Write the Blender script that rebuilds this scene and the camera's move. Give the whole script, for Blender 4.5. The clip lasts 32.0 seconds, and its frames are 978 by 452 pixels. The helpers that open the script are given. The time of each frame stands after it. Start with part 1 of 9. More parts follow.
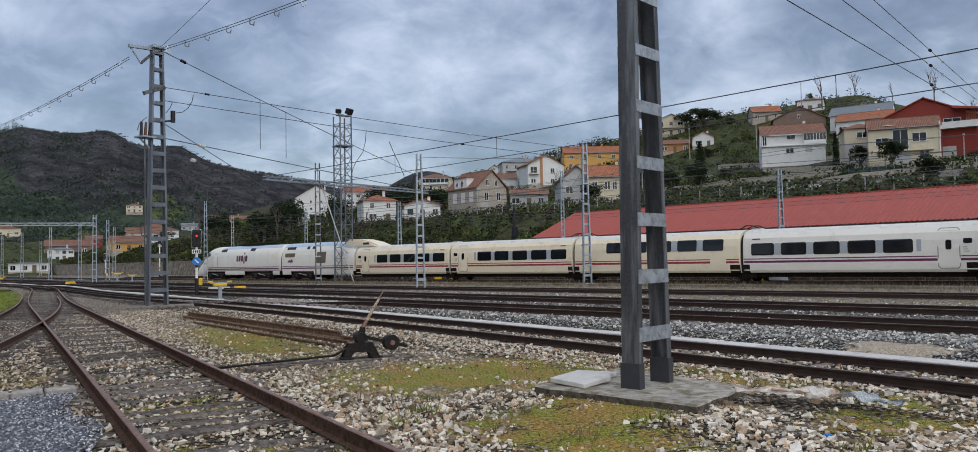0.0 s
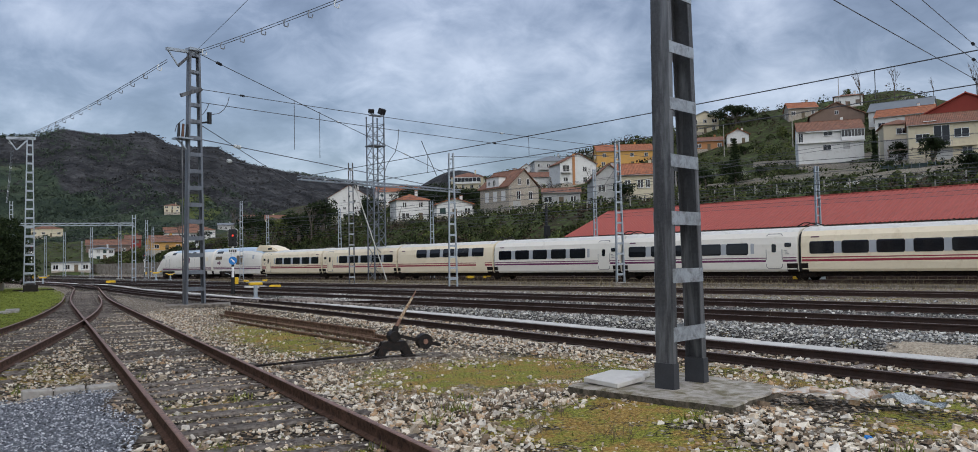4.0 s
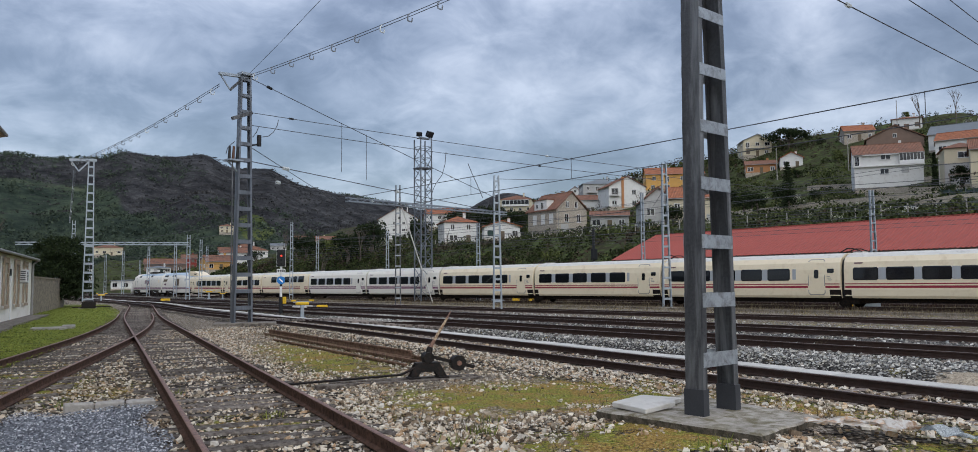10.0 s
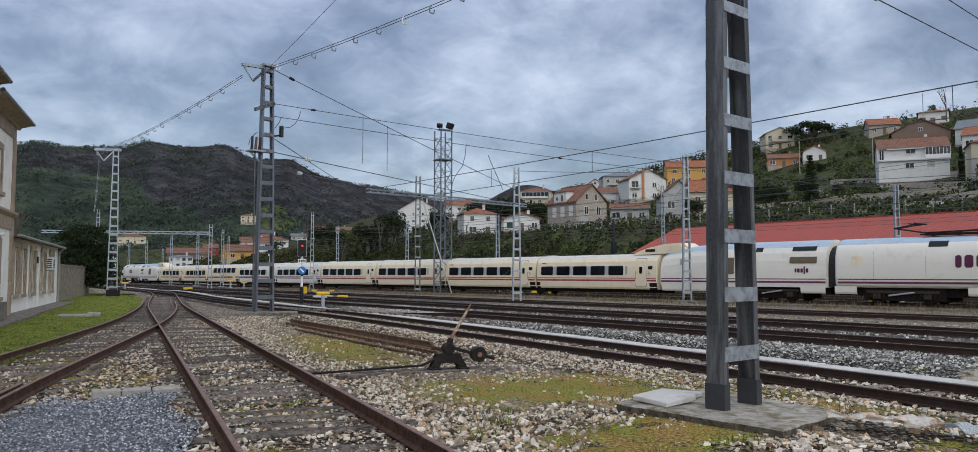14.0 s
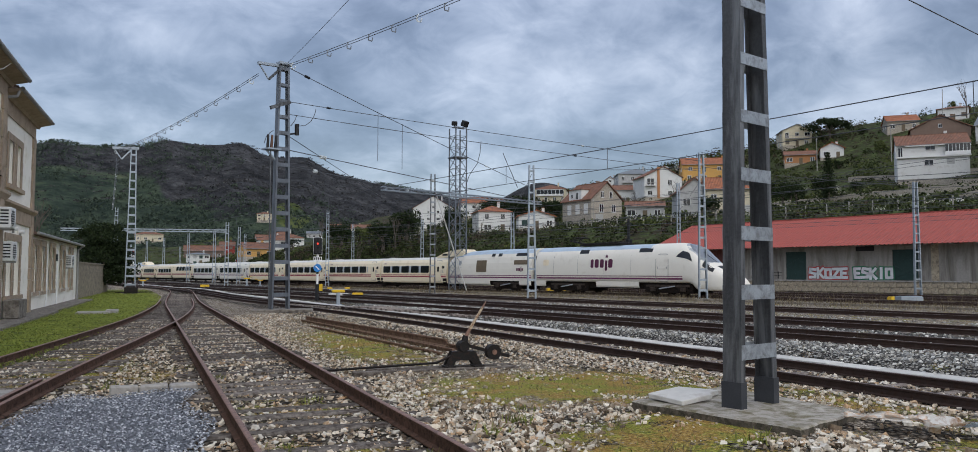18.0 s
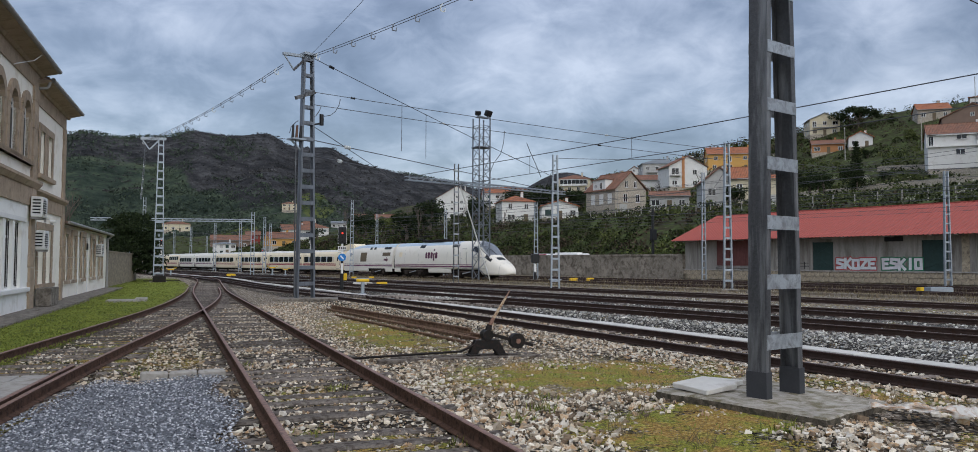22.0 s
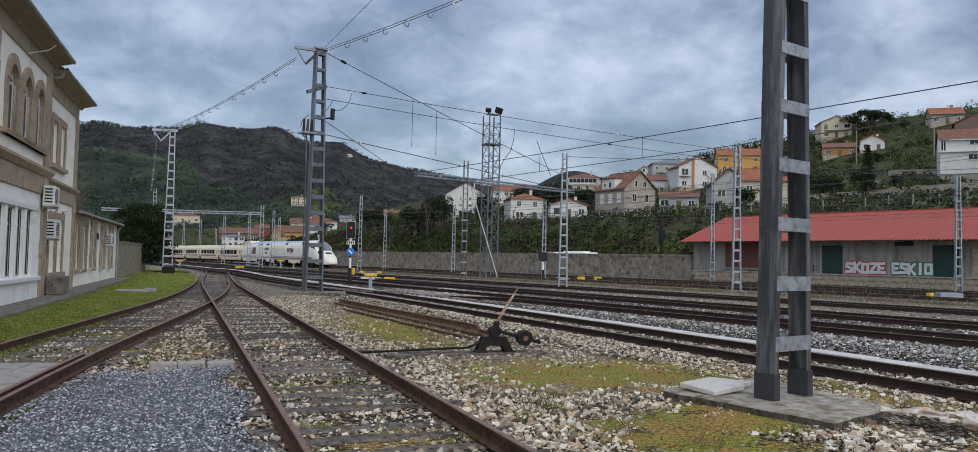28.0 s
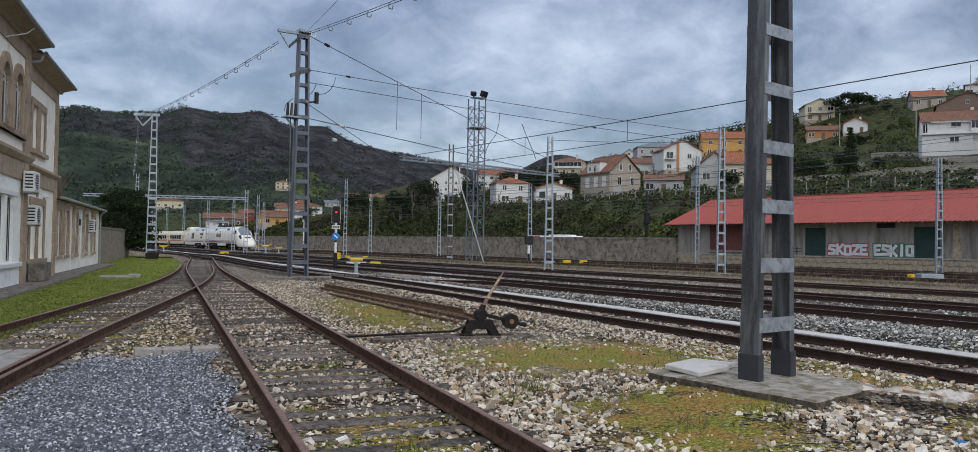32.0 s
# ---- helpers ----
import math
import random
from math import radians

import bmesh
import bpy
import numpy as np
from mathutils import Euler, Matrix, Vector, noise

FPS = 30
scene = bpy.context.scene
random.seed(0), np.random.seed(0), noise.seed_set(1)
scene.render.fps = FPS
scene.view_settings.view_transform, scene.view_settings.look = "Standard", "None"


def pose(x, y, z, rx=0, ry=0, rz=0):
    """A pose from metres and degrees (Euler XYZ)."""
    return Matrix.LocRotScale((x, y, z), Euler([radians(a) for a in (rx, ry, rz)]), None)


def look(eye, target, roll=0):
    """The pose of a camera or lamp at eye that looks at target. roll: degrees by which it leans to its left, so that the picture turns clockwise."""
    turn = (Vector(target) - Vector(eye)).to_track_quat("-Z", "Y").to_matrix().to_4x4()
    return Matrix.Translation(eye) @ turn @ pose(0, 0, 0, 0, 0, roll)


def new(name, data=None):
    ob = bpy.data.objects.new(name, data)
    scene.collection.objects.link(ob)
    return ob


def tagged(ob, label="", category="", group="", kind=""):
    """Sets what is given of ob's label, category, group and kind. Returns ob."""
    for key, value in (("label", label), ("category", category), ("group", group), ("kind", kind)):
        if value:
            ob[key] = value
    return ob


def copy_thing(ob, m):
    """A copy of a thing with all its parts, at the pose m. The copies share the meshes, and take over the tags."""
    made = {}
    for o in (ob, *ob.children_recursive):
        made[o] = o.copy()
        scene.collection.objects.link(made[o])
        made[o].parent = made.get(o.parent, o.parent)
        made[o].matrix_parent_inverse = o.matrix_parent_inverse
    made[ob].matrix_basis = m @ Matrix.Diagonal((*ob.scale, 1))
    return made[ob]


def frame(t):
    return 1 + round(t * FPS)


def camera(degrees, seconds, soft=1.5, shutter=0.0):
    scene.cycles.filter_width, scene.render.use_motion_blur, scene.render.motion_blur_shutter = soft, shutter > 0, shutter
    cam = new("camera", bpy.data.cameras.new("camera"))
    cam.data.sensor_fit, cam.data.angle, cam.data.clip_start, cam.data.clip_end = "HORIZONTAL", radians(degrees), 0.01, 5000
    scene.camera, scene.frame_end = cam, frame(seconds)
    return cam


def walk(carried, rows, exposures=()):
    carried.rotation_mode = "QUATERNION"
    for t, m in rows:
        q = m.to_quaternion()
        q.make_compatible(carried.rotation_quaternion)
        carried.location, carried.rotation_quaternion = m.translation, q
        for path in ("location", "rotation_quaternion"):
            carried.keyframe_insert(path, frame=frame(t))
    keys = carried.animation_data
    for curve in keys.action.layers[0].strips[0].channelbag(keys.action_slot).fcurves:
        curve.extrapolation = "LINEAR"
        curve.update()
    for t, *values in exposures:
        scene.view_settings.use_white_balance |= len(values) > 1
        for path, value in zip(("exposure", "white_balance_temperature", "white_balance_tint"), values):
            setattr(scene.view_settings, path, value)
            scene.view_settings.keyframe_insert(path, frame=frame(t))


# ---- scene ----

# ---------------------------------------------------------------- camera
cam = camera(63.12, 32.0, soft=0.85)


def aim(yaw, tilt, roll, x, y, z):
    """A pose at x, y, z that looks yaw degrees to the right of +y and tilt degrees up."""
    a, b = radians(yaw), radians(tilt)
    return look((x, y, z), (x + 9 * math.sin(a) * math.cos(b), y + 9 * math.cos(a) * math.cos(b), z + 9 * math.sin(b)), roll)


walk(cam, [
    (0.0, aim(31.56, 2.49, -1.09, -0.121, 0.115, 1.709)),
    (0.5, aim(31.23, 2.51, -1.09, -0.141, 0.110, 1.708)),
    (1.0, aim(30.81, 2.54, -1.04, -0.149, 0.099, 1.713)),
    (1.5, aim(30.02, 2.72, -1.26, -0.139, 0.092, 1.710)),
    (2.0, aim(29.67, 2.74, -1.46, -0.138, 0.094, 1.704)),
    (2.5, aim(29.61, 2.66, -1.67, -0.130, 0.108, 1.705)),
    (3.0, aim(29.63, 2.52, -1.83, -0.116, 0.108, 1.706)),
    (3.5, aim(29.70, 2.41, -1.87, -0.119, 0.112, 1.707)),
    (5.5, aim(26.81, 2.92, 2.65, -0.140, 0.137, 1.741)),
    (6.0, aim(25.49, 2.98, 0.24, -0.126, 0.122, 1.742)),
    (6.5, aim(24.86, 3.43, 0.06, -0.092, 0.090, 1.726)),
    (7.0, aim(24.95, 3.60, -0.07, -0.028, 0.071, 1.717)),
    (7.5, aim(25.20, 3.64, -0.01, 0.043, 0.004, 1.714)),
    (8.0, aim(25.15, 4.04, -0.17, 0.055, -0.048, 1.720)),
    (8.5, aim(25.00, 4.54, -0.36, 0.073, -0.026, 1.708)),
    (9.0, aim(25.08, 4.54, -0.47, 0.078, -0.004, 1.702)),
    (9.5, aim(25.38, 4.47, -0.51, 0.078, -0.013, 1.699)),
    (10.0, aim(25.76, 4.13, -0.49, 0.089, -0.007, 1.699)),
    (10.5, aim(25.83, 3.99, -0.37, 0.081, -0.013, 1.700)),
    (11.0, aim(25.78, 3.92, -0.25, 0.064, -0.022, 1.707)),
    (11.5, aim(25.74, 3.84, -0.18, 0.067, -0.019, 1.696)),
    (12.0, aim(25.55, 3.81, -0.09, 0.051, -0.039, 1.699)),
    (12.5, aim(25.41, 3.71, 0.01, 0.037, -0.038, 1.704)),
    (13.0, aim(25.07, 3.64, 0.04, 0.044, -0.035, 1.700)),
    (13.5, aim(24.71, 3.59, 0.07, 0.044, -0.033, 1.703)),
    (14.0, aim(24.37, 3.54, 0.05, 0.036, -0.034, 1.707)),
    (14.5, aim(23.93, 3.57, 0.11, 0.043, -0.024, 1.703)),
    (16.5, aim(23.43, 3.60, 0.11, 0.036, -0.024, 1.702)),
    (17.0, aim(23.41, 3.56, 0.07, 0.044, -0.022, 1.700)),
    (17.5, aim(23.36, 3.50, 0.07, 0.050, -0.021, 1.696)),
    (18.0, aim(23.30, 3.38, 0.09, 0.045, -0.015, 1.702)),
    (18.5, aim(23.15, 3.18, 0.06, 0.039, -0.022, 1.703)),
    (19.0, aim(23.04, 3.03, 0.13, 0.031, -0.023, 1.702)),
    (19.5, aim(22.89, 2.95, 0.14, 0.037, -0.023, 1.702)),
    (20.0, aim(22.60, 2.93, 0.16, 0.035, -0.024, 1.707)),
    (20.5, aim(22.31, 2.89, 0.28, 0.025, -0.026, 1.705)),
    (21.0, aim(22.02, 2.83, 0.24, 0.016, -0.035, 1.705)),
    (21.5, aim(21.81, 2.74, 0.24, 0.020, -0.041, 1.698)),
    (22.0, aim(21.62, 2.65, 0.22, 0.025, -0.038, 1.691)),
    (22.5, aim(21.47, 2.48, 0.19, 0.026, -0.038, 1.696)),
    (23.0, aim(21.30, 2.28, 0.18, 0.021, -0.038, 1.690)),
    (23.5, aim(21.18, 2.14, 0.21, 0.009, -0.038, 1.692)),
    (24.0, aim(21.08, 2.04, 0.24, 0.010, -0.033, 1.695)),
    (24.5, aim(21.03, 2.01, 0.34, 0.004, -0.038, 1.695)),
    (25.0, aim(20.96, 2.02, 0.45, 0.002, -0.048, 1.696)),
    (25.5, aim(20.89, 2.04, 0.59, -0.004, -0.049, 1.696)),
    (27.5, aim(20.95, 2.49, 1.27, -0.010, -0.042, 1.684)),
    (28.0, aim(21.03, 2.44, 1.28, 0.001, -0.039, 1.682)),
    (28.5, aim(21.15, 2.38, 1.28, 0.004, -0.035, 1.678)),
    (29.0, aim(21.29, 2.26, 1.26, 0.007, -0.034, 1.678)),
    (29.5, aim(21.45, 2.04, 1.28, 0.012, -0.027, 1.674)),
    (30.0, aim(21.65, 1.88, 1.23, 0.010, -0.033, 1.673)),
    (30.5, aim(21.80, 1.72, 1.19, 0.017, -0.025, 1.673)),
    (31.0, aim(21.95, 1.53, 1.12, 0.022, -0.024, 1.674)),
    (31.5, aim(22.06, 1.43, 1.07, 0.017, -0.024, 1.673)),
    (32.0, aim(22.08, 1.31, 0.97, 0.006, -0.033, 1.675)),
])

# ---------------------------------------------------------------- light
SUN_ELEVATION, SUN_TURN = radians(46), radians(182)
world = bpy.data.worlds.new("overcast_sky")
scene.world = world
world.use_nodes = True
wt = world.node_tree
wt.nodes.clear()


def link(tree, a, b):
    tree.links.new(a, b)


def math_node(tree, op, a, b=None, clamp=False):
    n = tree.nodes.new("ShaderNodeMath")
    n.operation, n.use_clamp = op, clamp
    for i, v in enumerate((a, b)):
        if v is None:
            continue
        if isinstance(v, (int, float)):
            n.inputs[i].default_value = v
        else:
            link(tree, v, n.inputs[i])
    return n.outputs[0]


def mix_node(tree, fac, a, b):
    n = tree.nodes.new("ShaderNodeMix")
    n.data_type = "RGBA"
    for sock, v in ((n.inputs[0], fac), (n.inputs[6], a), (n.inputs[7], b)):
        if isinstance(v, (int, float)):
            sock.default_value = v
        elif isinstance(v, tuple):
            sock.default_value = (*v, 1) if len(v) == 3 else v
        else:
            link(tree, v, sock)
    return n.outputs[2]


def ramp_node(tree, fac, stops):
    n = tree.nodes.new("ShaderNodeValToRGB")
    while len(n.color_ramp.elements) < len(stops):
        n.color_ramp.elements.new(0.5)
    for e, (p, c) in zip(n.color_ramp.elements, stops):
        e.position, e.color = p, (*c, 1) if isinstance(c, tuple) else (c, c, c, 1)
    link(tree, fac, n.inputs[0])
    return n.outputs[0]


def noise_node(tree, vec, scale, detail=4.0, rough=0.55, distort=0.0):
    n = tree.nodes.new("ShaderNodeTexNoise")
    n.inputs["Scale"].default_value, n.inputs["Detail"].default_value = scale, detail
    n.inputs["Roughness"].default_value, n.inputs["Distortion"].default_value = rough, distort
    link(tree, vec, n.inputs["Vector"])
    return n.outputs["Fac"]


CLOUD_BANKS = ((20, 12.2, 7, 1.5, -0.075), (-1, 11.2, 9, 2.2, -0.05), (29, 9.3, 3.2, 0.8, -0.05), (34, 12.6, 3.5, 0.8, -0.03), (11, 9.8, 7, 1.5, -0.02),
               (26, 15.6, 6, 1.0, 0.03), (2, 15.2, 3.5, 1.0, 0.05), (46, 11, 9, 4, 0.045), (8, 14, 5, 2, -0.025), (37, 15, 6, 1.5, 0.035), (28, 7.4, 6, 1.0, 0.03), (14, 16.5, 5, 1.0, 0.02))


def build_world():
    sky = wt.nodes.new("ShaderNodeTexSky")
    sky.sky_type, sky.sun_disc = "NISHITA", False
    sky.sun_elevation, sky.sun_rotation = SUN_ELEVATION, SUN_TURN
    coord = wt.nodes.new("ShaderNodeTexCoord")
    sep = wt.nodes.new("ShaderNodeSeparateXYZ")
    link(wt, coord.outputs["Generated"], sep.inputs[0])
    # a flat cloud deck: the direction divided by its height above the horizon
    up = math_node(wt, "ADD", math_node(wt, "MAXIMUM", sep.outputs[2], 0.0), 0.42)
    flat = wt.nodes.new("ShaderNodeCombineXYZ")
    link(wt, math_node(wt, "DIVIDE", sep.outputs[0], up), flat.inputs[0])
    link(wt, math_node(wt, "DIVIDE", sep.outputs[1], up), flat.inputs[1])
    big = noise_node(wt, flat.outputs[0], 2.3, 5, 0.55, 0.25)
    fine = noise_node(wt, flat.outputs[0], 7.5, 8, 0.62, 0.5)
    deck = math_node(wt, "ADD", math_node(wt, "MULTIPLY", big, 0.7), math_node(wt, "MULTIPLY", fine, 0.3))
    # the heavier and the thinner banks of the deck: bearing, height, half width, half height (degrees), weight
    for bearing, height, wide, tall, weight in CLOUD_BANKS:
        a, b = radians(bearing), radians(height)
        q = None
        for axis, size in (((math.cos(a), -math.sin(a), 0), wide), ((-math.sin(a) * math.sin(b), -math.cos(a) * math.sin(b), math.cos(b)), tall)):
            dot = wt.nodes.new("ShaderNodeVectorMath")
            dot.operation = "DOT_PRODUCT"
            dot.inputs[1].default_value = axis
            link(wt, coord.outputs["Generated"], dot.inputs[0])
            k = math_node(wt, "MULTIPLY", dot.outputs["Value"], 1 / radians(size))
            k = math_node(wt, "MULTIPLY", k, k)
            q = k if q is None else math_node(wt, "ADD", q, k)
        soft = math_node(wt, "POWER", 2.718, math_node(wt, "MULTIPLY", q, -1.0))
        deck = math_node(wt, "ADD", deck, math_node(wt, "MULTIPLY", soft, weight))
    cloud = ramp_node(wt, deck, [(0.36, (0.125, 0.148, 0.212)), (0.45, (0.225, 0.265, 0.362)), (0.53, (0.4, 0.452, 0.573)), (0.64, (0.7, 0.755, 0.885))])
    thin = ramp_node(wt, sep.outputs[2], [(0.03, 0.47), (0.26, 0.6), (0.5, 1.0)])
    dim = wt.nodes.new("ShaderNodeVectorMath")
    dim.operation = "MULTIPLY"
    link(wt, cloud, dim.inputs[0])
    link(wt, thin, dim.inputs[1])
    deep = mix_node(wt, 0.04, dim.outputs[0], sky.outputs[0])
    bg = wt.nodes.new("ShaderNodeBackground")
    bg.inputs["Strength"].default_value = 1.0
    out = wt.nodes.new("ShaderNodeOutputWorld")
    link(wt, deep, bg.inputs["Color"])
    link(wt, bg.outputs[0], out.inputs["Surface"])


build_world()
sun = new("sun", bpy.data.lights.new("sun", "SUN"))
sun.data.energy, sun.data.angle, sun.data.color = 1.5, radians(100), (1.0, 0.955, 0.88)
sun.matrix_world = look((0, 0, 60), (math.sin(SUN_TURN) * -30, math.cos(SUN_TURN) * -30, 60 - 30 * math.tan(SUN_ELEVATION)))
scene.view_settings.exposure = 0.3


# ---------------------------------------------------------------- materials
def material(name, colour, rough=0.7, metal=0.0, vary=0.15, scale=3.0, dirt=None, dirt_amount=0.0, bump=0.0, bump_scale=40.0, relief=0.02,
             each=0.0, spec=0.35, streaks=False):
    """Two scales of variation round a base colour; dirt: a second colour laid on in stains; each: brightness that differs from piece to piece."""
    m = bpy.data.materials.new(name)
    m.use_nodes = True
    t = m.node_tree
    b = t.nodes["Principled BSDF"]
    co = t.nodes.new("ShaderNodeTexCoord")
    vec = co.outputs["Object"]
    if streaks:
        mp = t.nodes.new("ShaderNodeMapping")
        mp.inputs["Scale"].default_value = (1, 1, 0.12)
        link(t, vec, mp.inputs[0])
        vec = mp.outputs[0]
    broad = noise_node(t, vec, scale, 3)
    grain = noise_node(t, co.outputs["Object"], scale * 11, 4)
    f = math_node(t, "ADD", math_node(t, "MULTIPLY", broad, 0.6), math_node(t, "MULTIPLY", grain, 0.4))
    lo, hi = tuple(c * (1 - vary) for c in colour), tuple(min(1.0, c * (1 + vary)) for c in colour)
    col = ramp_node(t, f, [(0.3, lo), (0.7, hi)])
    if dirt:
        stain = noise_node(t, vec, scale * 2.3, 6, 0.65, 0.4)
        edge = 0.72 - 0.4 * dirt_amount
        col = mix_node(t, ramp_node(t, stain, [(edge - 0.1, 0.0), (edge + 0.1, 1.0)]), col, dirt)
    if each:
        info = t.nodes.new("ShaderNodeObjectInfo")
        k = math_node(t, "ADD", math_node(t, "MULTIPLY", info.outputs["Random"], 2 * each), 1 - each)
        col = mix_node(t, 1.0, col, col)
        n = t.nodes.new("ShaderNodeVectorMath")
        n.operation = "SCALE"
        link(t, col, n.inputs[0])
        link(t, k, n.inputs["Scale"])
        col = n.outputs[0]
    link(t, col, b.inputs["Base Color"])
    b.inputs["Roughness"].default_value, b.inputs["Metallic"].default_value = rough, metal
    b.inputs["Specular IOR Level"].default_value = spec
    if bump:
        n = t.nodes.new("ShaderNodeBump")
        n.inputs["Strength"].default_value, n.inputs["Distance"].default_value = bump, relief
        link(t, noise_node(t, co.outputs["Object"], bump_scale, 4), n.inputs["Height"])
        link(t, n.outputs[0], b.inputs["Normal"])
    return m


def leafy(name, dark, light, scale=6.0):
    m = bpy.data.materials.new(name)
    m.use_nodes = True
    t = m.node_tree
    b = t.nodes["Principled BSDF"]
    g = t.nodes.new("ShaderNodeNewGeometry")
    co = t.nodes.new("ShaderNodeTexCoord")
    f = math_node(t, "ADD", math_node(t, "MULTIPLY", g.outputs["Random Per Island"], 0.55),
                  math_node(t, "MULTIPLY", noise_node(t, co.outputs["Object"], scale, 3), 0.45))
    link(t, ramp_node(t, f, [(0.2, dark), (0.75, light)]), b.inputs["Base Color"])
    b.inputs["Roughness"].default_value, b.inputs["Specular IOR Level"].default_value = 0.8, 0.1
    return m


def glow(name, colour, strength):
    m = bpy.data.materials.new(name)
    m.use_nodes = True
    b = m.node_tree.nodes["Principled BSDF"]
    b.inputs["Base Color"].default_value = (*colour, 1)
    b.inputs["Emission Color"].default_value, b.inputs["Emission Strength"].default_value = (*colour, 1), strength
    return m


RUST = material("rusty_rail_steel", (0.105, 0.06, 0.042), 0.85, 0.0, 0.4, 5, (0.035, 0.021, 0.016), 0.4, 0.4, 120, spec=0.15)
RUST_DARK = material("dark_rail_steel", (0.048, 0.033, 0.028), 0.85, 0.0, 0.35, 4, (0.045, 0.025, 0.018), 0.35, 0.3, 90, spec=0.12)
RAIL_TOP = material("worn_rail_head", (0.26, 0.15, 0.112), 0.5, 0.35, 0.3, 6, (0.09, 0.05, 0.035), 0.35, 0.15, 120)
RAIL_TOP_DARK = material("dull_rail_head", (0.125, 0.095, 0.084), 0.5, 0.3, 0.3, 6, spec=0.3)
SLEEPER = material("weathered_sleeper_wood", (0.17, 0.15, 0.132), 0.95, 0, 0.5, 4, (0.05, 0.038, 0.032), 0.45, 0.8, 60, each=0.35, spec=0.15)
SLEEPER_PALE = material("bleached_sleeper_wood", (0.25, 0.215, 0.19), 0.95, 0, 0.4, 4, (0.1, 0.08, 0.068), 0.35, 0.8, 60, each=0.2, spec=0.15)
CONCRETE = material("weathered_concrete", (0.36, 0.345, 0.32), 0.9, 0, 0.16, 1.4, (0.2, 0.18, 0.155), 0.35, 0.5, 60)
CONCRETE_PALE = material("pale_concrete", (0.56, 0.545, 0.51), 0.9, 0, 0.12, 1.0, (0.4, 0.37, 0.33), 0.25, 0.4, 60, each=0.08)
GALV = material("galvanised_steel", (0.33, 0.375, 0.42), 0.45, 0.55, 0.14, 2.5, (0.24, 0.27, 0.3), 0.2, 0.1, 60)
GALV_DARK = material("aged_galvanised_steel", (0.075, 0.078, 0.084), 0.5, 0.3, 0.45, 2.6, (0.21, 0.22, 0.23), 0.32, 0.25, 60, streaks=True)
GALV_PLATE = material("pale_galvanised_plate", (0.36, 0.395, 0.43), 0.45, 0.45, 0.25, 4, (0.2, 0.21, 0.22), 0.4, 0.15, 60)
BITUMEN = material("dark_painted_mast_foot", (0.05, 0.053, 0.06), 0.6, 0.2, 0.2, 4)
IRON = material("black_greasy_iron", (0.013, 0.0115, 0.011), 0.6, 0.1, 0.3, 8, (0.04, 0.022, 0.016), 0.3, 0.3, 90, spec=0.25)
BLACK = material("black_plastic", (0.014, 0.015, 0.017), 0.5, 0, 0.1, 4)
WIRE = material("dark_wire", (0.09, 0.094, 0.103), 0.6, 0.4, 0.1, 4)
YELLOW = material("yellow_paint", (0.68, 0.43, 0.02), 0.55, 0, 0.1, 6)
BLUE = material("blue_sign_paint", (0.02, 0.2, 0.55), 0.45, 0, 0.06, 6)
WHITE = material("white_paint", (0.78, 0.78, 0.76), 0.6, 0, 0.06, 2, (0.6, 0.58, 0.54), 0.2)
TRAIN_CREAM = material("cream_coach_paint", (0.83, 0.725, 0.53), 0.4, 0, 0.05, 0.7, (0.7, 0.585, 0.4), 0.22)
TRAIN_WHITE = material("white_coach_paint", (0.79, 0.755, 0.67), 0.4, 0, 0.04, 0.7, (0.68, 0.64, 0.55), 0.16)
TRAIN_ROOF = material("grey_coach_roof", (0.64, 0.62, 0.57), 0.5, 0, 0.08, 1.2, (0.42, 0.4, 0.36), 0.22)
TRAIN_BLUE = material("blue_grey_coach_roof", (0.42, 0.52, 0.62), 0.4, 0, 0.08, 1.0, (0.36, 0.4, 0.44), 0.25)
STRIPE_RED = material("red_stripe", (0.3, 0.035, 0.055), 0.4, 0, 0.08, 2)
STRIPE_PURPLE = material("purple_stripe", (0.15, 0.03, 0.09), 0.4, 0, 0.08, 2)
LOGO = material("dark_purple_lettering", (0.1, 0.02, 0.055), 0.4, 0, 0.05, 2)
GLASS_DARK = material("dark_tinted_glass", (0.008, 0.009, 0.012), 0.06, 0, 0.1, 2, spec=0.5)
GRILLE = material("brown_radiator_grille", (0.15, 0.115, 0.075), 0.7, 0.1, 0.2, 8)
UNDER = material("dark_running_gear", (0.014, 0.012, 0.011), 0.9, 0.0, 0.4, 5, (0.04, 0.026, 0.018), 0.35, spec=0.1)
GREY_PAINT = material("grey_paint", (0.38, 0.4, 0.42), 0.5, 0, 0.08, 3)
RED_ROOF = material("red_metal_roofing", (0.34, 0.08, 0.062), 0.7, 0, 0.1, 0.35, (0.25, 0.075, 0.06), 0.3, streaks=False)
RENDER_GREY = material("grey_render", (0.3, 0.285, 0.262), 0.9, 0, 0.25, 0.6, (0.15, 0.138, 0.12), 0.4, 0.3, 30, streaks=True)
STONE_BAND = material("buff_stone_plinth", (0.4, 0.34, 0.25), 0.9, 0, 0.3, 1.4, (0.14, 0.12, 0.1), 0.4, 0.6, 20)
GREEN_DOOR = material("dark_green_door_paint", (0.022, 0.05, 0.045), 0.6, 0, 0.25, 3)
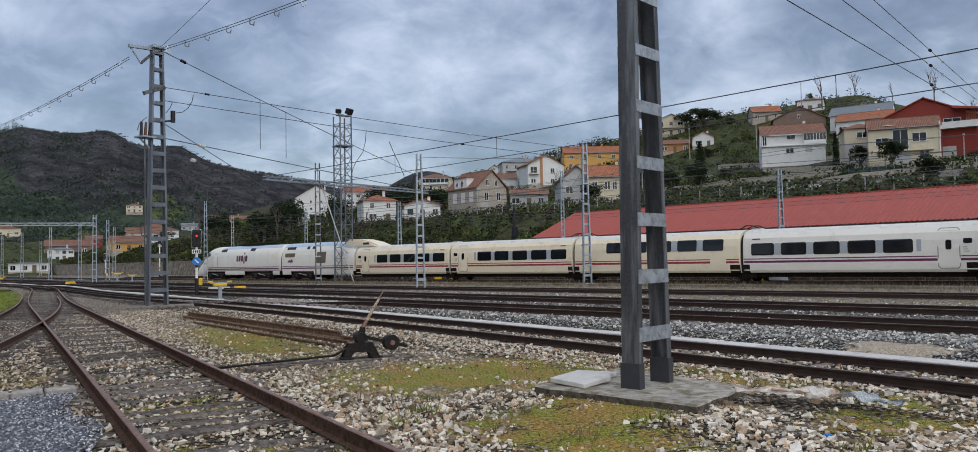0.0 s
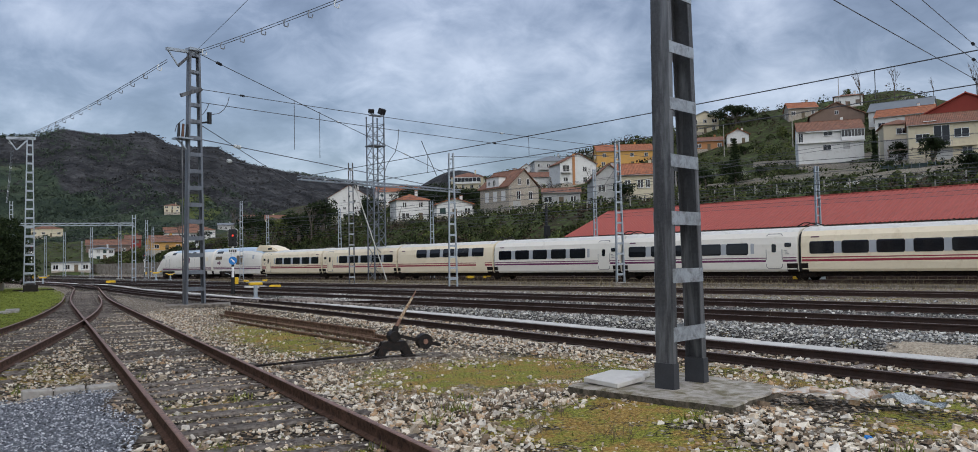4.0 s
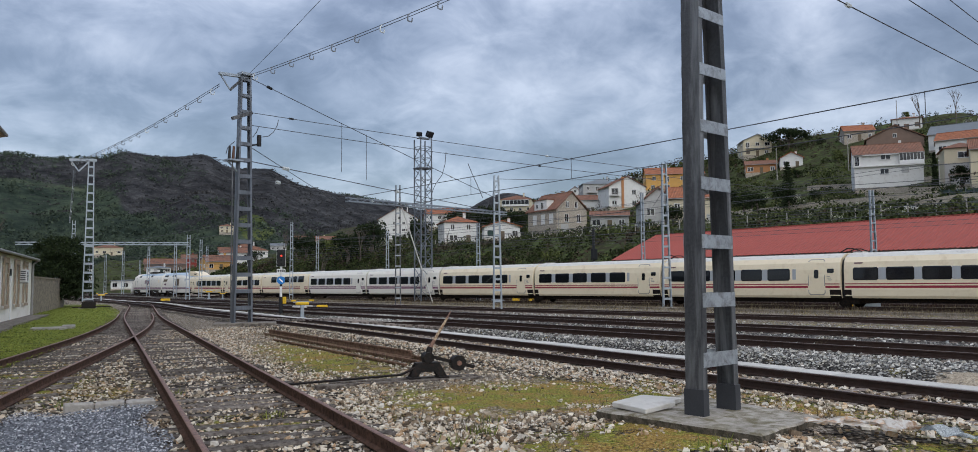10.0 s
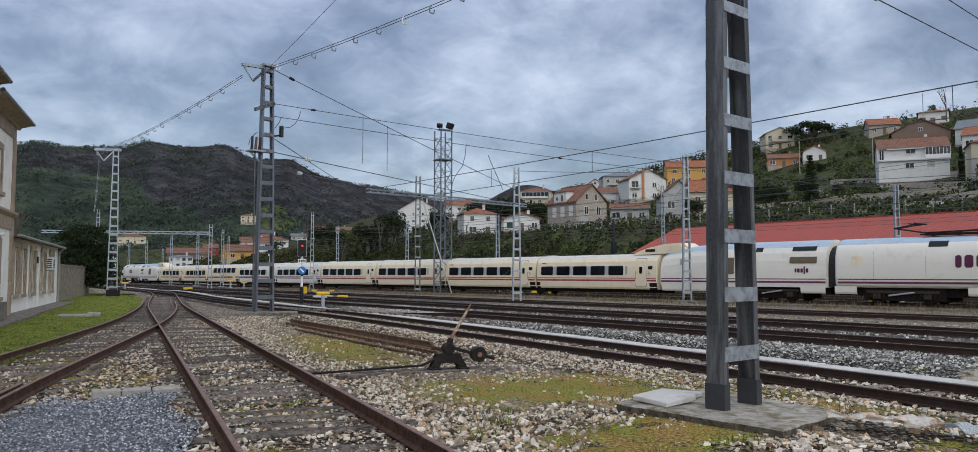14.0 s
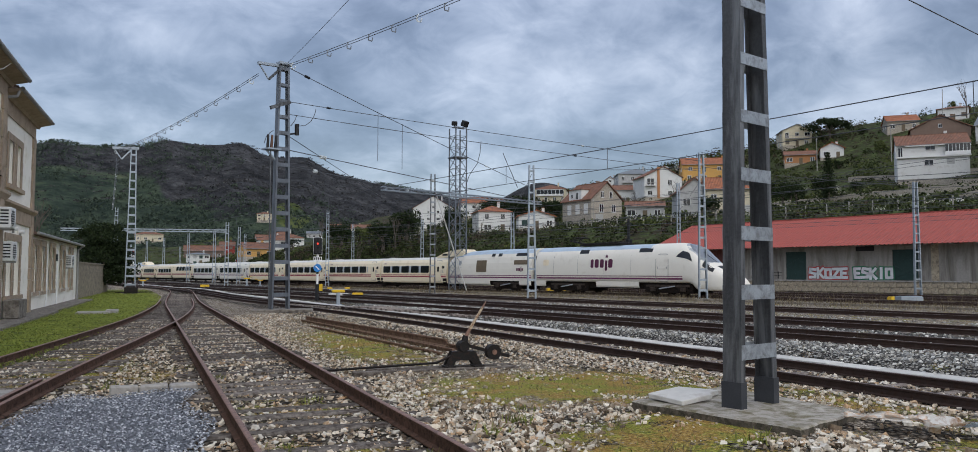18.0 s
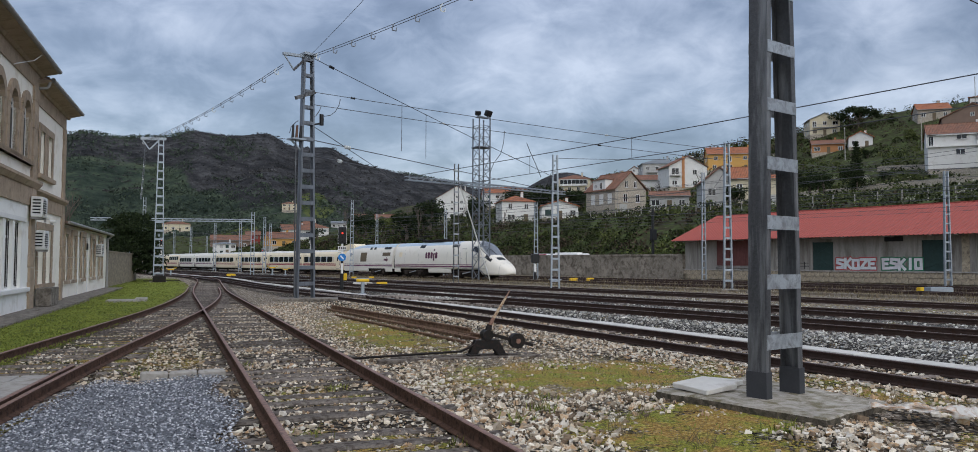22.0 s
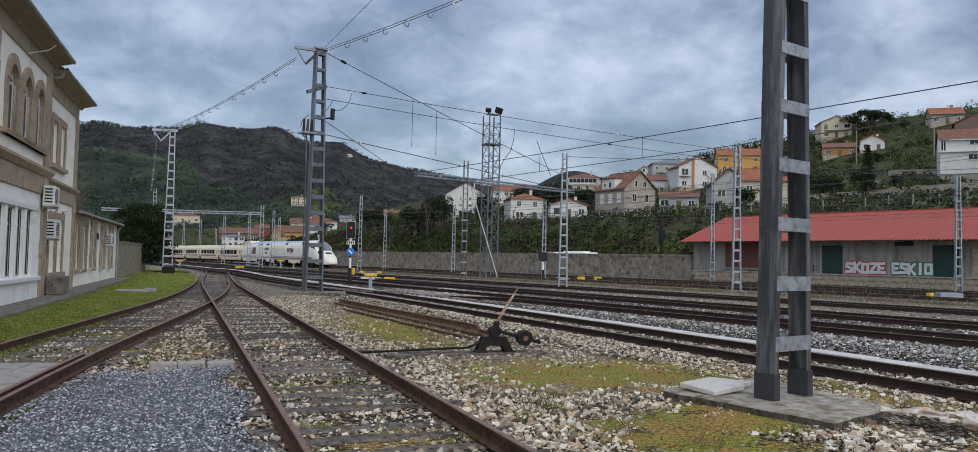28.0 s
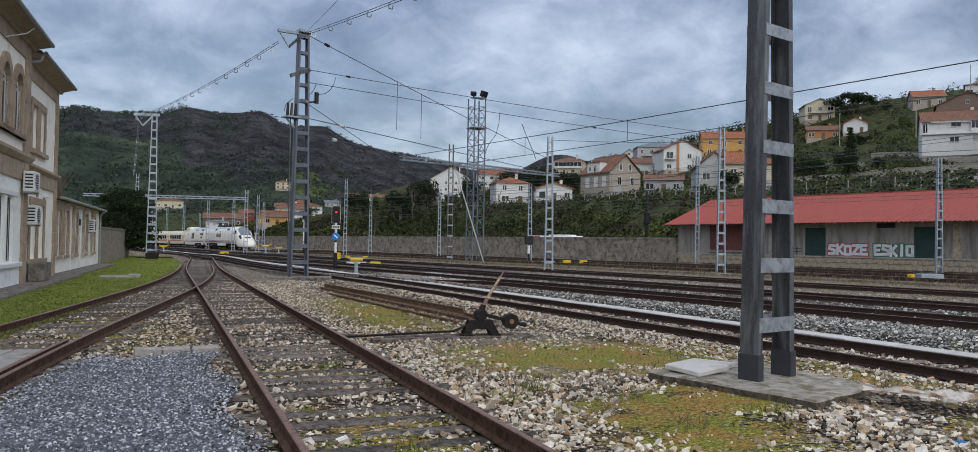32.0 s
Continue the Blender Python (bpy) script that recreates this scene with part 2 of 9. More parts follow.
RED_DOOR = material("brown_red_boarding", (0.13, 0.05, 0.045), 0.75, 0, 0.2, 3)
CREAM_WALL = material("cream_rendered_wall", (0.88, 0.84, 0.75), 0.9, 0, 0.06, 0.6, (0.7, 0.64, 0.52), 0.2, 0.25, 40)
SANDSTONE = material("brown_sandstone_dressing", (0.38, 0.295, 0.215), 0.9, 0, 0.2, 1.6, (0.25, 0.195, 0.145), 0.3, 0.4, 40, each=0.1)
FRAME_WHITE = material("white_window_frame", (0.74, 0.74, 0.73), 0.5, 0, 0.05, 3)
EAVE_GREY = material("grey_gutter", (0.3, 0.29, 0.28), 0.6, 0.2, 0.15, 3)

WALL_STAINED = material("stained_brown_concrete", (0.25, 0.222, 0.185), 0.95, 0, 0.35, 0.7, (0.1, 0.085, 0.066), 0.45, 0.6, 12)
WALL_RUBBLE = material("brown_rubble_wall", (0.3, 0.25, 0.19), 0.95, 0, 0.35, 2.2, (0.13, 0.11, 0.085), 0.45, 0.7, 10)
CONCRETE_OLD = material("stained_old_concrete", (0.24, 0.215, 0.185), 0.95, 0, 0.25, 2.2, (0.1, 0.085, 0.07), 0.5, 0.6, 50)
RUST_PALE = material("light_brown_rust", (0.2, 0.125, 0.085), 0.9, 0, 0.35, 5, (0.09, 0.055, 0.04), 0.4, 0.4, 100, spec=0.15)
# dark glass made paler: reflected sky is put into its grey base colour
WINDSCREEN = material("sky_greyed_glass", (0.17, 0.19, 0.22), 0.08, 0, 0.15, 1.5, spec=0.6)
GALV_MID = material("weathered_grey_steel", (0.17, 0.19, 0.218), 0.5, 0.45, 0.25, 2.2, (0.11, 0.118, 0.13), 0.35, 0.15, 60, streaks=True)


# ---------------------------------------------------------------- mesh helpers
def finish(ob, mats, bevel=0.0):
    for m in mats if isinstance(mats, (list, tuple)) else [mats]:
        ob.data.materials.append(m)
    return ob


def mesh_of(name, bm):
    me = bpy.data.meshes.new(name)
    bm.normal_update()
    bm.to_mesh(me)
    bm.free()
    return me


def part(name, bm, mats, parent=None, label="", at=None):
    """One mesh object under a thing, or at top level without a parent."""
    ob = new(name, mesh_of(name, bm) if isinstance(bm, bmesh.types.BMesh) else bm)
    if not ob.data.materials:
        finish(ob, mats)
    if at is not None:
        ob.matrix_basis = at
    if parent:
        ob.parent = parent
    if label:
        ob["label"] = label
    return ob


def empty(name, m, label="", category="", group="", kind=""):
    ob = new(name)
    ob.empty_display_size = 0.3
    ob.matrix_basis = m
    return tagged(ob, label, category, group, kind)


def box(bm, x0, x1, y0, y1, z0, z1, bevel=0.0, index=0):
    v = [bm.verts.new(p) for p in ((x0, y0, z0), (x1, y0, z0), (x1, y1, z0), (x0, y1, z0), (x0, y0, z1), (x1, y0, z1), (x1, y1, z1), (x0, y1, z1))]
    fs = [bm.faces.new([v[i] for i in q]) for q in ((3, 2, 1, 0), (4, 5, 6, 7), (0, 1, 5, 4), (1, 2, 6, 5), (2, 3, 7, 6), (3, 0, 4, 7))]
    for f in fs:
        f.material_index = index
    if bevel:
        r = bmesh.ops.bevel(bm, geom=list({e for f in fs for e in f.edges}), offset=bevel, segments=1, affect="EDGES")
        for f in r["faces"]:
            f.material_index = index
    return bm


def boxes(*rows, bevel=0.0):
    bm = bmesh.new()
    for r in rows:
        box(bm, *r, bevel=bevel)
    return bm


def prism(bm, outline, a, b, axis="y", index=0):
    """A closed outline of (u, v) swept from a to b along an axis; u, v are the other two axes in order."""
    def at(u, v, w):
        return {"x": (w, u, v), "y": (u, w, v), "z": (u, v, w)}[axis]
    lo, hi = [bm.verts.new(at(u, v, a)) for u, v in outline], [bm.verts.new(at(u, v, b)) for u, v in outline]
    n = len(outline)
    fs = [bm.faces.new((lo[i], lo[(i + 1) % n], hi[(i + 1) % n], hi[i])) for i in range(n)]
    fs += [bm.faces.new(lo[::-1]), bm.faces.new(hi)]
    for f in fs:
        f.material_index = index
    bmesh.ops.recalc_face_normals(bm, faces=fs)
    return bm


def rod(bm, p, q, r, sides=6, r2=None, index=0):
    """A round bar from p to q."""
    p, q = Vector(p), Vector(q)
    d = q - p
    side = d.orthogonal().normalized()
    up = d.normalized().cross(side)
    rings = []
    for c, rad in ((p, r), (q, r if r2 is None else r2)):
        rings.append([bm.verts.new(c + rad * (math.cos(a) * side + math.sin(a) * up)) for a in (2 * math.pi * i / sides for i in range(sides))])
    fs = [bm.faces.new((rings[0][i], rings[0][(i + 1) % sides], rings[1][(i + 1) % sides], rings[1][i])) for i in range(sides)]
    fs += [bm.faces.new(rings[0][::-1]), bm.faces.new(rings[1])]
    for f in fs:
        f.material_index = index
    return bm


def bar(bm, p, q, w, h):
    """A flat bar of width w (level) and height h from p to q."""
    p, q = Vector(p), Vector(q)
    d = (q - p).normalized()
    s = d.cross(Vector((0, 0, 1)))
    s = s.normalized() if s.length > 1e-4 else Vector((1, 0, 0))
    u = s.cross(d).normalized()
    v = [bm.verts.new(c + a * s * w / 2 + b * u * h / 2) for c in (p, q) for a, b in ((-1, -1), (1, -1), (1, 1), (-1, 1))]
    for f in ((0, 1, 2, 3), (7, 6, 5, 4), (0, 4, 5, 1), (1, 5, 6, 2), (2, 6, 7, 3), (3, 7, 4, 0)):
        bm.faces.new([v[i] for i in f])
    return bm


def frame_bm(w, h, t, cols=1, depth=0.06, rows=()):
    """A window frame in the x-z plane as one connected piece: outer bars, mullions and, at the given heights, cross bars."""
    bm = bmesh.new()
    xs = [-w / 2, -w / 2 + t]
    for k in range(1, cols):
        m = -w / 2 + w * k / cols
        xs += [m - t / 2, m + t / 2]
    xs += [w / 2 - t, w / 2]
    zs = [0, t]
    for r in rows:
        zs += [r - t / 2, r + t / 2]
    zs += [h - t, h]
    grid = [[bm.verts.new((x, 0, z)) for x in xs] for z in zs]
    for j in range(len(zs) - 1):
        for i in range(len(xs) - 1):
            if i % 2 == 0 or j % 2 == 0:
                bm.faces.new((grid[j][i], grid[j][i + 1], grid[j + 1][i + 1], grid[j + 1][i]))
    r = bmesh.ops.extrude_face_region(bm, geom=bm.faces[:])
    for v in [g for g in r["geom"] if isinstance(g, bmesh.types.BMVert)]:
        v.co.y -= depth
    for v in [v for v in bm.verts if not v.link_faces]:
        bm.verts.remove(v)
    bmesh.ops.recalc_face_normals(bm, faces=bm.faces[:])
    return bm


def tube(points, r, sides=5):
    """A round wire through points, in one piece."""
    bm = bmesh.new()
    pts = [Vector(q) for q in points]
    prev = None
    for i, q in enumerate(pts):
        d = (pts[min(i + 1, len(pts) - 1)] - pts[max(i - 1, 0)]).normalized()
        s = d.cross(Vector((0, 0, 1)))
        s = s.normalized() if s.length > 1e-3 else Vector((1, 0, 0))
        u = s.cross(d)
        ring = [bm.verts.new(q + r * (math.cos(a) * s + math.sin(a) * u)) for a in (2 * math.pi * k / sides for k in range(sides))]
        if prev:
            for k in range(sides):
                bm.faces.new((prev[k], prev[(k + 1) % sides], ring[(k + 1) % sides], ring[k]))
        else:
            bm.faces.new(ring[::-1])
        prev = ring
    bm.faces.new(prev)
    return bm


def smooth(ob):
    for p in ob.data.polygons:
        p.use_smooth = True
    return ob


# Directions of the yard: AL runs along the main line away from the camera's place, AC across it
HEAD = radians(-13.6)
AL, AC = Vector((math.sin(HEAD), math.cos(HEAD), 0)), Vector((math.cos(HEAD), -math.sin(HEAD), 0))


def step(a, b, v):
    """A smooth ramp from 0 at a to 1 at b."""
    k = min(1.0, max(0.0, (v - a) / (b - a)))
    return k * k * (3 - 2 * k)


MAIN_Y, MAIN_X = [-6, 7, 20, 32, 44, 54, 70, 90], [13.3, 12.37, 11.35, 10.38, 9.0, 7.3, 4.9, 1.9]


def ground_z(x, y):
    """Height of the yard: sunk a little under the sidings, with a shallow dip along the nearest main track."""
    d = x - float(np.interp(y, MAIN_Y, MAIN_X))
    mound = 0.07 * step(1.0, 0.35, math.hypot((x - 6.6) / 2.3, (y - 7.2) / 3.2))
    return mound - step(85, 55, y) * (0.34 * step(-3.4, -1.2, d) - 0.26 * step(1.6, 2.5, d)) - 0.08 * step(55, 85, y) * step(5.5, 7.0, x) - 0.052 * step(-4.2, -3.2, x) * step(4.1, 3.4, x) * step(120, 90, y)


# ---------------------------------------------------------------- ground and tracks
def ground_material():
    """Dirt and ballast with moss and dry grass; the mesh says how mossy and how stony each spot is."""
    m = bpy.data.materials.new("yard_ground")
    m.use_nodes = True
    t = m.node_tree
    b = t.nodes["Principled BSDF"]
    co = t.nodes.new("ShaderNodeTexCoord")
    p = co.outputs["Object"]

    def attr(name):
        a = t.nodes.new("ShaderNodeAttribute")
        a.attribute_name = name
        return a.outputs["Fac"]
    vor = t.nodes.new("ShaderNodeTexVoronoi")
    vor.inputs["Scale"].default_value = 16
    link(t, p, vor.inputs["Vector"])
    tone = t.nodes.new("ShaderNodeSeparateColor")
    link(t, vor.outputs["Color"], tone.inputs[0])
    stone = ramp_node(t, tone.outputs[0], [(0.0, (0.06, 0.046, 0.034)), (0.35, (0.14, 0.112, 0.085)), (0.7, (0.28, 0.24, 0.19)), (1.0, (0.55, 0.5, 0.43))])
    grey = ramp_node(t, tone.outputs[1], [(0.0, (0.09, 0.088, 0.085)), (0.4, (0.24, 0.235, 0.225)), (0.7, (0.38, 0.36, 0.325)), (1.0, (0.56, 0.54, 0.5))])
    stone = mix_node(t, attr("grey"), stone, grey)
    # stone colour falls outwards from each cell's middle, to 0.12 at the rim
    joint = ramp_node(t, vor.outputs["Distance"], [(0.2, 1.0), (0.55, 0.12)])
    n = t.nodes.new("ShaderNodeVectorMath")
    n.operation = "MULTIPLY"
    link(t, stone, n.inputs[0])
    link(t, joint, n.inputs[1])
    dirt = ramp_node(t, noise_node(t, p, 2.2, 8, 0.65), [(0.3, (0.055, 0.043, 0.032)), (0.55, (0.135, 0.108, 0.08)), (0.75, (0.23, 0.19, 0.145))])
    small = t.nodes.new("ShaderNodeTexVoronoi")
    small.inputs["Scale"].default_value = 42
    link(t, p, small.inputs["Vector"])
    grit = t.nodes.new("ShaderNodeSeparateColor")
    link(t, small.outputs["Color"], grit.inputs[0])
    chips = ramp_node(t, grit.outputs[1], [(0.0, (0.16, 0.13, 0.1)), (0.5, (0.34, 0.29, 0.23)), (1.0, (0.6, 0.55, 0.47))])
    dirt = mix_node(t, ramp_node(t, grit.outputs[0], [(0.56, 0.0), (0.6, 0.9)]), dirt, chips)
    edge = math_node(t, "ADD", attr("stone"), math_node(t, "MULTIPLY", math_node(t, "SUBTRACT", noise_node(t, p, 3.0, 6), 0.5), 1.6))
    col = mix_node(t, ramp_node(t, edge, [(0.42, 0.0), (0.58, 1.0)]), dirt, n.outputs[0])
    fine = noise_node(t, p, 30, 7, 0.8)
    green = ramp_node(t, fine, [(0.36, (0.05, 0.05, 0.018)), (0.45, (0.115, 0.13, 0.025)), (0.53, (0.25, 0.25, 0.04)), (0.62, (0.4, 0.375, 0.1))])
    orange = ramp_node(t, fine, [(0.36, (0.06, 0.042, 0.024)), (0.45, (0.2, 0.12, 0.04)), (0.53, (0.34, 0.215, 0.05)), (0.62, (0.45, 0.36, 0.16))])
    moss = mix_node(t, ramp_node(t, noise_node(t, p, 1.4, 8, 0.75), [(0.46, 0.0), (0.55, 1.0)]), green, orange)
    rough = math_node(t, "ADD", math_node(t, "MULTIPLY", math_node(t, "SUBTRACT", noise_node(t, p, 1.7, 8, 0.65), 0.5), 2.4), math_node(t, "MULTIPLY", math_node(t, "SUBTRACT", noise_node(t, p, 17, 7, 0.8), 0.5), 3.2))
    edge = math_node(t, "ADD", math_node(t, "MULTIPLY", attr("moss"), 0.97), rough)
    col = mix_node(t, ramp_node(t, edge, [(0.44, 0.0), (0.56, 0.95)]), col, moss)
    col = mix_node(t, ramp_node(t, math_node(t, "ADD", attr("sand"), math_node(t, "MULTIPLY", math_node(t, "SUBTRACT", noise_node(t, p, 2.4, 7, 0.7), 0.5), 1.6)), [(0.45, 0.0), (0.6, 0.85)]), col, ramp_node(t, grit.outputs[2], [(0.0, (0.3, 0.24, 0.17)), (1.0, (0.56, 0.49, 0.38))]))
    lawn = ramp_node(t, noise_node(t, p, 1.1, 10, 0.8), [(0.36, (0.07, 0.055, 0.03)), (0.43, (0.1, 0.125, 0.028)), (0.49, (0.2, 0.24, 0.045)), (0.55, (0.14, 0.185, 0.03)), (0.63, (0.31, 0.33, 0.07))])
    col = mix_node(t, attr("lawn"), col, lawn)
    link(t, col, b.inputs["Base Color"])
    b.inputs["Roughness"].default_value, b.inputs["Specular IOR Level"].default_value = 0.95, 0.08
    bump = t.nodes.new("ShaderNodeBump")
    bump.inputs["Strength"].default_value, bump.inputs["Distance"].default_value = 0.7, 0.05
    link(t, math_node(t, "ADD", math_node(t, "SUBTRACT", 1.0, vor.outputs["Distance"]), noise_node(t, p, 9, 6)), bump.inputs["Height"])
    link(t, bump.outputs[0], b.inputs["Normal"])
    return m


def spread(lo, hi, fine, reach, grow=1.09):
    """Coordinates that are evenly fine from lo to hi and wider and wider beyond, out to reach."""
    v = list(np.arange(lo, hi + fine / 2, fine))
    d, left, right = fine, [lo], [v[-1]]
    while right[-1] < reach or left[-1] > -reach:
        d *= grow
        left.append(left[-1] - d)
        right.append(right[-1] + d)
    return left[:0:-1] + v + right[1:]


def patch(x, y, cx, cy, rx, ry):
    return max(0.0, 1 - ((x - cx) / rx) ** 2 - ((y - cy) / ry) ** 2)


def mossy(x, y):
    a = max(1.02 * patch(x, y, 6.0, 10.7, 3.2, 2.3), 0.75 * patch(x, y, -2.3, 13.0, 1.2, 3.5), 0.6 * patch(x, y, -1.2, 10.0, 0.8, 2.0), 0.9 * patch(x, y, 5.2, 7.0, 1.5, 1.3), 0.8 * patch(x, y, 7.4, 4.9, 1.2, 0.9), 0.9 * patch(x, y, 4.6, 6.3, 1.4, 2.0), 0.85 * patch(x, y, 4.6, 19, 1.5, 7.0), 0.8 * patch(x, y, 6.9, 9.5, 2.2, 2.5), 0.65 * patch(x, y, 8.6, 8.0, 1.2, 2.6), 0.5 * patch(x, y, 8.6, 5.5, 1.0, 1.5),
            0.85 * patch(x, y, -0.9, 17.5, 1.1, 5.0), 0.6 * patch(x, y, 1.9, 6.5, 1.2, 2.5), 0.6 * patch(x, y, 1.8, 10.5, 1.0, 1.2), 0.5 * patch(x, y, 0.2, 15.2, 1.0, 2))
    if x > 24:
        a = max(a, 0.25)
    return a


def lawny(x, y):
    edge = np.interp(y, [4, 14, 20, 27, 37, 48, 62, 85], [-3.1, -2.6, -1.75, -0.85, 0.15, 0.9, 1.1, 0.4])
    return step(edge + 0.1, edge - 0.4, x) * step(-14, -9, x) * step(95, 80, y)


def sandy(x, y):
    return max(0.8 * patch(x, y, 14.6, 9.2, 1.0, 1.8), 0.7 * patch(x, y, 17.5, 15.0, 1.2, 3.0), 0.75 * patch(x, y, 13.0, 19.0, 0.7, 3.0), 0.7 * patch(x, y, 19.5, 26.0, 1.0, 4.0), 0.5 * patch(x, y, 4.2, 31.0, 1.5, 7.0))


def stony(x, y):
    lin = x + 0.07 * y
    a = 0.95 if -2.4 < x < 3.6 else 0.55
    a = max(a, 0.9 * step(7.2, 8.2, lin))
    if 3.3 < x < 6 and y < 8.5:
        a = 0.95
    if y > 20 and 3.6 < lin < 7.6:
        a = 0.25
    if lin > 24:
        a = 0.4
    return a * (1 - 0.75 * patch(x, y, 5.6, 11.5, 2.2, 3.5))


def build_ground():
    xs, ys = spread(-6, 14, 0.25, 2600), spread(2.5, 30, 0.25, 2600)
    verts = [(x, y, ground_z(x, y) + 0.018 * noise.noise((x * 1.3, y * 1.3, 0)) + 0.012 * noise.noise((x * 4, y * 4, 3))) for y in ys for x in xs]
    nx = len(xs)
    faces = [(j * nx + i, j * nx + i + 1, (j + 1) * nx + i + 1, (j + 1) * nx + i) for j in range(len(ys) - 1) for i in range(nx - 1)]
    me = bpy.data.meshes.new("ground")
    me.from_pydata(verts, [], faces)
    for name, fn in (("moss", mossy), ("stone", stony), ("grey", lambda x, y: 0.85 * step(13.6, 14.6, x + 0.07 * y)), ("lawn", lawny), ("sand", sandy)):
        me.attributes.new(name, "FLOAT", "POINT").data.foreach_set("value", [fn(v[0], v[1]) for v in verts])
    ob = new("ground", me)
    finish(ob, ground_material())
    smooth(ob)
    tagged(ob, "stony railway yard ground with moss, dirt and ballast", "ground", kind="structure")


def trace(x, y, heads, length, ds=0.5):
    """Points along a line whose heading (degrees from +y, to the right) is given as (distance, heading) stops."""
    pts, s = [Vector((x, y, 0))], 0.0
    while s < length:
        h = radians(np.interp(s, [a for a, _ in heads], [b for _, b in heads]))
        pts.append(pts[-1] + ds * Vector((math.sin(h), math.cos(h), 0)))
        s += ds
    return pts


def side_of(pts, i):
    d = (pts[min(i + 1, len(pts) - 1)] - pts[max(i - 1, 0)]).normalized()
    return Vector((d.y, -d.x, 0))


RAIL = [(-0.064, 0), (0.064, 0), (0.064, 0.014), (0.011, 0.034), (0.011, 0.12), (0.03, 0.13), (0.032, 0.161), (0.023, 0.168), (-0.023, 0.168), (-0.032, 0.161), (-0.03, 0.13), (-0.011, 0.12), (-0.011, 0.034), (-0.064, 0.014)]


def rail_mesh(pts, offset, z, every=1):
    """One rail swept beside a line of points; the running surface takes the second material."""
    bm = bmesh.new()
    prev, n = None, len(RAIL)
    idx = list(range(0, len(pts), every))
    for k in idx:
        s = side_of(pts, k)
        c = pts[k] + offset * s
        zz = z(c.x, c.y) if callable(z) else z
        ring = [bm.verts.new(c + a * s + Vector((0, 0, zz + b))) for a, b in RAIL]
        if prev:
            for i in range(n):
                f = bm.faces.new((prev[i], prev[(i + 1) % n], ring[(i + 1) % n], ring[i]))
                f.material_index = 1 if i in (6, 7, 8) else 0
        else:
            bm.faces.new(ring)
        prev = ring
    bm.faces.new(prev[::-1])
    return bm


def sleeper_mesh(seed, length=2.6, width=0.24):
    rnd = random.Random(seed)
    bm = bmesh.new()
    segs = 5
    rows = []
    for i in range(segs + 1):
        x = -length / 2 + length * i / segs
        w = width / 2 + rnd.uniform(-0.012, 0.012)
        h = rnd.uniform(-0.012, 0.006)
        rows.append([bm.verts.new(p) for p in ((x, -w, -0.1), (x, -w, h - 0.02), (x, -w + 0.025, h), (x, w - 0.025, h + rnd.uniform(-0.006, 0.006)), (x, w, h - 0.02), (x, w, -0.1))])
    for a, b in zip(rows, rows[1:]):
        for j in range(5):
            bm.faces.new((a[j], b[j], b[j + 1], a[j + 1]))
    bm.faces.new(rows[0])
    bm.faces.new(rows[-1][::-1])
    bmesh.ops.recalc_face_normals(bm, faces=bm.faces[:])
    return mesh_of("sleeper", bm)


SLEEPERS = []
TIES = []
GAUGE = 1.735


SLEEPERS_PALE = []


def track(label, pts, base, rust, head, reach, spacing=0.62, rails=(-1, 1), every=1, wood=None):
    """A railway track: an Empty with two rails and the sleepers out to a distance along it. base(x, y): the height of the rails' feet."""
    if not SLEEPERS:
        SLEEPERS.extend(sleeper_mesh(i) for i in range(6))
        SLEEPERS_PALE.extend(sleeper_mesh(i + 6) for i in range(6))
        for me in SLEEPERS + SLEEPERS_PALE:
            me.materials.append(SLEEPER if me in SLEEPERS else SLEEPER_PALE)
    ties = SLEEPERS if wood is None else wood
    ob = empty("railway_track", pose(pts[0].x, pts[0].y, 0), label, "railway track", "tracks of the yard")
    inv = Matrix.Translation(-pts[0])
    for sgn in rails:
        r = part("rail", rail_mesh(pts, sgn * GAUGE / 2, base, every), [rust, head], ob)
        r.data.transform(inv)
    ds = (pts[1] - pts[0]).length
    k, s = 0, 0.0
    rnd = random.Random(len(pts))
    while s < reach and int(s / ds) < len(pts) - 1:
        i = int(s / ds)
        c = pts[i] - pts[0]
        sd = side_of(pts, i)
        TIES.append((pts[i].x, pts[i].y))
        o = new("sleeper", ties[rnd.randrange(6)])
        o.parent = ob
        o.matrix_basis = pose(c.x + rnd.uniform(-0.04, 0.04), c.y, base(pts[i].x, pts[i].y) + 0.018 - rnd.uniform(0, 0.035), 0, 0, math.degrees(math.atan2(sd.y, sd.x)) + rnd.uniform(-1.2, 1.2))
        s += spacing * rnd.uniform(0.94, 1.06)
    return ob


def siding_base(x, y):
    return -0.028


def main_base(x, y):
    return ground_z(x, y) + 0.02


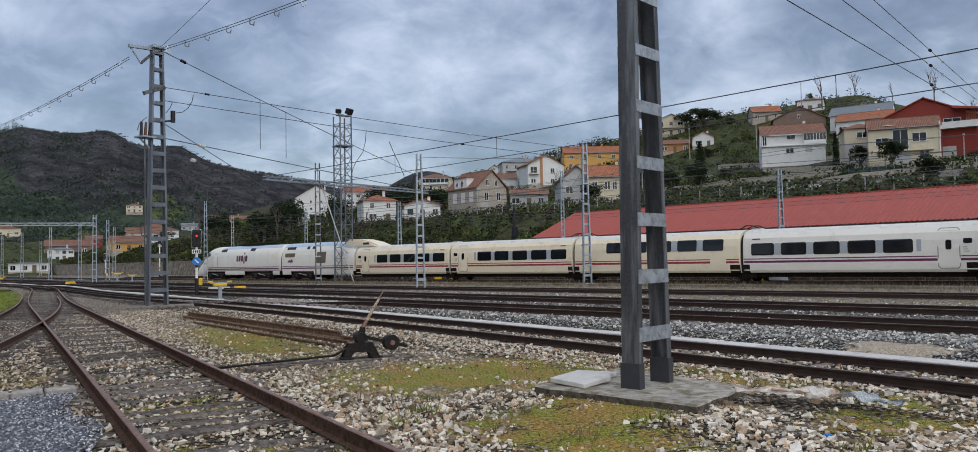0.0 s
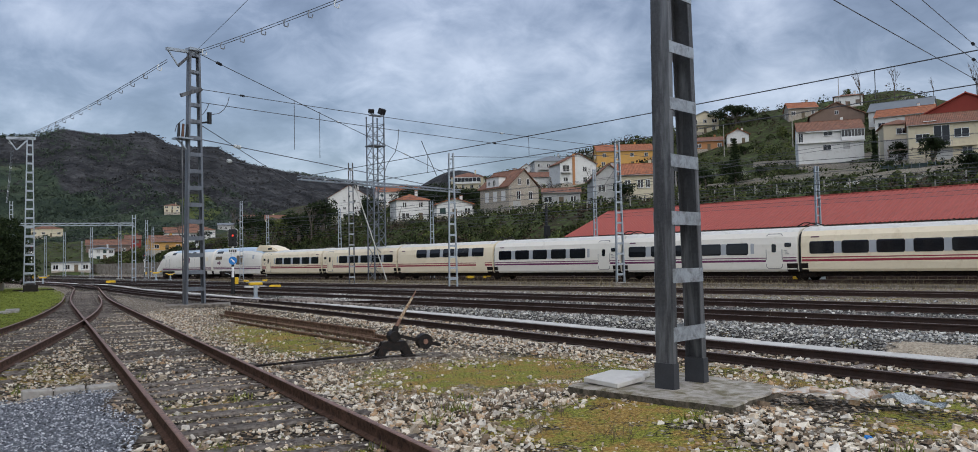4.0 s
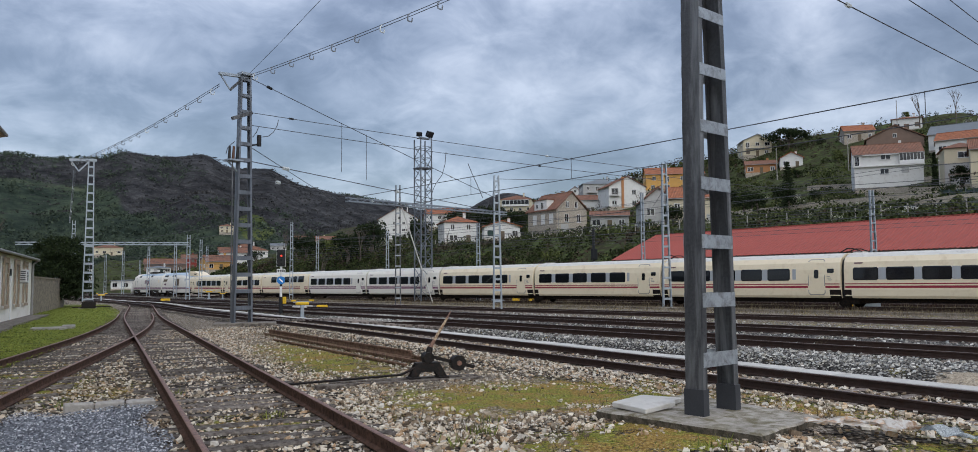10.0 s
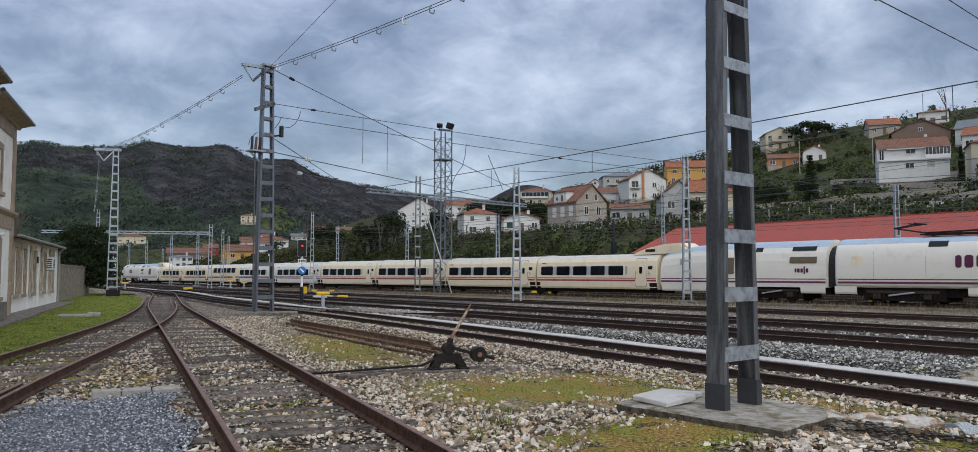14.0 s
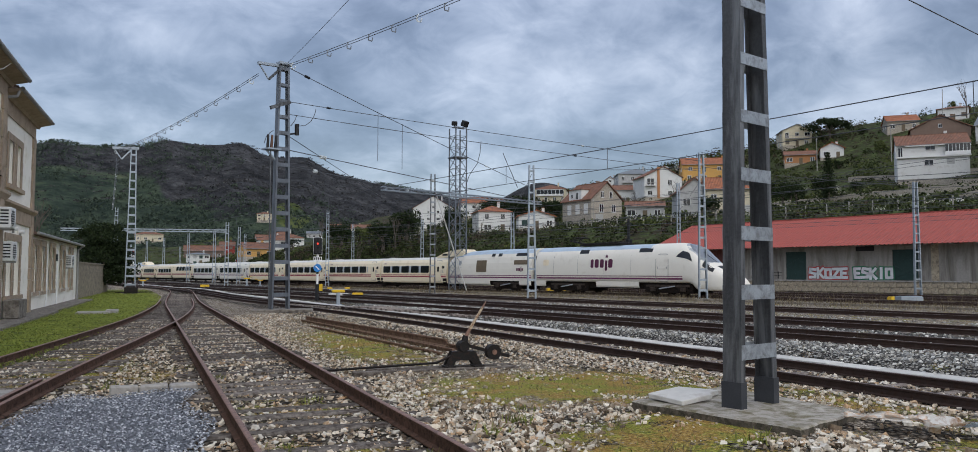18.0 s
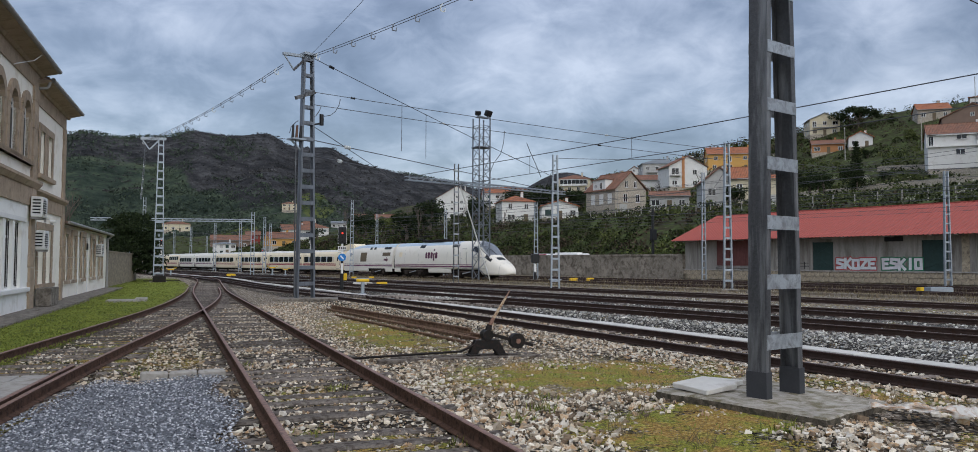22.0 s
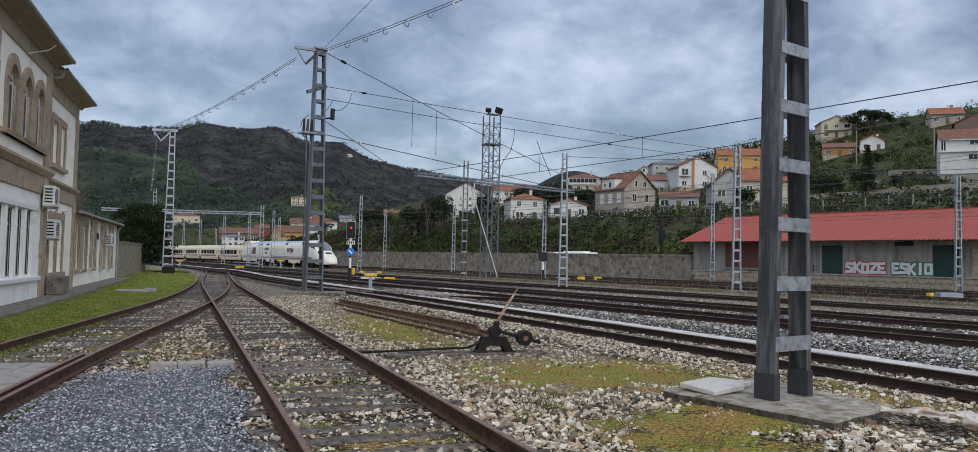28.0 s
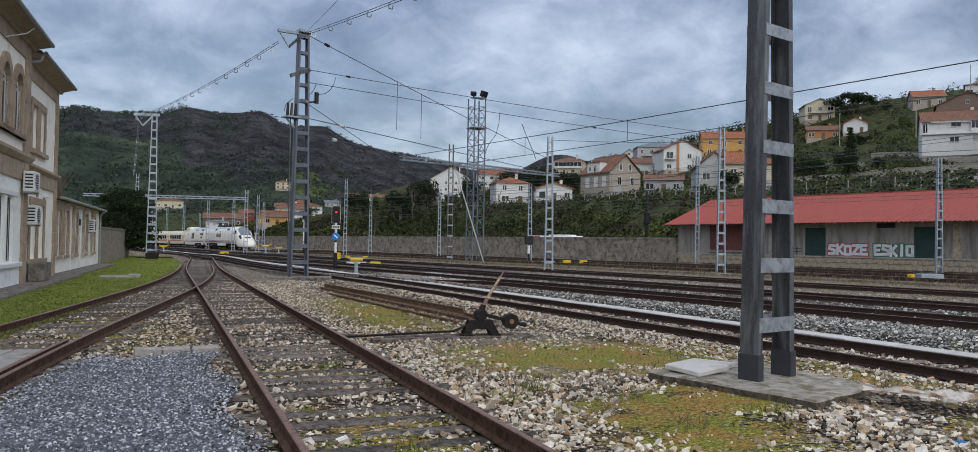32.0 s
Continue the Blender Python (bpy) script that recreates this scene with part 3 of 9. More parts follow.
# the two sidings that meet at a crossing, then run on as one
SIDING = trace(1.86, -14.0, [(0, 0), (52, 0), (64, 2.0), (82, 2.4), (94, -1.5), (112, -5), (152, -9)], 162)
BRANCH = trace(-3.785, -4.97, [(0, 4), (10, 5), (15, 6.5), (22, 9.3), (30, 8.5), (40, 5), (52, 2)], 57)
MAIN_LINE = [
    trace(13.3, -6.0, [(0, -3.9), (20, -4.4), (36, -4.9), (50, -7.2), (65, -8.6), (100, -9.2), (130, -11)], 150),
    trace(21.3, -4.5, [(0, -12), (40, -11.8), (70, -11), (110, -11.5)], 150),
    trace(27.2, -5.0, [(0, -12.4), (40, -12.6), (80, -12.2), (120, -12)], 170),
    trace(37.0, -6.0, [(0, -15), (40, -15), (70, -14), (120, -13)], 180),
]


def train_heading(s):
    return radians(-15.2 + 0.3 * step(35, 65, s) + 4.2 * step(110, 175, s))


def build_train_line():
    """Places along the train's track, metre by metre, with 0 in the middle of the view."""
    fwd = [Vector((41.28, 32.95, 0))]
    for i in range(420):
        h = train_heading(i)
        fwd.append(fwd[-1] + Vector((math.sin(h), math.cos(h), 0)))
    h = train_heading(0)
    back = [fwd[0] - Vector((math.sin(h), math.cos(h), 0)) * (i + 1) for i in range(220)]
    return back[::-1] + fwd


TRAIN_LINE = build_train_line()


def on_line(s):
    k = s + 220
    i = max(0, min(len(TRAIN_LINE) - 2, int(k)))
    return TRAIN_LINE[i].lerp(TRAIN_LINE[i + 1], k - i)


def build_tracks():
    track("rusty disused siding with weathered wooden sleepers", SIDING, siding_base, RUST, RAIL_TOP, 82)
    track("rusty branch siding curving in beside the lawn", BRANCH, siding_base, RUST, RAIL_TOP, 52)
    track("rusty main track beside a pale concrete trough", MAIN_LINE[0], main_base, RUST_DARK, RAIL_TOP_DARK, 75, wood=SLEEPERS_PALE)
    for pts in MAIN_LINE[1:]:
        track("dark rusty yard track on grey ballast", pts, main_base, RUST_DARK, RAIL_TOP_DARK, 75, every=2, wood=SLEEPERS_PALE)
    far = [TRAIN_LINE[i] for i in range(120, len(TRAIN_LINE) - 100)]
    track("running line that the train uses", far, main_base, RUST_DARK, RAIL_TOP_DARK, 0, every=4)
    for d in (7.5, 13.5):
        track("goods shed track behind the running line", [p + AC * d for p in far[:220]], main_base, RUST_DARK, RAIL_TOP_DARK, 0, every=6)


build_ground()
build_tracks()


# concrete cable trough along the nearest main track
def build_trough():
    ob = empty("cable_trough", pose(0, 0, 0), "pale concrete cable trough along the main track", "cable trough")
    pts = MAIN_LINE[0]
    bm0 = bmesh.new()
    box(bm0, -0.27, 0.27, -0.492, 0.492, -0.2, 0.17, 0.008)
    lid = mesh_of("trough_lid", bm0)
    lid.materials.append(CONCRETE_PALE)
    rnd = random.Random(4)
    for i in range(8, len(pts) - 4, 2):
        s = side_of(pts, i)
        c = pts[i] + s * (GAUGE / 2 + 0.55)
        o = new("lid", lid)
        o.parent = ob
        o.matrix_basis = pose(c.x, c.y, ground_z(c.x, c.y) + rnd.uniform(-0.008, 0.008), 0, 0, math.degrees(math.atan2(s.y, s.x)))


build_trough()


def build_kerb():
    """A low stained concrete edge in front of the running line."""
    ob = empty("track_edge", pose(0, 0, 0), "low stained concrete edge before the running line", "concrete edge")
    rnd = random.Random(14)
    for s in range(-70, 74, 4):
        a, b = on_line(s) - AC * 5.3, on_line(s + 4) - AC * 5.3
        g = (b - a).normalized() * 0.01
        bm = bar(bmesh.new(), (a.x + g.x, a.y + g.y, -0.22), (b.x - g.x, b.y - g.y, -0.22), 0.3, 0.5 + rnd.uniform(-0.02, 0.02))
        part("block", bm, WALL_STAINED, ob)


build_kerb()


# ---------------------------------------------------------------- the train
COACH_SECTION = [(-1.34, 0.6), (-1.43, 0.74), (-1.465, 1.1), (-1.47, 1.7), (-1.45, 2.3), (-1.38, 2.72), (-1.2, 3.02), (-0.85, 3.2), (-0.4, 3.29), (0, 3.31)]
LOCO_SECTION = [(-1.32, 0.42), (-1.45, 0.66), (-1.48, 1.2), (-1.47, 2.0), (-1.42, 2.6), (-1.3, 3.1), (-1.12, 3.45), (-0.8, 3.74), (-0.4, 3.88), (0, 3.92)]


def full(section):
    return section + [(-x, z) for x, z in section[-2::-1]]


def loft(rings, mats_of=None, caps=True):
    bm = bmesh.new()
    vs = [[bm.verts.new(p) for p in r] for r in rings]
    n = len(rings[0])
    for k in range(len(vs) - 1):
        for i in range(n - 1):
            f = bm.faces.new((vs[k][i], vs[k][i + 1], vs[k + 1][i + 1], vs[k + 1][i]))
            if mats_of:
                f.material_index = mats_of(k, i)
        bm.faces.new((vs[k][n - 1], vs[k][0], vs[k + 1][0], vs[k + 1][n - 1]))
    if caps:
        bm.faces.new(vs[0][::-1])
        bm.faces.new(vs[-1])
    bmesh.ops.recalc_face_normals(bm, faces=bm.faces[:])
    return bm


def side_x(section, z):
    """Half the body's width at a height."""
    zs, xs = [p[1] for p in section], [-p[0] for p in section]
    return float(np.interp(z, zs, xs))


def skin(section, sgn, y0, y1, z0, z1, out=0.012, rounded=0.0):
    """A thin panel that lies on the body's side, with its corners cut."""
    bm = bmesh.new()
    zs = [z0 + (z1 - z0) * i / 4 for i in range(5)]
    cut = [rounded, 0, 0, 0, rounded] if rounded else [0] * 5
    if rounded:
        zs = [z0, z0 + rounded, (z0 + z1) / 2, z1 - rounded, z1]
    rows = []
    for z, c in zip(zs, cut):
        x = side_x(section, z)
        rows.append([bm.verts.new((sgn * (x + d), y, z)) for d in (out, -0.02) for y in (y0 + c, y1 - c)])
    for a, b in zip(rows, rows[1:]):
        for i, j in ((0, 1), (2, 0), (1, 3), (3, 2)):
            bm.faces.new((a[i], a[j], b[j], b[i]))
    bm.faces.new((rows[0][0], rows[0][2], rows[0][3], rows[0][1]))
    bm.faces.new((rows[-1][0], rows[-1][1], rows[-1][3], rows[-1][2]))
    bmesh.ops.recalc_face_normals(bm, faces=bm.faces[:])
    return bm


def wheel_mesh():
    bm = bmesh.new()
    rod(bm, (-0.95, 0, 0.42), (-0.82, 0, 0.42), 0.42, 16)
    rod(bm, (0.82, 0, 0.42), (0.95, 0, 0.42), 0.42, 16)
    rod(bm, (-0.85, 0, 0.42), (0.85, 0, 0.42), 0.08, 8)
    return mesh_of("wheelset", bm)


WHEELS = wheel_mesh()
WHEELS.materials.append(UNDER)


def wheelset(parent, y):
    o = new("wheelset", WHEELS)
    o.parent = parent
    o.matrix_basis = pose(0, y, 0)
    return o


def marks(ob, section, sgn, y, z, w, h, mat):
    """A small painted word drawn as a plain bar."""
    part("lettering", skin(section, sgn, y - w / 2, y + w / 2, z - h / 2, z + h / 2, 0.016, h * 0.3), mat, ob)


def swash(ob, section, sgn, y, z, h):
    """The operator's painted word as a row of plain rounded blocks, no letters."""
    u = h / 4
    for k, (a, b, lo, hi) in enumerate(((0, 1.2, 0, 2.6), (1.75, 3.4, 0, 2.6), (3.95, 5.5, 0, 2.6), (6.0, 6.9, -1.0, 4.0), (7.4, 9.1, 0, 2.6))):
        f, g = y + (a - 4.5) * u * sgn, y + (b - 4.5) * u * sgn
        part("painted_block", skin(section, sgn, min(f, g), max(f, g), z + (lo - 1.4) * u, z + (hi - 1.4) * u, 0.016, u * 0.35), LOGO, ob, "dark purple block of a painted word" if k == 0 else "")


PANES_PLAIN = ((4.46, 5.92), (2.5, 4.03), (0.58, 2.09), (-1.36, 0.15), (-3.27, -1.75))
PANES_BAR = ((2.15, 3.62), (0.3, 1.7), (-1.61, -0.13), (-3.49, -2.07), (-5.37, -3.93))


def coach(label, paint, stripe, panes=PANES_PLAIN, lift=0.0, door_end=True):
    """A short articulated coach, 13.2 m from joint to joint; its front is +y and its door near the back."""
    ob = empty("train_coach", pose(0, 0, 0), label, "train coach", "cars of the train")
    L = 6.46
    sec = full(COACH_SECTION)
    rings = []
    for y, k in ((-L, 0.99), (-L + 0.05, 1.0), (0, 1.0), (L - 0.05, 1.0), (L, 0.99)):
        rings.append([(x * k, y, 0.6 + (z - 0.6) * (k * 0.3 + 0.7)) for x, z in sec])
    n = len(sec)
    part("body", loft(rings, lambda k, i: 1 if 6 <= i <= n - 8 else 0), [paint, TRAIN_ROOF], ob)
    for sgn in (-1, 1):
        for y0, y1 in panes:
            part("window", skin(COACH_SECTION, sgn, y0, y1, 1.66 + lift, 2.4 + lift, 0.014, 0.08), GLASS_DARK, ob)
        for (y0, _), (_, y1) in zip(panes, panes[1:]):
            part("window_post", skin(COACH_SECTION, sgn, y1, y0, 1.68 + lift, 2.38 + lift, 0.009), GREY_PAINT, ob, "grey panel between windows")
        if door_end:
            part("louvre", skin(COACH_SECTION, sgn, -3.67, -3.44, 1.72, 2.36, 0.012), GREY_PAINT, ob)
            door = part("door", skin(COACH_SECTION, sgn, -5.47, -4.5, 0.82, 2.9, 0.02, 0.1), paint, ob, "plug door with a small dark window")
            part("door_window", skin(COACH_SECTION, sgn, -5.12, -4.84, 1.78, 2.3, 0.026, 0.06), GLASS_DARK, door)
            part("door_seam", skin(COACH_SECTION, sgn, -5.52, -4.45, 0.78, 2.95, 0.013, 0.12), EAVE_GREY, ob)
            part("small_window", skin(COACH_SECTION, sgn, -6.08, -5.66, 2.1, 2.36, 0.014, 0.04), GLASS_DARK, ob)
            for i in range(3):
                part("notice", skin(COACH_SECTION, sgn, -5.95 + 0.06 * i, -5.7 + 0.03 * i, 1.66 + 0.11 * i, 1.7 + 0.11 * i, 0.012), EAVE_GREY, ob)
        for z0, z1 in ((1.2, 1.33), (1.41, 1.47)):
            for y0, y1 in ((-4.44, L - 0.06), (-L + 0.06, -5.53)):
                part("stripe", skin(COACH_SECTION, sgn, y0, y1, z0, z1, 0.008), stripe, ob)
        for y0, y1 in ((L - 0.42, L + 0.0), (-L, -L + 0.68)):
            part("skirt_notch", skin(COACH_SECTION, sgn, y0, y1, 0.58, 1.1, 0.006), UNDER, ob, "dark opening over the wheel")
        marks(ob, COACH_SECTION, sgn, 5.6, 2.66, 0.5, 0.07, LOGO)
    part("bellows", loft([[(x * 0.88, y, 0.6 + (z - 0.6) * 0.93) for x, z in sec] for y in (L - 0.05, L + 0.4)]), BLACK, ob)
    part("running_gear", boxes((-1.15, 1.15, L - 0.7, L + 0.3, 0.25, 0.9)), UNDER, ob)
    part("underframe", boxes((-0.95, 0.95, -L + 0.2, L - 0.3, 0.32, 0.6)), UNDER, ob)
    wheelset(ob, L + 0.2)
    pod = bmesh.new()
    prism(pod, [(-0.4, 3.26), (-0.34, 3.36), (0.34, 3.36), (0.4, 3.26)], L - 0.7, L - 0.1, "y")
    part("roof_box", pod, TRAIN_ROOF, ob)
    for s in (-1, 1):
        hose = bmesh.new()
        pts = [(s * 0.5, L - 0.7, 3.36), (s * 0.55, L - 0.2, 3.55), (s * 0.5, L + 0.2, 3.56), (s * 0.45, L + 0.6, 3.36)]
        for q, r in zip(pts, pts[1:]):
            rod(hose, q, r, 0.035, 5)
        part("roof_cable", hose, IRON, ob)
    return ob


def skirts(ob, spans):
    """Pale panels that close the body's lower edge between the bogies."""
    for sgn in (-1, 1):
        for y0, y1 in spans:
            bm = skin(LOCO_SECTION, sgn, y0, y1, 0.55, 1.02, -0.01)
            part("skirt", bm, TRAIN_WHITE, ob)


def generator_car():
    """Its +y end meets the power car; the other slopes down to the coaches under a cream fairing."""
    ob = empty("generator_car", pose(0, 0, 0), "white diesel generator car with blue-grey sloping roof and radiator grilles", "rail car", "cars of the train")
    sec = full(LOCO_SECTION)
    n = len(sec)
    L = 6.32

    def ring(y, k):
        return [(x, y, 0.92 + (max(z, 0.92) - 0.92) * k) for x, z in sec]
    part("body", loft([ring(-L, 0.8), ring(-L + 0.4, 0.86), ring(-3.6, 0.96), ring(-1.5, 0.99), ring(L, 0.99)], lambda k, i: 1 if 6 <= i <= n - 8 else 0), [TRAIN_WHITE, TRAIN_BLUE], ob)
    for sgn in (-1, 1):
        part("grille", skin(LOCO_SECTION, sgn, -1.7, -0.15, 1.74, 2.86, 0.04, 0.05), GRILLE, ob, "brown radiator grille")
        part("vent", skin(LOCO_SECTION, sgn, 3.9, 5.7, 2.42, 2.82, 0.03), GRILLE, ob)
        part("side_vent", skin(LOCO_SECTION, sgn, -4.6, -4.2, 2.4, 2.85, 0.014), GREY_PAINT, ob)
        for y0, y1 in ((0.4, 0.9), (1.4, 1.9), (4.0, 5.6)):
            part("roof_vent", skin(LOCO_SECTION, sgn, y0, y1, 3.2, 3.48, 0.02), BLACK, ob)
        for z0, z1 in ((1.18, 1.3), (1.4, 1.46)):
            part("stripe", skin(LOCO_SECTION, sgn, -L + 0.05, L - 0.05, z0, z1, 0.008), STRIPE_PURPLE, ob)
        swash(ob, LOCO_SECTION, sgn, 4.7, 1.98, 0.4)
    skirts(ob, ((-L + 0.1, 0.4), (4.6, L - 0.1)))
    part("running_gear", boxes((-1.15, 1.15, 0.6, 4.6, 0.2, 0.9)), UNDER, ob)
    part("underframe", boxes((-0.95, 0.95, -L, L, 0.5, 0.95)), UNDER, ob)
    bogie(ob, 0.7, 4.4)
    for y in (1.2, 3.8):
        wheelset(ob, y)
    fair = bmesh.new()
    prism(fair, [(-4.3, 3.7), (-4.9, 4.02), (-6.4, 3.98), (-8.0, 3.72), (-9.3, 3.34), (-9.3, 3.2), (-4.3, 3.3)], -0.95, 0.95, "x")
    bmesh.ops.bevel(fair, geom=[g for g in fair.edges if abs(g.verts[0].co.x) > 0.9 and abs(g.verts[0].co.x - g.verts[1].co.x) < 0.1 and g.verts[0].co.z > 3.33], offset=0.15, segments=2, affect="EDGES")
    part("roof_fairing", fair, TRAIN_CREAM, ob, "cream roof fairing over the coupling")
    for sgn in (-1, 1):
        hole = bmesh.new()
        box(hole, min(sgn * 0.94, sgn * 0.97), max(sgn * 0.94, sgn * 0.97), -8.1, -7.2, 3.42, 3.62)
        part("fairing_opening", hole, BLACK, ob)
    part("bellows", loft([[(x * 0.82, y, 0.95 + (max(z, 0.95) - 0.95) * 0.86) for x, z in sec] for y in (L - 0.05, L + 0.65)]), BLACK, ob)
    return ob


def nose_ring(y, pts=None):
    """The power car's cross-section at y metres from its back end; the nose tip is at 20.6."""
    top = float(np.interp(y, [0, 14.5, 15.2, 15.8, 16.4, 16.9, 17.4, 17.9, 18.3, 18.9, 19.4, 20.0, 20.4, 20.6], [3.88, 3.92, 3.92, 3.86, 3.72, 3.48, 3.06, 2.62, 2.32, 2.02, 1.78, 1.5, 1.22, 0.9]))
    wide = float(np.interp(y, [0, 15.0, 16.5, 17.6, 18.6, 19.5, 20.2, 20.6], [1, 1, 0.985, 0.94, 0.86, 0.72, 0.52, 0.32]))
    low = float(np.interp(y, [0, 16.9, 17.4, 20.2, 20.6], [0.95, 0.95, 0.42, 0.42, 0.55]))
    k = (top - low) / (3.92 - 0.42)
    return [(x * wide, y, low + (max(z, 0.42) - 0.42) * k) for x, z in full(LOCO_SECTION)]


def nose_patch(y0, y1, u0, u1, out=0.02, steps=8, cols=10):
    """A piece of the power car's skin between two places along it and two places round it, a little proud."""
    bm = bmesh.new()
    rows = []
    for a in range(steps + 1):
        fa = a / steps
        rows.append([])
        for b in range(cols + 1):
            fb = b / cols
            y = y0(fb) + (y1(fb) - y0(fb)) * fa
            r = nose_ring(y)
            w = (u0 + (u1 - u0) * fb) * (len(r) - 1)
            i = min(int(w), len(r) - 2)
            p = Vector(r[i]).lerp(Vector(r[i + 1]), w - i)
            c = Vector((0, y - 1.0, 1.6))
            rows[-1].append(bm.verts.new(p + (p - c).normalized() * out))
    for a in range(steps):
        for b in range(cols):
            bm.faces.new((rows[a][b], rows[a][b + 1], rows[a + 1][b + 1], rows[a + 1][b]))
    bmesh.ops.recalc_face_normals(bm, faces=bm.faces[:])
    return bm


POWER_SECTION = [(x, 0.95 + (z - 0.42) * 0.843) for x, z in LOCO_SECTION]


def bogie(ob, y0, y1):
    """Frame, axle boxes, springs and dampers that show under the skirt."""
    for sgn in (-1, 1):
        x0, x1 = sorted((sgn * 1.2, sgn * 1.32))
        part("bogie_frame", boxes((x0, x1, y0, y1, 0.62, 0.78), bevel=0.02), GEAR, ob)
        for y in (y0 + 0.6, y1 - 0.6):
            part("axle_box", boxes((x0, x1 + 0.04 * (sgn > 0), y - 0.22, y + 0.22, 0.3, 0.6), bevel=0.03), GEAR, ob)
            part("wheel_face", rod(bmesh.new(), (sgn * 1.19, y, 0.44), (sgn * 1.21, y, 0.44), 0.42, 18), UNDER, ob)
            for d in (-0.36, 0.36):
                part("spring", rod(bmesh.new(), (sgn * 1.27, y + d, 0.38), (sgn * 1.27, y + d, 0.66), 0.08, 8), UNDER, ob)
        part("damper", rod(bmesh.new(), (sgn * 1.34, (y0 + y1) / 2 - 0.7, 0.5), (sgn * 1.34, (y0 + y1) / 2 + 0.7, 0.7), 0.05, 6), GREY_PAINT, ob)


GEAR = material("dusty_brown_running_gear", (0.06, 0.047, 0.038), 0.9, 0, 0.4, 5, (0.02, 0.017, 0.015), 0.4, spec=0.15)


def power_car():
    ob = empty("power_car", pose(0, 0, 0), "white high-speed power car with a long pointed nose and purple stripes", "locomotive", "cars of the train")
    ys = [0.32, 0.42, 4, 8, 11, 13, 14.4, 15.2, 15.8, 16.1, 16.4, 16.7, 17.0, 17.25, 17.5, 18, 18.5, 19, 19.5, 19.9, 20.2, 20.45, 20.6]
    n = len(full(LOCO_SECTION))
    body = part("body", loft([nose_ring(y) for y in ys], lambda k, i: 1 if 6 <= i <= n - 8 and k < 5 else 0), [TRAIN_WHITE, TRAIN_BLUE], ob)
    smooth(body)
    part("windscreen_surround", nose_patch(lambda f: 15.75 + 0.8 * abs(2 * f - 1) ** 2, lambda f: 18.35 - 0.25 * abs(2 * f - 1) ** 2, 0.345, 0.655, 0.012), GREY_PAINT, ob, "grey windscreen surround")
    part("windscreen", nose_patch(lambda f: 16.0 + 0.8 * abs(2 * f - 1) ** 2, lambda f: 18.15 - 0.25 * abs(2 * f - 1) ** 2, 0.365, 0.635, 0.024), WINDSCREEN, ob, "sloping windscreen with reflected sky in its grey")
    part("wiper", bar(bmesh.new(), (0.1, 18.2, 2.5), (0.5, 17.4, 3.16), 0.03, 0.04), BLACK, ob)
    part("hood_panel", nose_patch(lambda f: 18.55, lambda f: 19.05, 0.42, 0.58, 0.015, 3, 4), BLACK, ob)
    for a, b in ((0.2, 0.3), (0.8, 0.7)):
        part("side_window", nose_patch(lambda f: 15.6 + 0.5 * f, lambda f: 17.0 - 0.35 * f, a + (0.03 if a < 0.5 else -0.03), b + (0.005 if a < 0.5 else -0.005), steps=4, cols=4), GLASS_DARK, ob, "cab side window")
        part("headlight", nose_patch(lambda f: 17.75, lambda f: 18.6, a + (0.07 if a < 0.5 else -0.07), b + (0.05 if a < 0.5 else -0.05), steps=4, cols=3), BLACK, ob, "dark headlight cluster")
    part("coupler_hatch", nose_patch(lambda f: 19.7, lambda f: 19.73, 0.05, 0.95), EAVE_GREY, ob)
    for sgn in (-1, 1):
        part("cab_door", skin(POWER_SECTION, sgn, 14.0, 14.75, 1.05, 3.05, 0.012, 0.05), TRAIN_WHITE, ob, "cab door")
        part("door_frame", skin(POWER_SECTION, sgn, 13.94, 14.81, 1.02, 3.1, 0.007, 0.05), EAVE_GREY, ob)
        for y in (13.8, 14.95):
            part("handrail", rod(bmesh.new(), (sgn * 1.53, y, 1.1), (sgn * 1.48, y, 2.7), 0.02, 5), EAVE_GREY, ob)
        for z0, z1 in ((1.18, 1.3), (1.4, 1.46)):
            part("stripe", skin(POWER_SECTION, sgn, 0.45, 16.2, z0, z1, 0.008), STRIPE_PURPLE, ob)
        for y0, y1 in ((5.6, 6.6), (12.0, 13.3)):
            part("roof_vent", skin(POWER_SECTION, sgn, y0, y1, 3.25, 3.58, 0.02), BLACK, ob)
        for k in range(4):
            part("panel_joint", skin(POWER_SECTION, sgn, 2.6 + 2.9 * k, 2.62 + 2.9 * k, 1.55, 3.1, 0.006), EAVE_GREY, ob)
        swash(ob, POWER_SECTION, sgn, 8.2, 2.45, 1.05)
        part("crest", skin(POWER_SECTION, sgn, 1.3, 2.0, 2.3, 2.8, 0.012, 0.06), TRAIN_CREAM, ob, "pale faded emblem")
    skirts(ob, ((0.25, 1.6), (7.6, 12.1)))
    part("running_gear", boxes((-1.2, 1.2, 1.9, 6.4, 0.2, 0.95)), UNDER, ob)
    part("running_gear", boxes((-1.2, 1.2, 12.5, 16.9, 0.2, 0.95)), UNDER, ob)
    part("underframe", boxes((-1.0, 1.0, 0.3, 17.5, 0.45, 0.98)), UNDER, ob)
    for y in (2.7, 5.5, 13.3, 16.1):
        wheelset(ob, y)
    bogie(ob, 2.1, 6.1)
    bogie(ob, 12.7, 16.7)
    pant = bmesh.new()
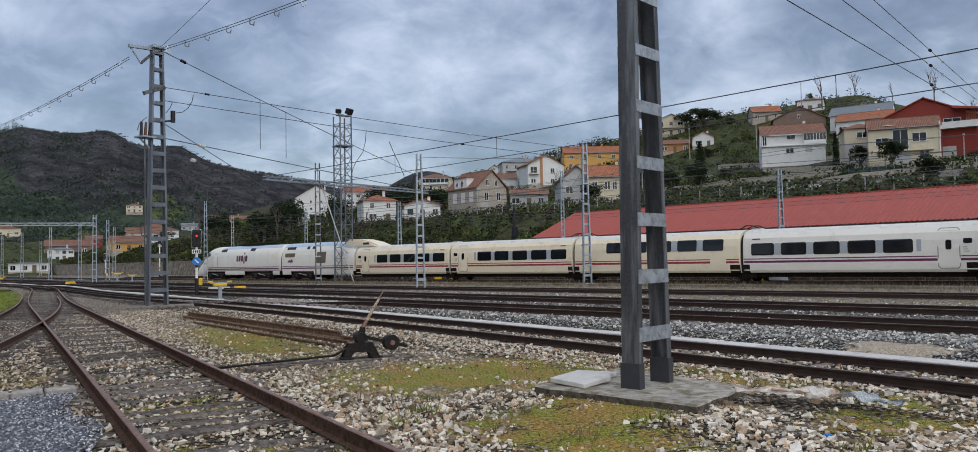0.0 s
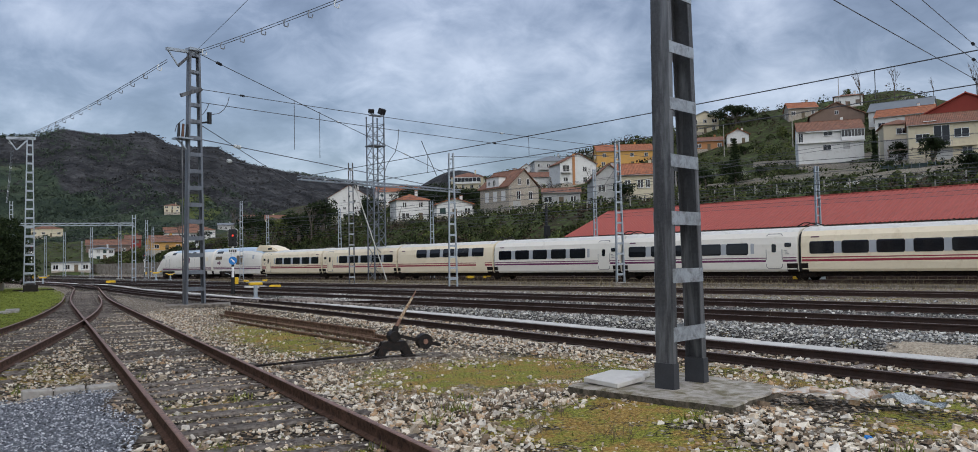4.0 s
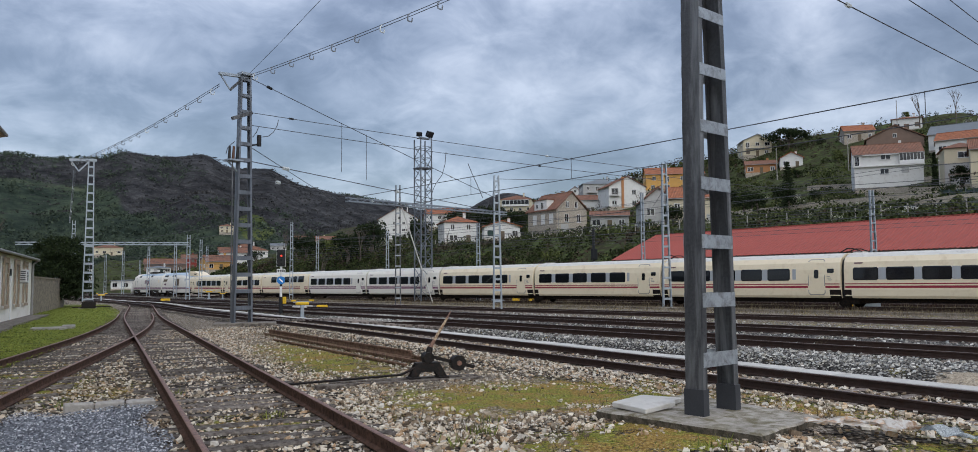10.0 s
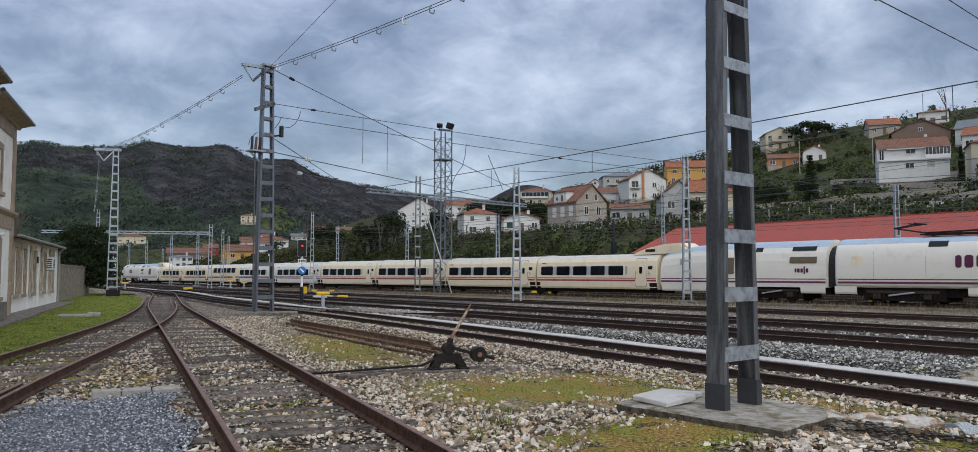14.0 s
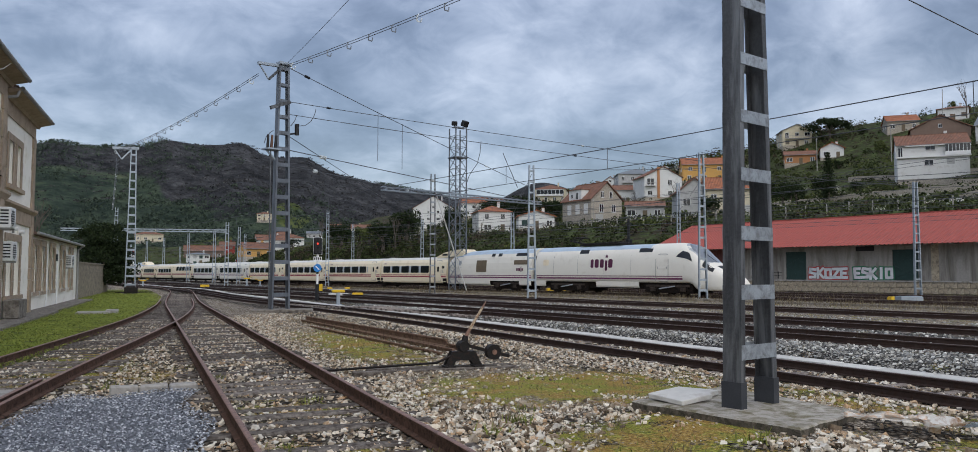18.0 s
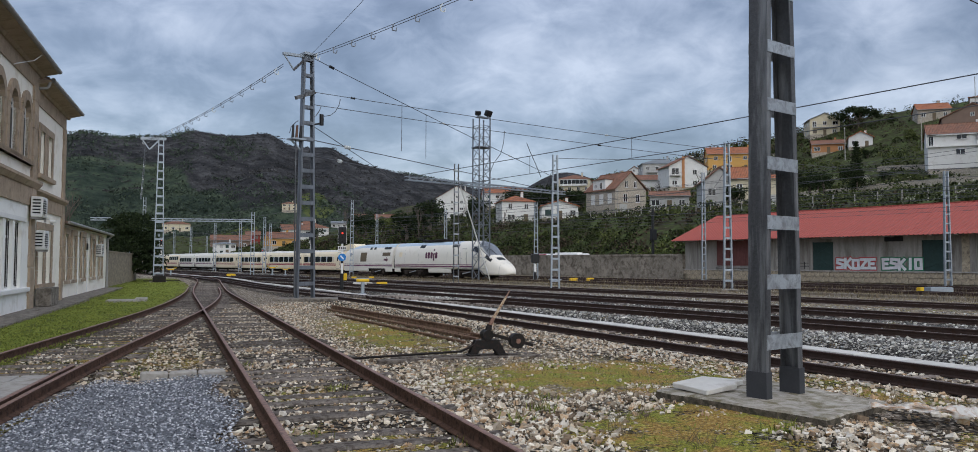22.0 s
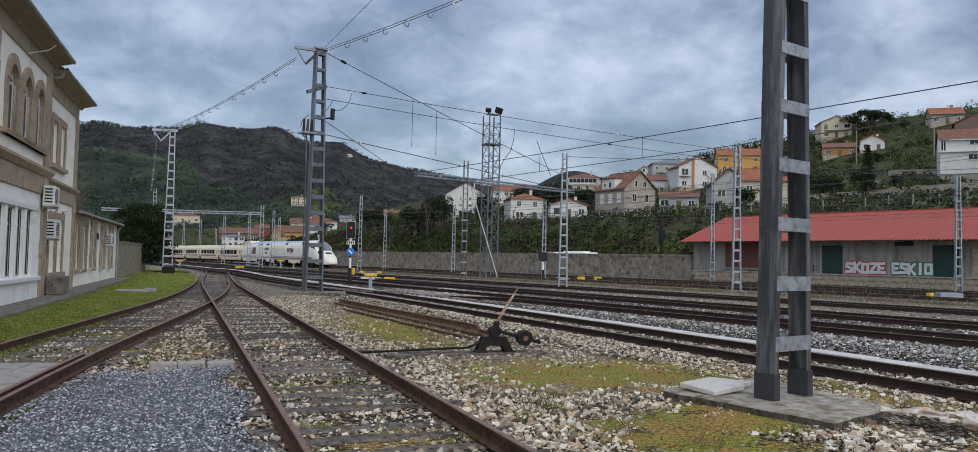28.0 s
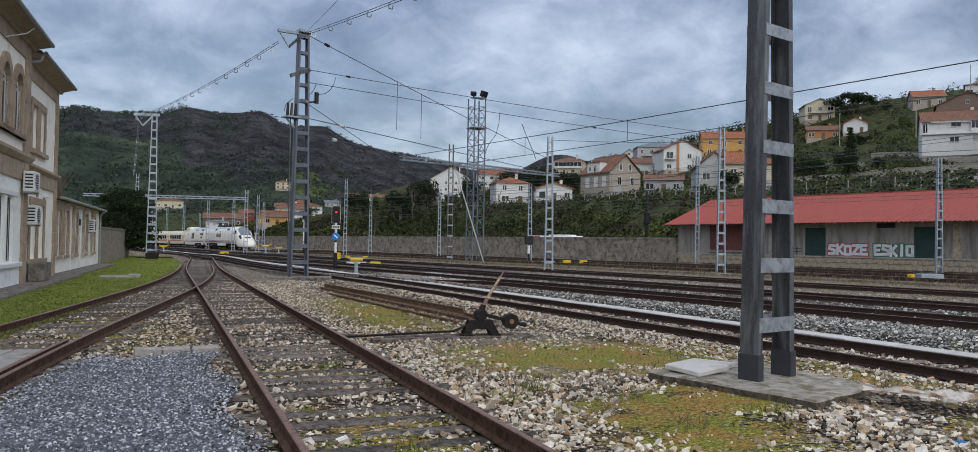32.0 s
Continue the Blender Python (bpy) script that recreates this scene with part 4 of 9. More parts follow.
    box(pant, -0.6, 0.6, 4.9, 9.6, 3.96, 4.04)
    for y in (5.2, 6.6, 8.0, 9.3):
        rod(pant, (-0.7, y, 4.1), (0.7, y, 4.1), 0.05)
        rod(pant, (-0.45, y, 3.9), (-0.45, y, 4.12), 0.07)
    for x in (-0.35, 0.35):
        rod(pant, (x, 5.0, 4.1), (x, 9.4, 4.2), 0.035)
        rod(pant, (x, 5.0, 4.1), (x * 0.6, 3.3, 4.42), 0.04)
        rod(pant, (x * 0.6, 3.3, 4.42), (x, 4.7, 4.62), 0.035)
    rod(pant, (-0.8, 4.7, 4.64), (0.8, 4.7, 4.64), 0.05)
    rod(pant, (-0.8, 4.4, 4.62), (0.8, 4.4, 4.62), 0.04)
    part("pantograph", pant, IRON, ob, "half-folded dark pantograph")
    return ob


RAIL_HEIGHT = 0.055
CAR = 13.14


def build_train():
    """The cars from front to back, each with the place of its back end behind the last coach's rear, and whether it faces forwards."""
    cars = [(generator_car(), 9 * CAR, 1, 6.6)]
    cream = coach("cream articulated coach with dark windows and red stripes", TRAIN_CREAM, STRIPE_RED)
    white = coach("white articulated coach with dark windows and purple stripes", TRAIN_WHITE, STRIPE_PURPLE)
    bar_car = coach("yellowish cream coach with windows set high", TRAIN_CREAM, STRIPE_RED, PANES_BAR, 0.34, False)
    for k in range(1, 10):
        src = bar_car if k == 3 else white if k in (4, 5) else cream
        first = k in (1, 3, 4)
        ob = src if first else copy_thing(src, pose(0, 0, 0))
        cars.append((ob, (9 - k) * CAR, -1 if k < 3 else 1, CAR / 2))
    rear = copy_thing(cars[0][0], pose(0, 0, 0))
    cars.append((rear, -CAR, -1, CAR / 2))
    p = power_car()
    cars.append((p, 10 * CAR, 1, 10.3))
    cars.append((copy_thing(p, pose(0, 0, 0)), -CAR - 20.6, -1, 10.3))
    return cars


TRAIN = build_train()


def motions():
    """The train draws away along its line, from rest of the view to the far curve."""
    when = [0, 3, 6, 9, 13, 16, 19, 23, 25.5, 28, 30, 32]
    where = [-77.0, -58.5, -39.0, -19.0, 9.25, 30.5, 52.1, 80.7, 98.2, 115.8, 129.2, 141.8]
    for ob, back, way, half in TRAIN:
        long = 20.6 if half > 10 else CAR
        rows = []
        for t, s in zip(when, where):
            a, b = on_line(s + back), on_line(s + back + long)
            d = (b - a).normalized()
            turn = math.degrees(math.atan2(-d.x, d.y)) + (0 if way > 0 else 180)
            c = a if way > 0 else b
            if half < 10:
                c = (a + b) / 2
            rows.append((t, pose(c.x, c.y, RAIL_HEIGHT, 0, 0, turn)))
        walk(ob, rows)


# ---------------------------------------------------------------- hillside, mountain, retaining wall
WALL_START = Vector((53.5, 80, 0))


def across(x, y):
    """Distance beyond the line of the retaining wall, and distance along it."""
    d = Vector((x, y, 0)) - WALL_START
    return d.dot(AC), d.dot(AL)


def hill_z(x, y):
    d, a = across(x, y)
    z = 1.7 * step(0.2, 0.8, d) + 7.8 * step(8, 30, d) + 0.13 * max(0, d - 30) + 0.17 * max(0, d - 100) + 0.12 * max(0, d - 150) * step(0, 35, a) - 0.37 * max(0, d - 200) - 0.34 * max(0, d - 162) * step(35, 0, a)
    z *= 1 - 0.25 * step(70, 260, a)
    return z + 0.5 * step(8, 30, d) * noise.noise((x * 0.05, y * 0.05, 1.0)) + 0.25 * step(6, 12, d) * noise.noise((x * 0.3, y * 0.3, 2.0))


HILL_GREEN = material("hillside_grass", (0.062, 0.088, 0.028), 0.95, 0, 0.65, 0.25, (0.038, 0.033, 0.02), 0.6, 0.8, 1.5, relief=0.3, spec=0.1)


def mountain_material():
    """Heath above with distance haze in its grey, woods and green fields on the lower slopes, with bare rock showing
    through; the mesh says where.
    """
    m = bpy.data.materials.new("hazed_mountain_heath")
    m.use_nodes = True
    t = m.node_tree
    b = t.nodes["Principled BSDF"]
    p = t.nodes.new("ShaderNodeTexCoord").outputs["Object"]
    def attr(name):
        a = t.nodes.new("ShaderNodeAttribute")
        a.attribute_name = name
        return a.outputs["Fac"]
    # grey-blue heath and bluish greens: distance haze put into the base colours
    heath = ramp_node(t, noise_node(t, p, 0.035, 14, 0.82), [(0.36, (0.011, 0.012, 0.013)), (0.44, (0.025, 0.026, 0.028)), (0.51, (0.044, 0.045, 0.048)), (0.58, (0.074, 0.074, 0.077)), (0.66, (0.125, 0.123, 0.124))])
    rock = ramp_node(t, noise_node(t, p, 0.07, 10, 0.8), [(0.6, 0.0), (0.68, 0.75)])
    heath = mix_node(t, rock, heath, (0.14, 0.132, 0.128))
    green = ramp_node(t, noise_node(t, p, 0.03, 12, 0.75), [(0.35, (0.016, 0.025, 0.02)), (0.47, (0.038, 0.055, 0.041)), (0.57, (0.068, 0.09, 0.058)), (0.68, (0.12, 0.142, 0.085))])
    up = math_node(t, "ADD", attr("green"), math_node(t, "MULTIPLY", math_node(t, "SUBTRACT", noise_node(t, p, 0.014, 8, 0.65), 0.5), 1.5))
    cover = mix_node(t, ramp_node(t, up, [(0.42, 0.0), (0.58, 1.0)]), heath, green)
    meadow = ramp_node(t, noise_node(t, p, 0.06, 8, 0.7), [(0.4, (0.05, 0.07, 0.025)), (0.6, (0.13, 0.15, 0.055))])
    field = math_node(t, "ADD", attr("field"), math_node(t, "MULTIPLY", math_node(t, "SUBTRACT", noise_node(t, p, 0.03, 6, 0.6), 0.5), 0.9))
    cover = mix_node(t, ramp_node(t, field, [(0.46, 0.0), (0.54, 1.0)]), cover, meadow)
    link(t, cover, b.inputs["Base Color"])
    b.inputs["Roughness"].default_value, b.inputs["Specular IOR Level"].default_value = 0.95, 0.05
    n = t.nodes.new("ShaderNodeBump")
    n.inputs["Strength"].default_value, n.inputs["Distance"].default_value = 1.0, 5.0
    link(t, noise_node(t, p, 0.1, 8, 0.7), n.inputs["Height"])
    link(t, n.outputs[0], b.inputs["Normal"])
    return m


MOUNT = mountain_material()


def grid_mesh(name, us, vs, at):
    verts = [at(u, v) for v in vs for u in us]
    n = len(us)
    faces = [(j * n + i, j * n + i + 1, (j + 1) * n + i + 1, (j + 1) * n + i) for j in range(len(vs) - 1) for i in range(n - 1)]
    me = bpy.data.meshes.new(name)
    me.from_pydata(verts, [], faces)
    return me


def build_hillside():
    def at(d, a):
        p = WALL_START + AC * d + AL * a
        return (p.x, p.y, hill_z(p.x, p.y) - (0.6 if d < 0.3 else 0))
    ds = [0.2, 0.5, 0.9] + list(np.arange(1.5, 90, 1.5)) + list(np.arange(92, 400, 8))
    ob = new("hillside", grid_mesh("hillside", ds, list(np.arange(-170, 420, 2.5)), at))
    finish(ob, HILL_GREEN)
    smooth(ob)
    tagged(ob, "green terraced hillside above the railway yard", "hillside", kind="structure")


RIDGE = [(-70, 4), (-50, 6.5), (-30, 7.6), (-14, 7.7), (-6.6, 7.8), (-5.4, 8.1), (-3.6, 7.9), (-0.3, 8.2), (0.8, 8.65), (3.1, 8.45), (5.8, 8.75), (6.6, 8.5), (7.2, 8.1), (8.1, 7.9), (10.3, 8.0), (11.1, 7.6), (12.2, 7.05), (14.1, 6.7), (15.4, 6.3), (17.2, 5.9), (19, 5.45), (20.8, 5.1), (26, 4.2), (40, 1.5)]


def build_mountain():
    """A heath-covered ridge about a kilometre off; its crest rises and falls with the bearing."""
    az, el = [a for a, _ in RIDGE], [e for _, e in RIDGE]

    def at(b, v):
        r = 330 + 800 * v
        crest = 1000 * math.tan(radians(float(np.interp(b, az, el)))) * 1.02
        f = step(0.0, 0.85, v) * (1 if v < 0.86 else 1 - 0.6 * step(0.86, 1.3, v))
        z = crest * f * (0.75 + 0.25 * step(0.5, 0.85, v))
        x, y = r * math.sin(radians(b)), r * math.cos(radians(b))
        z += (24 * noise.noise((x * 0.006, y * 0.006, 5)) + 11 * noise.noise((x * 0.02, y * 0.02, 5)) + 2.5 * noise.noise((x * 0.06, y * 0.06, 5))) * step(0.05, 0.4, v) * (0.18 if v > 0.72 else 1 - 0.82 * step(0.4, 0.72, v))
        return (x, y, z - 0.5)
    bs, vs = list(np.arange(-70, 40, 0.4)), list(np.linspace(0, 1.3, 120))
    me = grid_mesh("mountain", bs, vs, at)
    # woods climb high on the near shoulder and stay low under the rocky one; a few meadows lie among them
    woods = [step(0.74 - 0.36 * step(-1, 5, b), 0.5 - 0.3 * step(-1, 5, b), v) * 0.95 for v in vs for b in bs]
    field = [max(patch(b, v, 9.3, 0.3, 1.8, 0.07), patch(b, v, 14.5, 0.24, 2.5, 0.06), 0.9 * patch(b, v, 4.0, 0.2, 2.5, 0.05)) for v in vs for b in bs]
    me.attributes.new("green", "FLOAT", "POINT").data.foreach_set("value", woods)
    me.attributes.new("field", "FLOAT", "POINT").data.foreach_set("value", field)
    ob = new("mountain", me)
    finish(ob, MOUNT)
    smooth(ob)
    tagged(ob, "dark heath-covered mountain ridge", "mountain", kind="structure")

    def far(b, v):
        r = 1500 + 500 * v
        crest = 4.6 + 1.9 * math.exp(-((b - 27.2) / 3.2) ** 2)
        x, y = r * math.sin(radians(b)), r * math.cos(radians(b))
        return (x, y, 2000 * math.tan(radians(crest)) * step(0, 1, v) + 10 * noise.noise((x * 0.008, y * 0.008, 9)) * v)
    ob = new("far_hill", grid_mesh("far_hill", list(np.arange(10, 45, 0.4)), list(np.linspace(0, 1, 20)), far))
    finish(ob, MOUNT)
    smooth(ob)
    tagged(ob, "distant dark hill behind the houses", "hill", kind="structure")


def build_wall():
    ob = empty("retaining_wall", pose(0, 0, 0), "long weathered concrete retaining wall below the street", "wall", kind="structure")
    bm = bmesh.new()
    box(bm, -0.35, 0.0, -3.8, 230, -0.3, 2.55)
    body = part("wall_body", bm, WALL_STAINED, ob)
    body.matrix_basis = Matrix.Translation(WALL_START) @ pose(0, 0, 0, 0, 0, 13.6)
    bm = bmesh.new()
    box(bm, -0.42, 0.06, -3.8, 230, 2.55, 2.8)
    cap = part("coping", bm, WALL_STAINED, ob)
    cap.matrix_basis = body.matrix_basis


def meadow_z(b, r):
    v = (r - 240) / 190
    x, y = r * math.sin(radians(b)), r * math.cos(radians(b))
    edge = step(-3.0, 0.6, b) * step(6.2, 2.4, b)
    return 14 * v * edge * (1 + 0.35 * noise.noise((x * 0.03, y * 0.03, 8))) + 0.9 * edge * noise.noise((x * 0.09, y * 0.09, 8)) - 0.6 + 0.6 * step(0, 0.05, v)


def build_meadow():
    """A rough green field that rises behind the curve of the running line."""
    def at(b, r):
        return (r * math.sin(radians(b)), r * math.cos(radians(b)), meadow_z(b, r))
    ob = new("meadow", grid_mesh("meadow", list(np.arange(-3.0, 6.3, 0.1)), list(np.linspace(240, 430, 60)), at))
    finish(ob, HILL_GREEN)
    smooth(ob)
    tagged(ob, "green sloping field behind the curve of the line", "meadow", kind="structure")


build_hillside()
build_meadow()
build_mountain()
build_wall()


# ---------------------------------------------------------------- masts
def lattice_mast(x, y, turn, height, base_w, top_w, label, steel=GALV, z=None, gap=0.72, depth=0.2, foot=True, group="catenary masts"):
    """Two channel posts that lean together, tied by flat battens; the wide face runs along local x."""
    z = ground_z(x, y) if z is None else z
    ob = empty("catenary_mast", pose(x, y, z, 0, 0, turn), label, "catenary mast", group)
    t = 0.014 if base_w > 0.5 else 0.01
    fl = 0.085
    for sgn in (-1, 1):
        bm = bmesh.new()
        rings = []
        for zz, w in ((0.0, base_w), (height, top_w)):
            xo = sgn * w / 2
            sx = -sgn
            out = [(xo, -depth / 2), (xo, depth / 2), (xo + sx * fl, depth / 2), (xo + sx * fl, depth / 2 - t), (xo + sx * t, depth / 2 - t), (xo + sx * t, -depth / 2 + t), (xo + sx * fl, -depth / 2 + t), (xo + sx * fl, -depth / 2)]
            rings.append([bm.verts.new((a, b, zz)) for a, b in out])
        n = len(rings[0])
        for i in range(n):
            bm.faces.new((rings[0][i], rings[0][(i + 1) % n], rings[1][(i + 1) % n], rings[1][i]))
        bm.faces.new(rings[1])
        bm.faces.new(rings[0][::-1])
        bmesh.ops.recalc_face_normals(bm, faces=bm.faces[:])
        part("post", bm, steel, ob)
    zz = 0.55
    while zz < height - 0.1:
        w = base_w + (top_w - base_w) * zz / height
        for s in (-1, 1):
            bm = bmesh.new()
            y0 = s * (depth / 2 + 0.002)
            box(bm, -w / 2 + 0.01, w / 2 - 0.01, min(y0, y0 + s * 0.008), max(y0, y0 + s * 0.008), zz, zz + min(0.17, 0.24 * w))
            part("batten", bm, GALV_PLATE if steel is GALV_DARK else steel, ob)
        zz += gap
    if foot:
        bm = bmesh.new()
        box(bm, -base_w / 2 - 0.25, base_w / 2 + 0.25, -0.4, 0.4, -0.3, 0.06, 0.02)
        part("footing", bm, CONCRETE, ob)
    return ob


MASTS = {}


def build_masts():
    near = lattice_mast(6.62, 7.46, 16, 11.0, 0.76, 0.26, "weathered steel catenary mast with dark painted feet on a concrete slab", GALV_DARK, 0.16, 0.69, 0.24, False)
    for sgn in (-1, 1):
        bm = bmesh.new()
        x = sgn * 0.38
        box(bm, x - 0.012 if sgn < 0 else x - 0.1, x + 0.1 if sgn < 0 else x + 0.012, -0.132, 0.132, 0.0, 0.3)
        part("painted_foot", bm, BITUMEN, near, "dark painted lower end of the post")
    MASTS["tall"] = lattice_mast(5.5, 36.0, 22, 10.85, 0.92, 0.5, "tall weathered steel catenary mast with anchor arm", GALV_MID, 0.1, depth=0.25, foot=False)
    MASTS["lawn"] = lattice_mast(-1.1, 72.0, 0, 11.95, 0.85, 0.45, "tall galvanised steel anchor mast on the lawn", GALV, 0.05)
    s = part("mast_base_slab", boxes((-1.15, 1.45, -0.75, 0.75, -0.2, 0.1), bevel=0.03), CONCRETE_OLD)
    s.matrix_basis = pose(5.5, 36.0, 0, 0, 0, -12)
    tagged(s, "low concrete slab under the tall mast", "concrete slab")
    lattice_mast(23.3, 46.9, -13, 8.9, 0.62, 0.36, "galvanised steel catenary mast between yard tracks", GALV)
    lattice_mast(34.9, 44.1, -13, 10.0, 0.66, 0.36, "galvanised steel catenary mast between yard tracks", GALV)
    lattice_mast(55.5, 44.0, -13, 9.0, 0.62, 0.36, "galvanised steel catenary mast before the goods shed", GALV)


build_masts()


# ---------------------------------------------------------------- goods shed
PAINT_SILVER = material("silver_spray_paint", (0.72, 0.74, 0.76), 0.5, 0.0, 0.12, 3)
PAINT_BLACK = material("black_spray_paint", (0.02, 0.02, 0.022), 0.7, 0, 0.1, 3)
PAINT_RED = material("red_spray_paint", (0.45, 0.06, 0.06), 0.7, 0, 0.15, 3)
PAINT_GREEN = material("green_spray_paint", (0.03, 0.19, 0.1), 0.7, 0, 0.15, 3)


STROKES = {"S": [(0.9, 0.85, 0.2, 0.9), (0.2, 0.9, 0.12, 0.58), (0.12, 0.58, 0.85, 0.44), (0.85, 0.44, 0.8, 0.12), (0.8, 0.12, 0.1, 0.1)],
           "K": [(0.15, 0.05, 0.15, 0.95), (0.2, 0.45, 0.85, 0.95), (0.3, 0.5, 0.88, 0.06)],
           "O": [(0.15, 0.15, 0.15, 0.85), (0.15, 0.88, 0.85, 0.88), (0.85, 0.85, 0.85, 0.15), (0.85, 0.1, 0.15, 0.1)],
           "Z": [(0.1, 0.9, 0.9, 0.9), (0.88, 0.86, 0.14, 0.14), (0.1, 0.1, 0.92, 0.1)],
           "E": [(0.15, 0.08, 0.15, 0.92), (0.15, 0.9, 0.85, 0.92), (0.15, 0.5, 0.7, 0.5), (0.15, 0.1, 0.88, 0.1)],
           "I": [(0.5, 0.06, 0.5, 0.95)]}


def graffiti(ob, word, y, z, w, h, back):
    """Fat silver letters on the wall, each with a dark line and a coloured rim round it. The wall faces -x."""
    rnd = random.Random(len(word) + int(h * 10))
    pitch = w / len(word)
    lean = [(rnd.uniform(-0.06, 0.06), rnd.uniform(-0.05, 0.05)) for _ in word]
    for fat, out, mat, name, label in ((0.47, 0.006, back, "rim", ""), (0.31, 0.012, PAINT_BLACK, "outline", ""), (0.265, 0.018, PAINT_SILVER, "letters", "fat silver lettering sprayed on the wall")):
        bm = bmesh.new()
        for k, ch in enumerate(word):
            sh, up = lean[k]
            for a, b, c, d in STROKES[ch]:
                p, q = [(-out, y - (k - len(word) / 2 + 0.02 + u * 0.96 + sh * v) * pitch, z + (v - 0.5 + up) * h) for u, v in ((a, b), (c, d))]
                g = Vector(q) - Vector(p)
                g = g.normalized() * fat * h * 0.42
                bar(bm, Vector(p) - g, Vector(q) + g, 0.006, fat * h)
        part("graffiti_" + name, bm, mat, ob, label)


def build_shed():
    ob = empty("goods_shed", Matrix.Translation((54.4, 76.3, 0)) @ pose(0, 0, 0, 0, 0, 13.6), "long grey rendered goods shed with red metal roof and graffiti", "goods shed")
    L, W, EAVE, BASE = 95.0, 13.0, 4.55, 1.0
    doors = [(-17.1, 2.2), (-27.6, 2.2), (-45.0, 2.2), (-55.5, 2.2)]
    # front wall in pieces round the doors, so that each opening goes through it
    edges = [-L]
    for y, w in sorted(doors):
        edges += [y - w / 2, y + w / 2]
    edges += [-0.0]
    rows = [(0, 0.35, a, b, BASE, EAVE) for a, b in zip(edges[::2], edges[1::2])] + [(0, 0.35, y - w / 2, y + w / 2, 3.82, EAVE) for y, w in doors]
    rows += [(W - 0.35, W, -L, 0, BASE, EAVE), (0.35, W - 0.35, -0.35, 0, BASE, EAVE), (0.35, W - 0.35, -L, -L + 0.35, BASE, EAVE)]
    for r in rows:
        part("wall", boxes(r), RENDER_GREY, ob)
    gable = bmesh.new()
    prism(gable, [(0, EAVE), (W, EAVE), (W / 2, 7.3)], -0.35, 0, "y")
    part("gable", gable, RENDER_GREY, ob)
    rnd = random.Random(3)
    block = bmesh.new()
    box(block, -0.16, 0.16, -0.49, 0.49, -0.24, 0.24, 0.025)
    block = mesh_of("stone", block)
    block.materials.append(STONE_BAND)
    plinth = part("plinth", boxes((0.02, W, -L, 0.1, -0.3, BASE)), STONE_BAND, ob, "buff stone loading plinth")
    for i in range(70):
        for k in range(2):
            o = new("stone", block)
            o.parent = plinth
            o.matrix_basis = pose(-0.1 + rnd.uniform(-0.015, 0.015), -i - 0.5 + (0.5 if k else 0) - 0.4, 0.23 + 0.5 * k, rnd.uniform(-1, 1), 0, 0)
    part("coping", boxes((-0.34, 0.0, -L, 0.1, BASE - 0.02, BASE + 0.1)), CONCRETE, ob)
    for y, w in doors:
        d = part("sliding_door", boxes((0.1, 0.16, y - w / 2, y + w / 2, BASE + 0.1, 3.81)), GREEN_DOOR, ob, "dark green boarded sliding door with cross braces")
        for z in (1.12, 2.4, 3.7):
            part("rail", boxes((0.06, 0.1, y - w / 2, y + w / 2, z, z + 0.1)), GREEN_DOOR, d)
        for s in (-1, 1):
            for z0, z1 in ((1.25, 2.4), (2.5, 3.7)):
                part("brace", bar(bmesh.new(), (0.075 + 0.004 * s, y - s * w / 2, z0), (0.075 + 0.004 * s, y + s * w / 2, z1), 0.03, 0.12), GREEN_DOOR, d)
    red = part("boarded_bay", boxes((-0.05, 0.0, -10.7, -4.5, 1.5, 4.2)), RED_DOOR, ob, "brown-red boarded bay")
    for i in range(15):
        part("board", boxes((-0.075, -0.05, -10.7 + i * 0.41, -10.34 + i * 0.41, 1.5, 4.2)), RED_DOOR, red)
    part("shelf", boxes((-0.3, 0.0, -10.6, -4.4, 1.28, 1.36)), EAVE_GREY, ob)
    for y in (-10.4, -7.5, -4.6):
        part("shelf_bracket", boxes((-0.28, 0.0, y, y + 0.1, 1.08, 1.28)), EAVE_GREY, ob)
    part("wall_vent", boxes((-0.02, 0.0, -24.9, -23.2, 3.75, 4.2)), BLACK, ob, "dark open vent under the eaves")
    for y in (-12.3, -30.1, -47.5, -62):
        part("pier", boxes((-0.06, 0.0, y - 0.3, y + 0.3, BASE + 0.1, EAVE)), CONCRETE if y > -20 else STONE_BAND, ob)
    slope = math.degrees(math.atan2(7.4 - EAVE + 0.32, W / 2 + 1.7))
    # each side of the roof is a run of ribbed sheets
    run = math.hypot(W / 2 + 1.7, 7.4 - EAVE + 0.32)
    bm = bmesh.new()
    prof = []
    for k in range(5):
        prof += [(k * 0.4, 0.0), (k * 0.4 + 0.24, 0.0), (k * 0.4 + 0.28, 0.06), (k * 0.4 + 0.36, 0.06)]
    prof.append((2.0, 0.0))
    top = [[bm.verts.new((x, y, z)) for y, z in prof] for x in (0, run)]
    bot = [[bm.verts.new((x, y, z - 0.02)) for y, z in prof] for x in (0, run)]
    for i in range(len(prof) - 1):
        bm.faces.new((top[0][i], top[1][i], top[1][i + 1], top[0][i + 1]))
        bm.faces.new((bot[0][i + 1], bot[1][i + 1], bot[1][i], bot[0][i]))
        bm.faces.new((top[0][i], top[0][i + 1], bot[0][i + 1], bot[0][i]))
    bmesh.ops.recalc_face_normals(bm, faces=bm.faces[:])
    sheet = mesh_of("roof_sheet", bm)
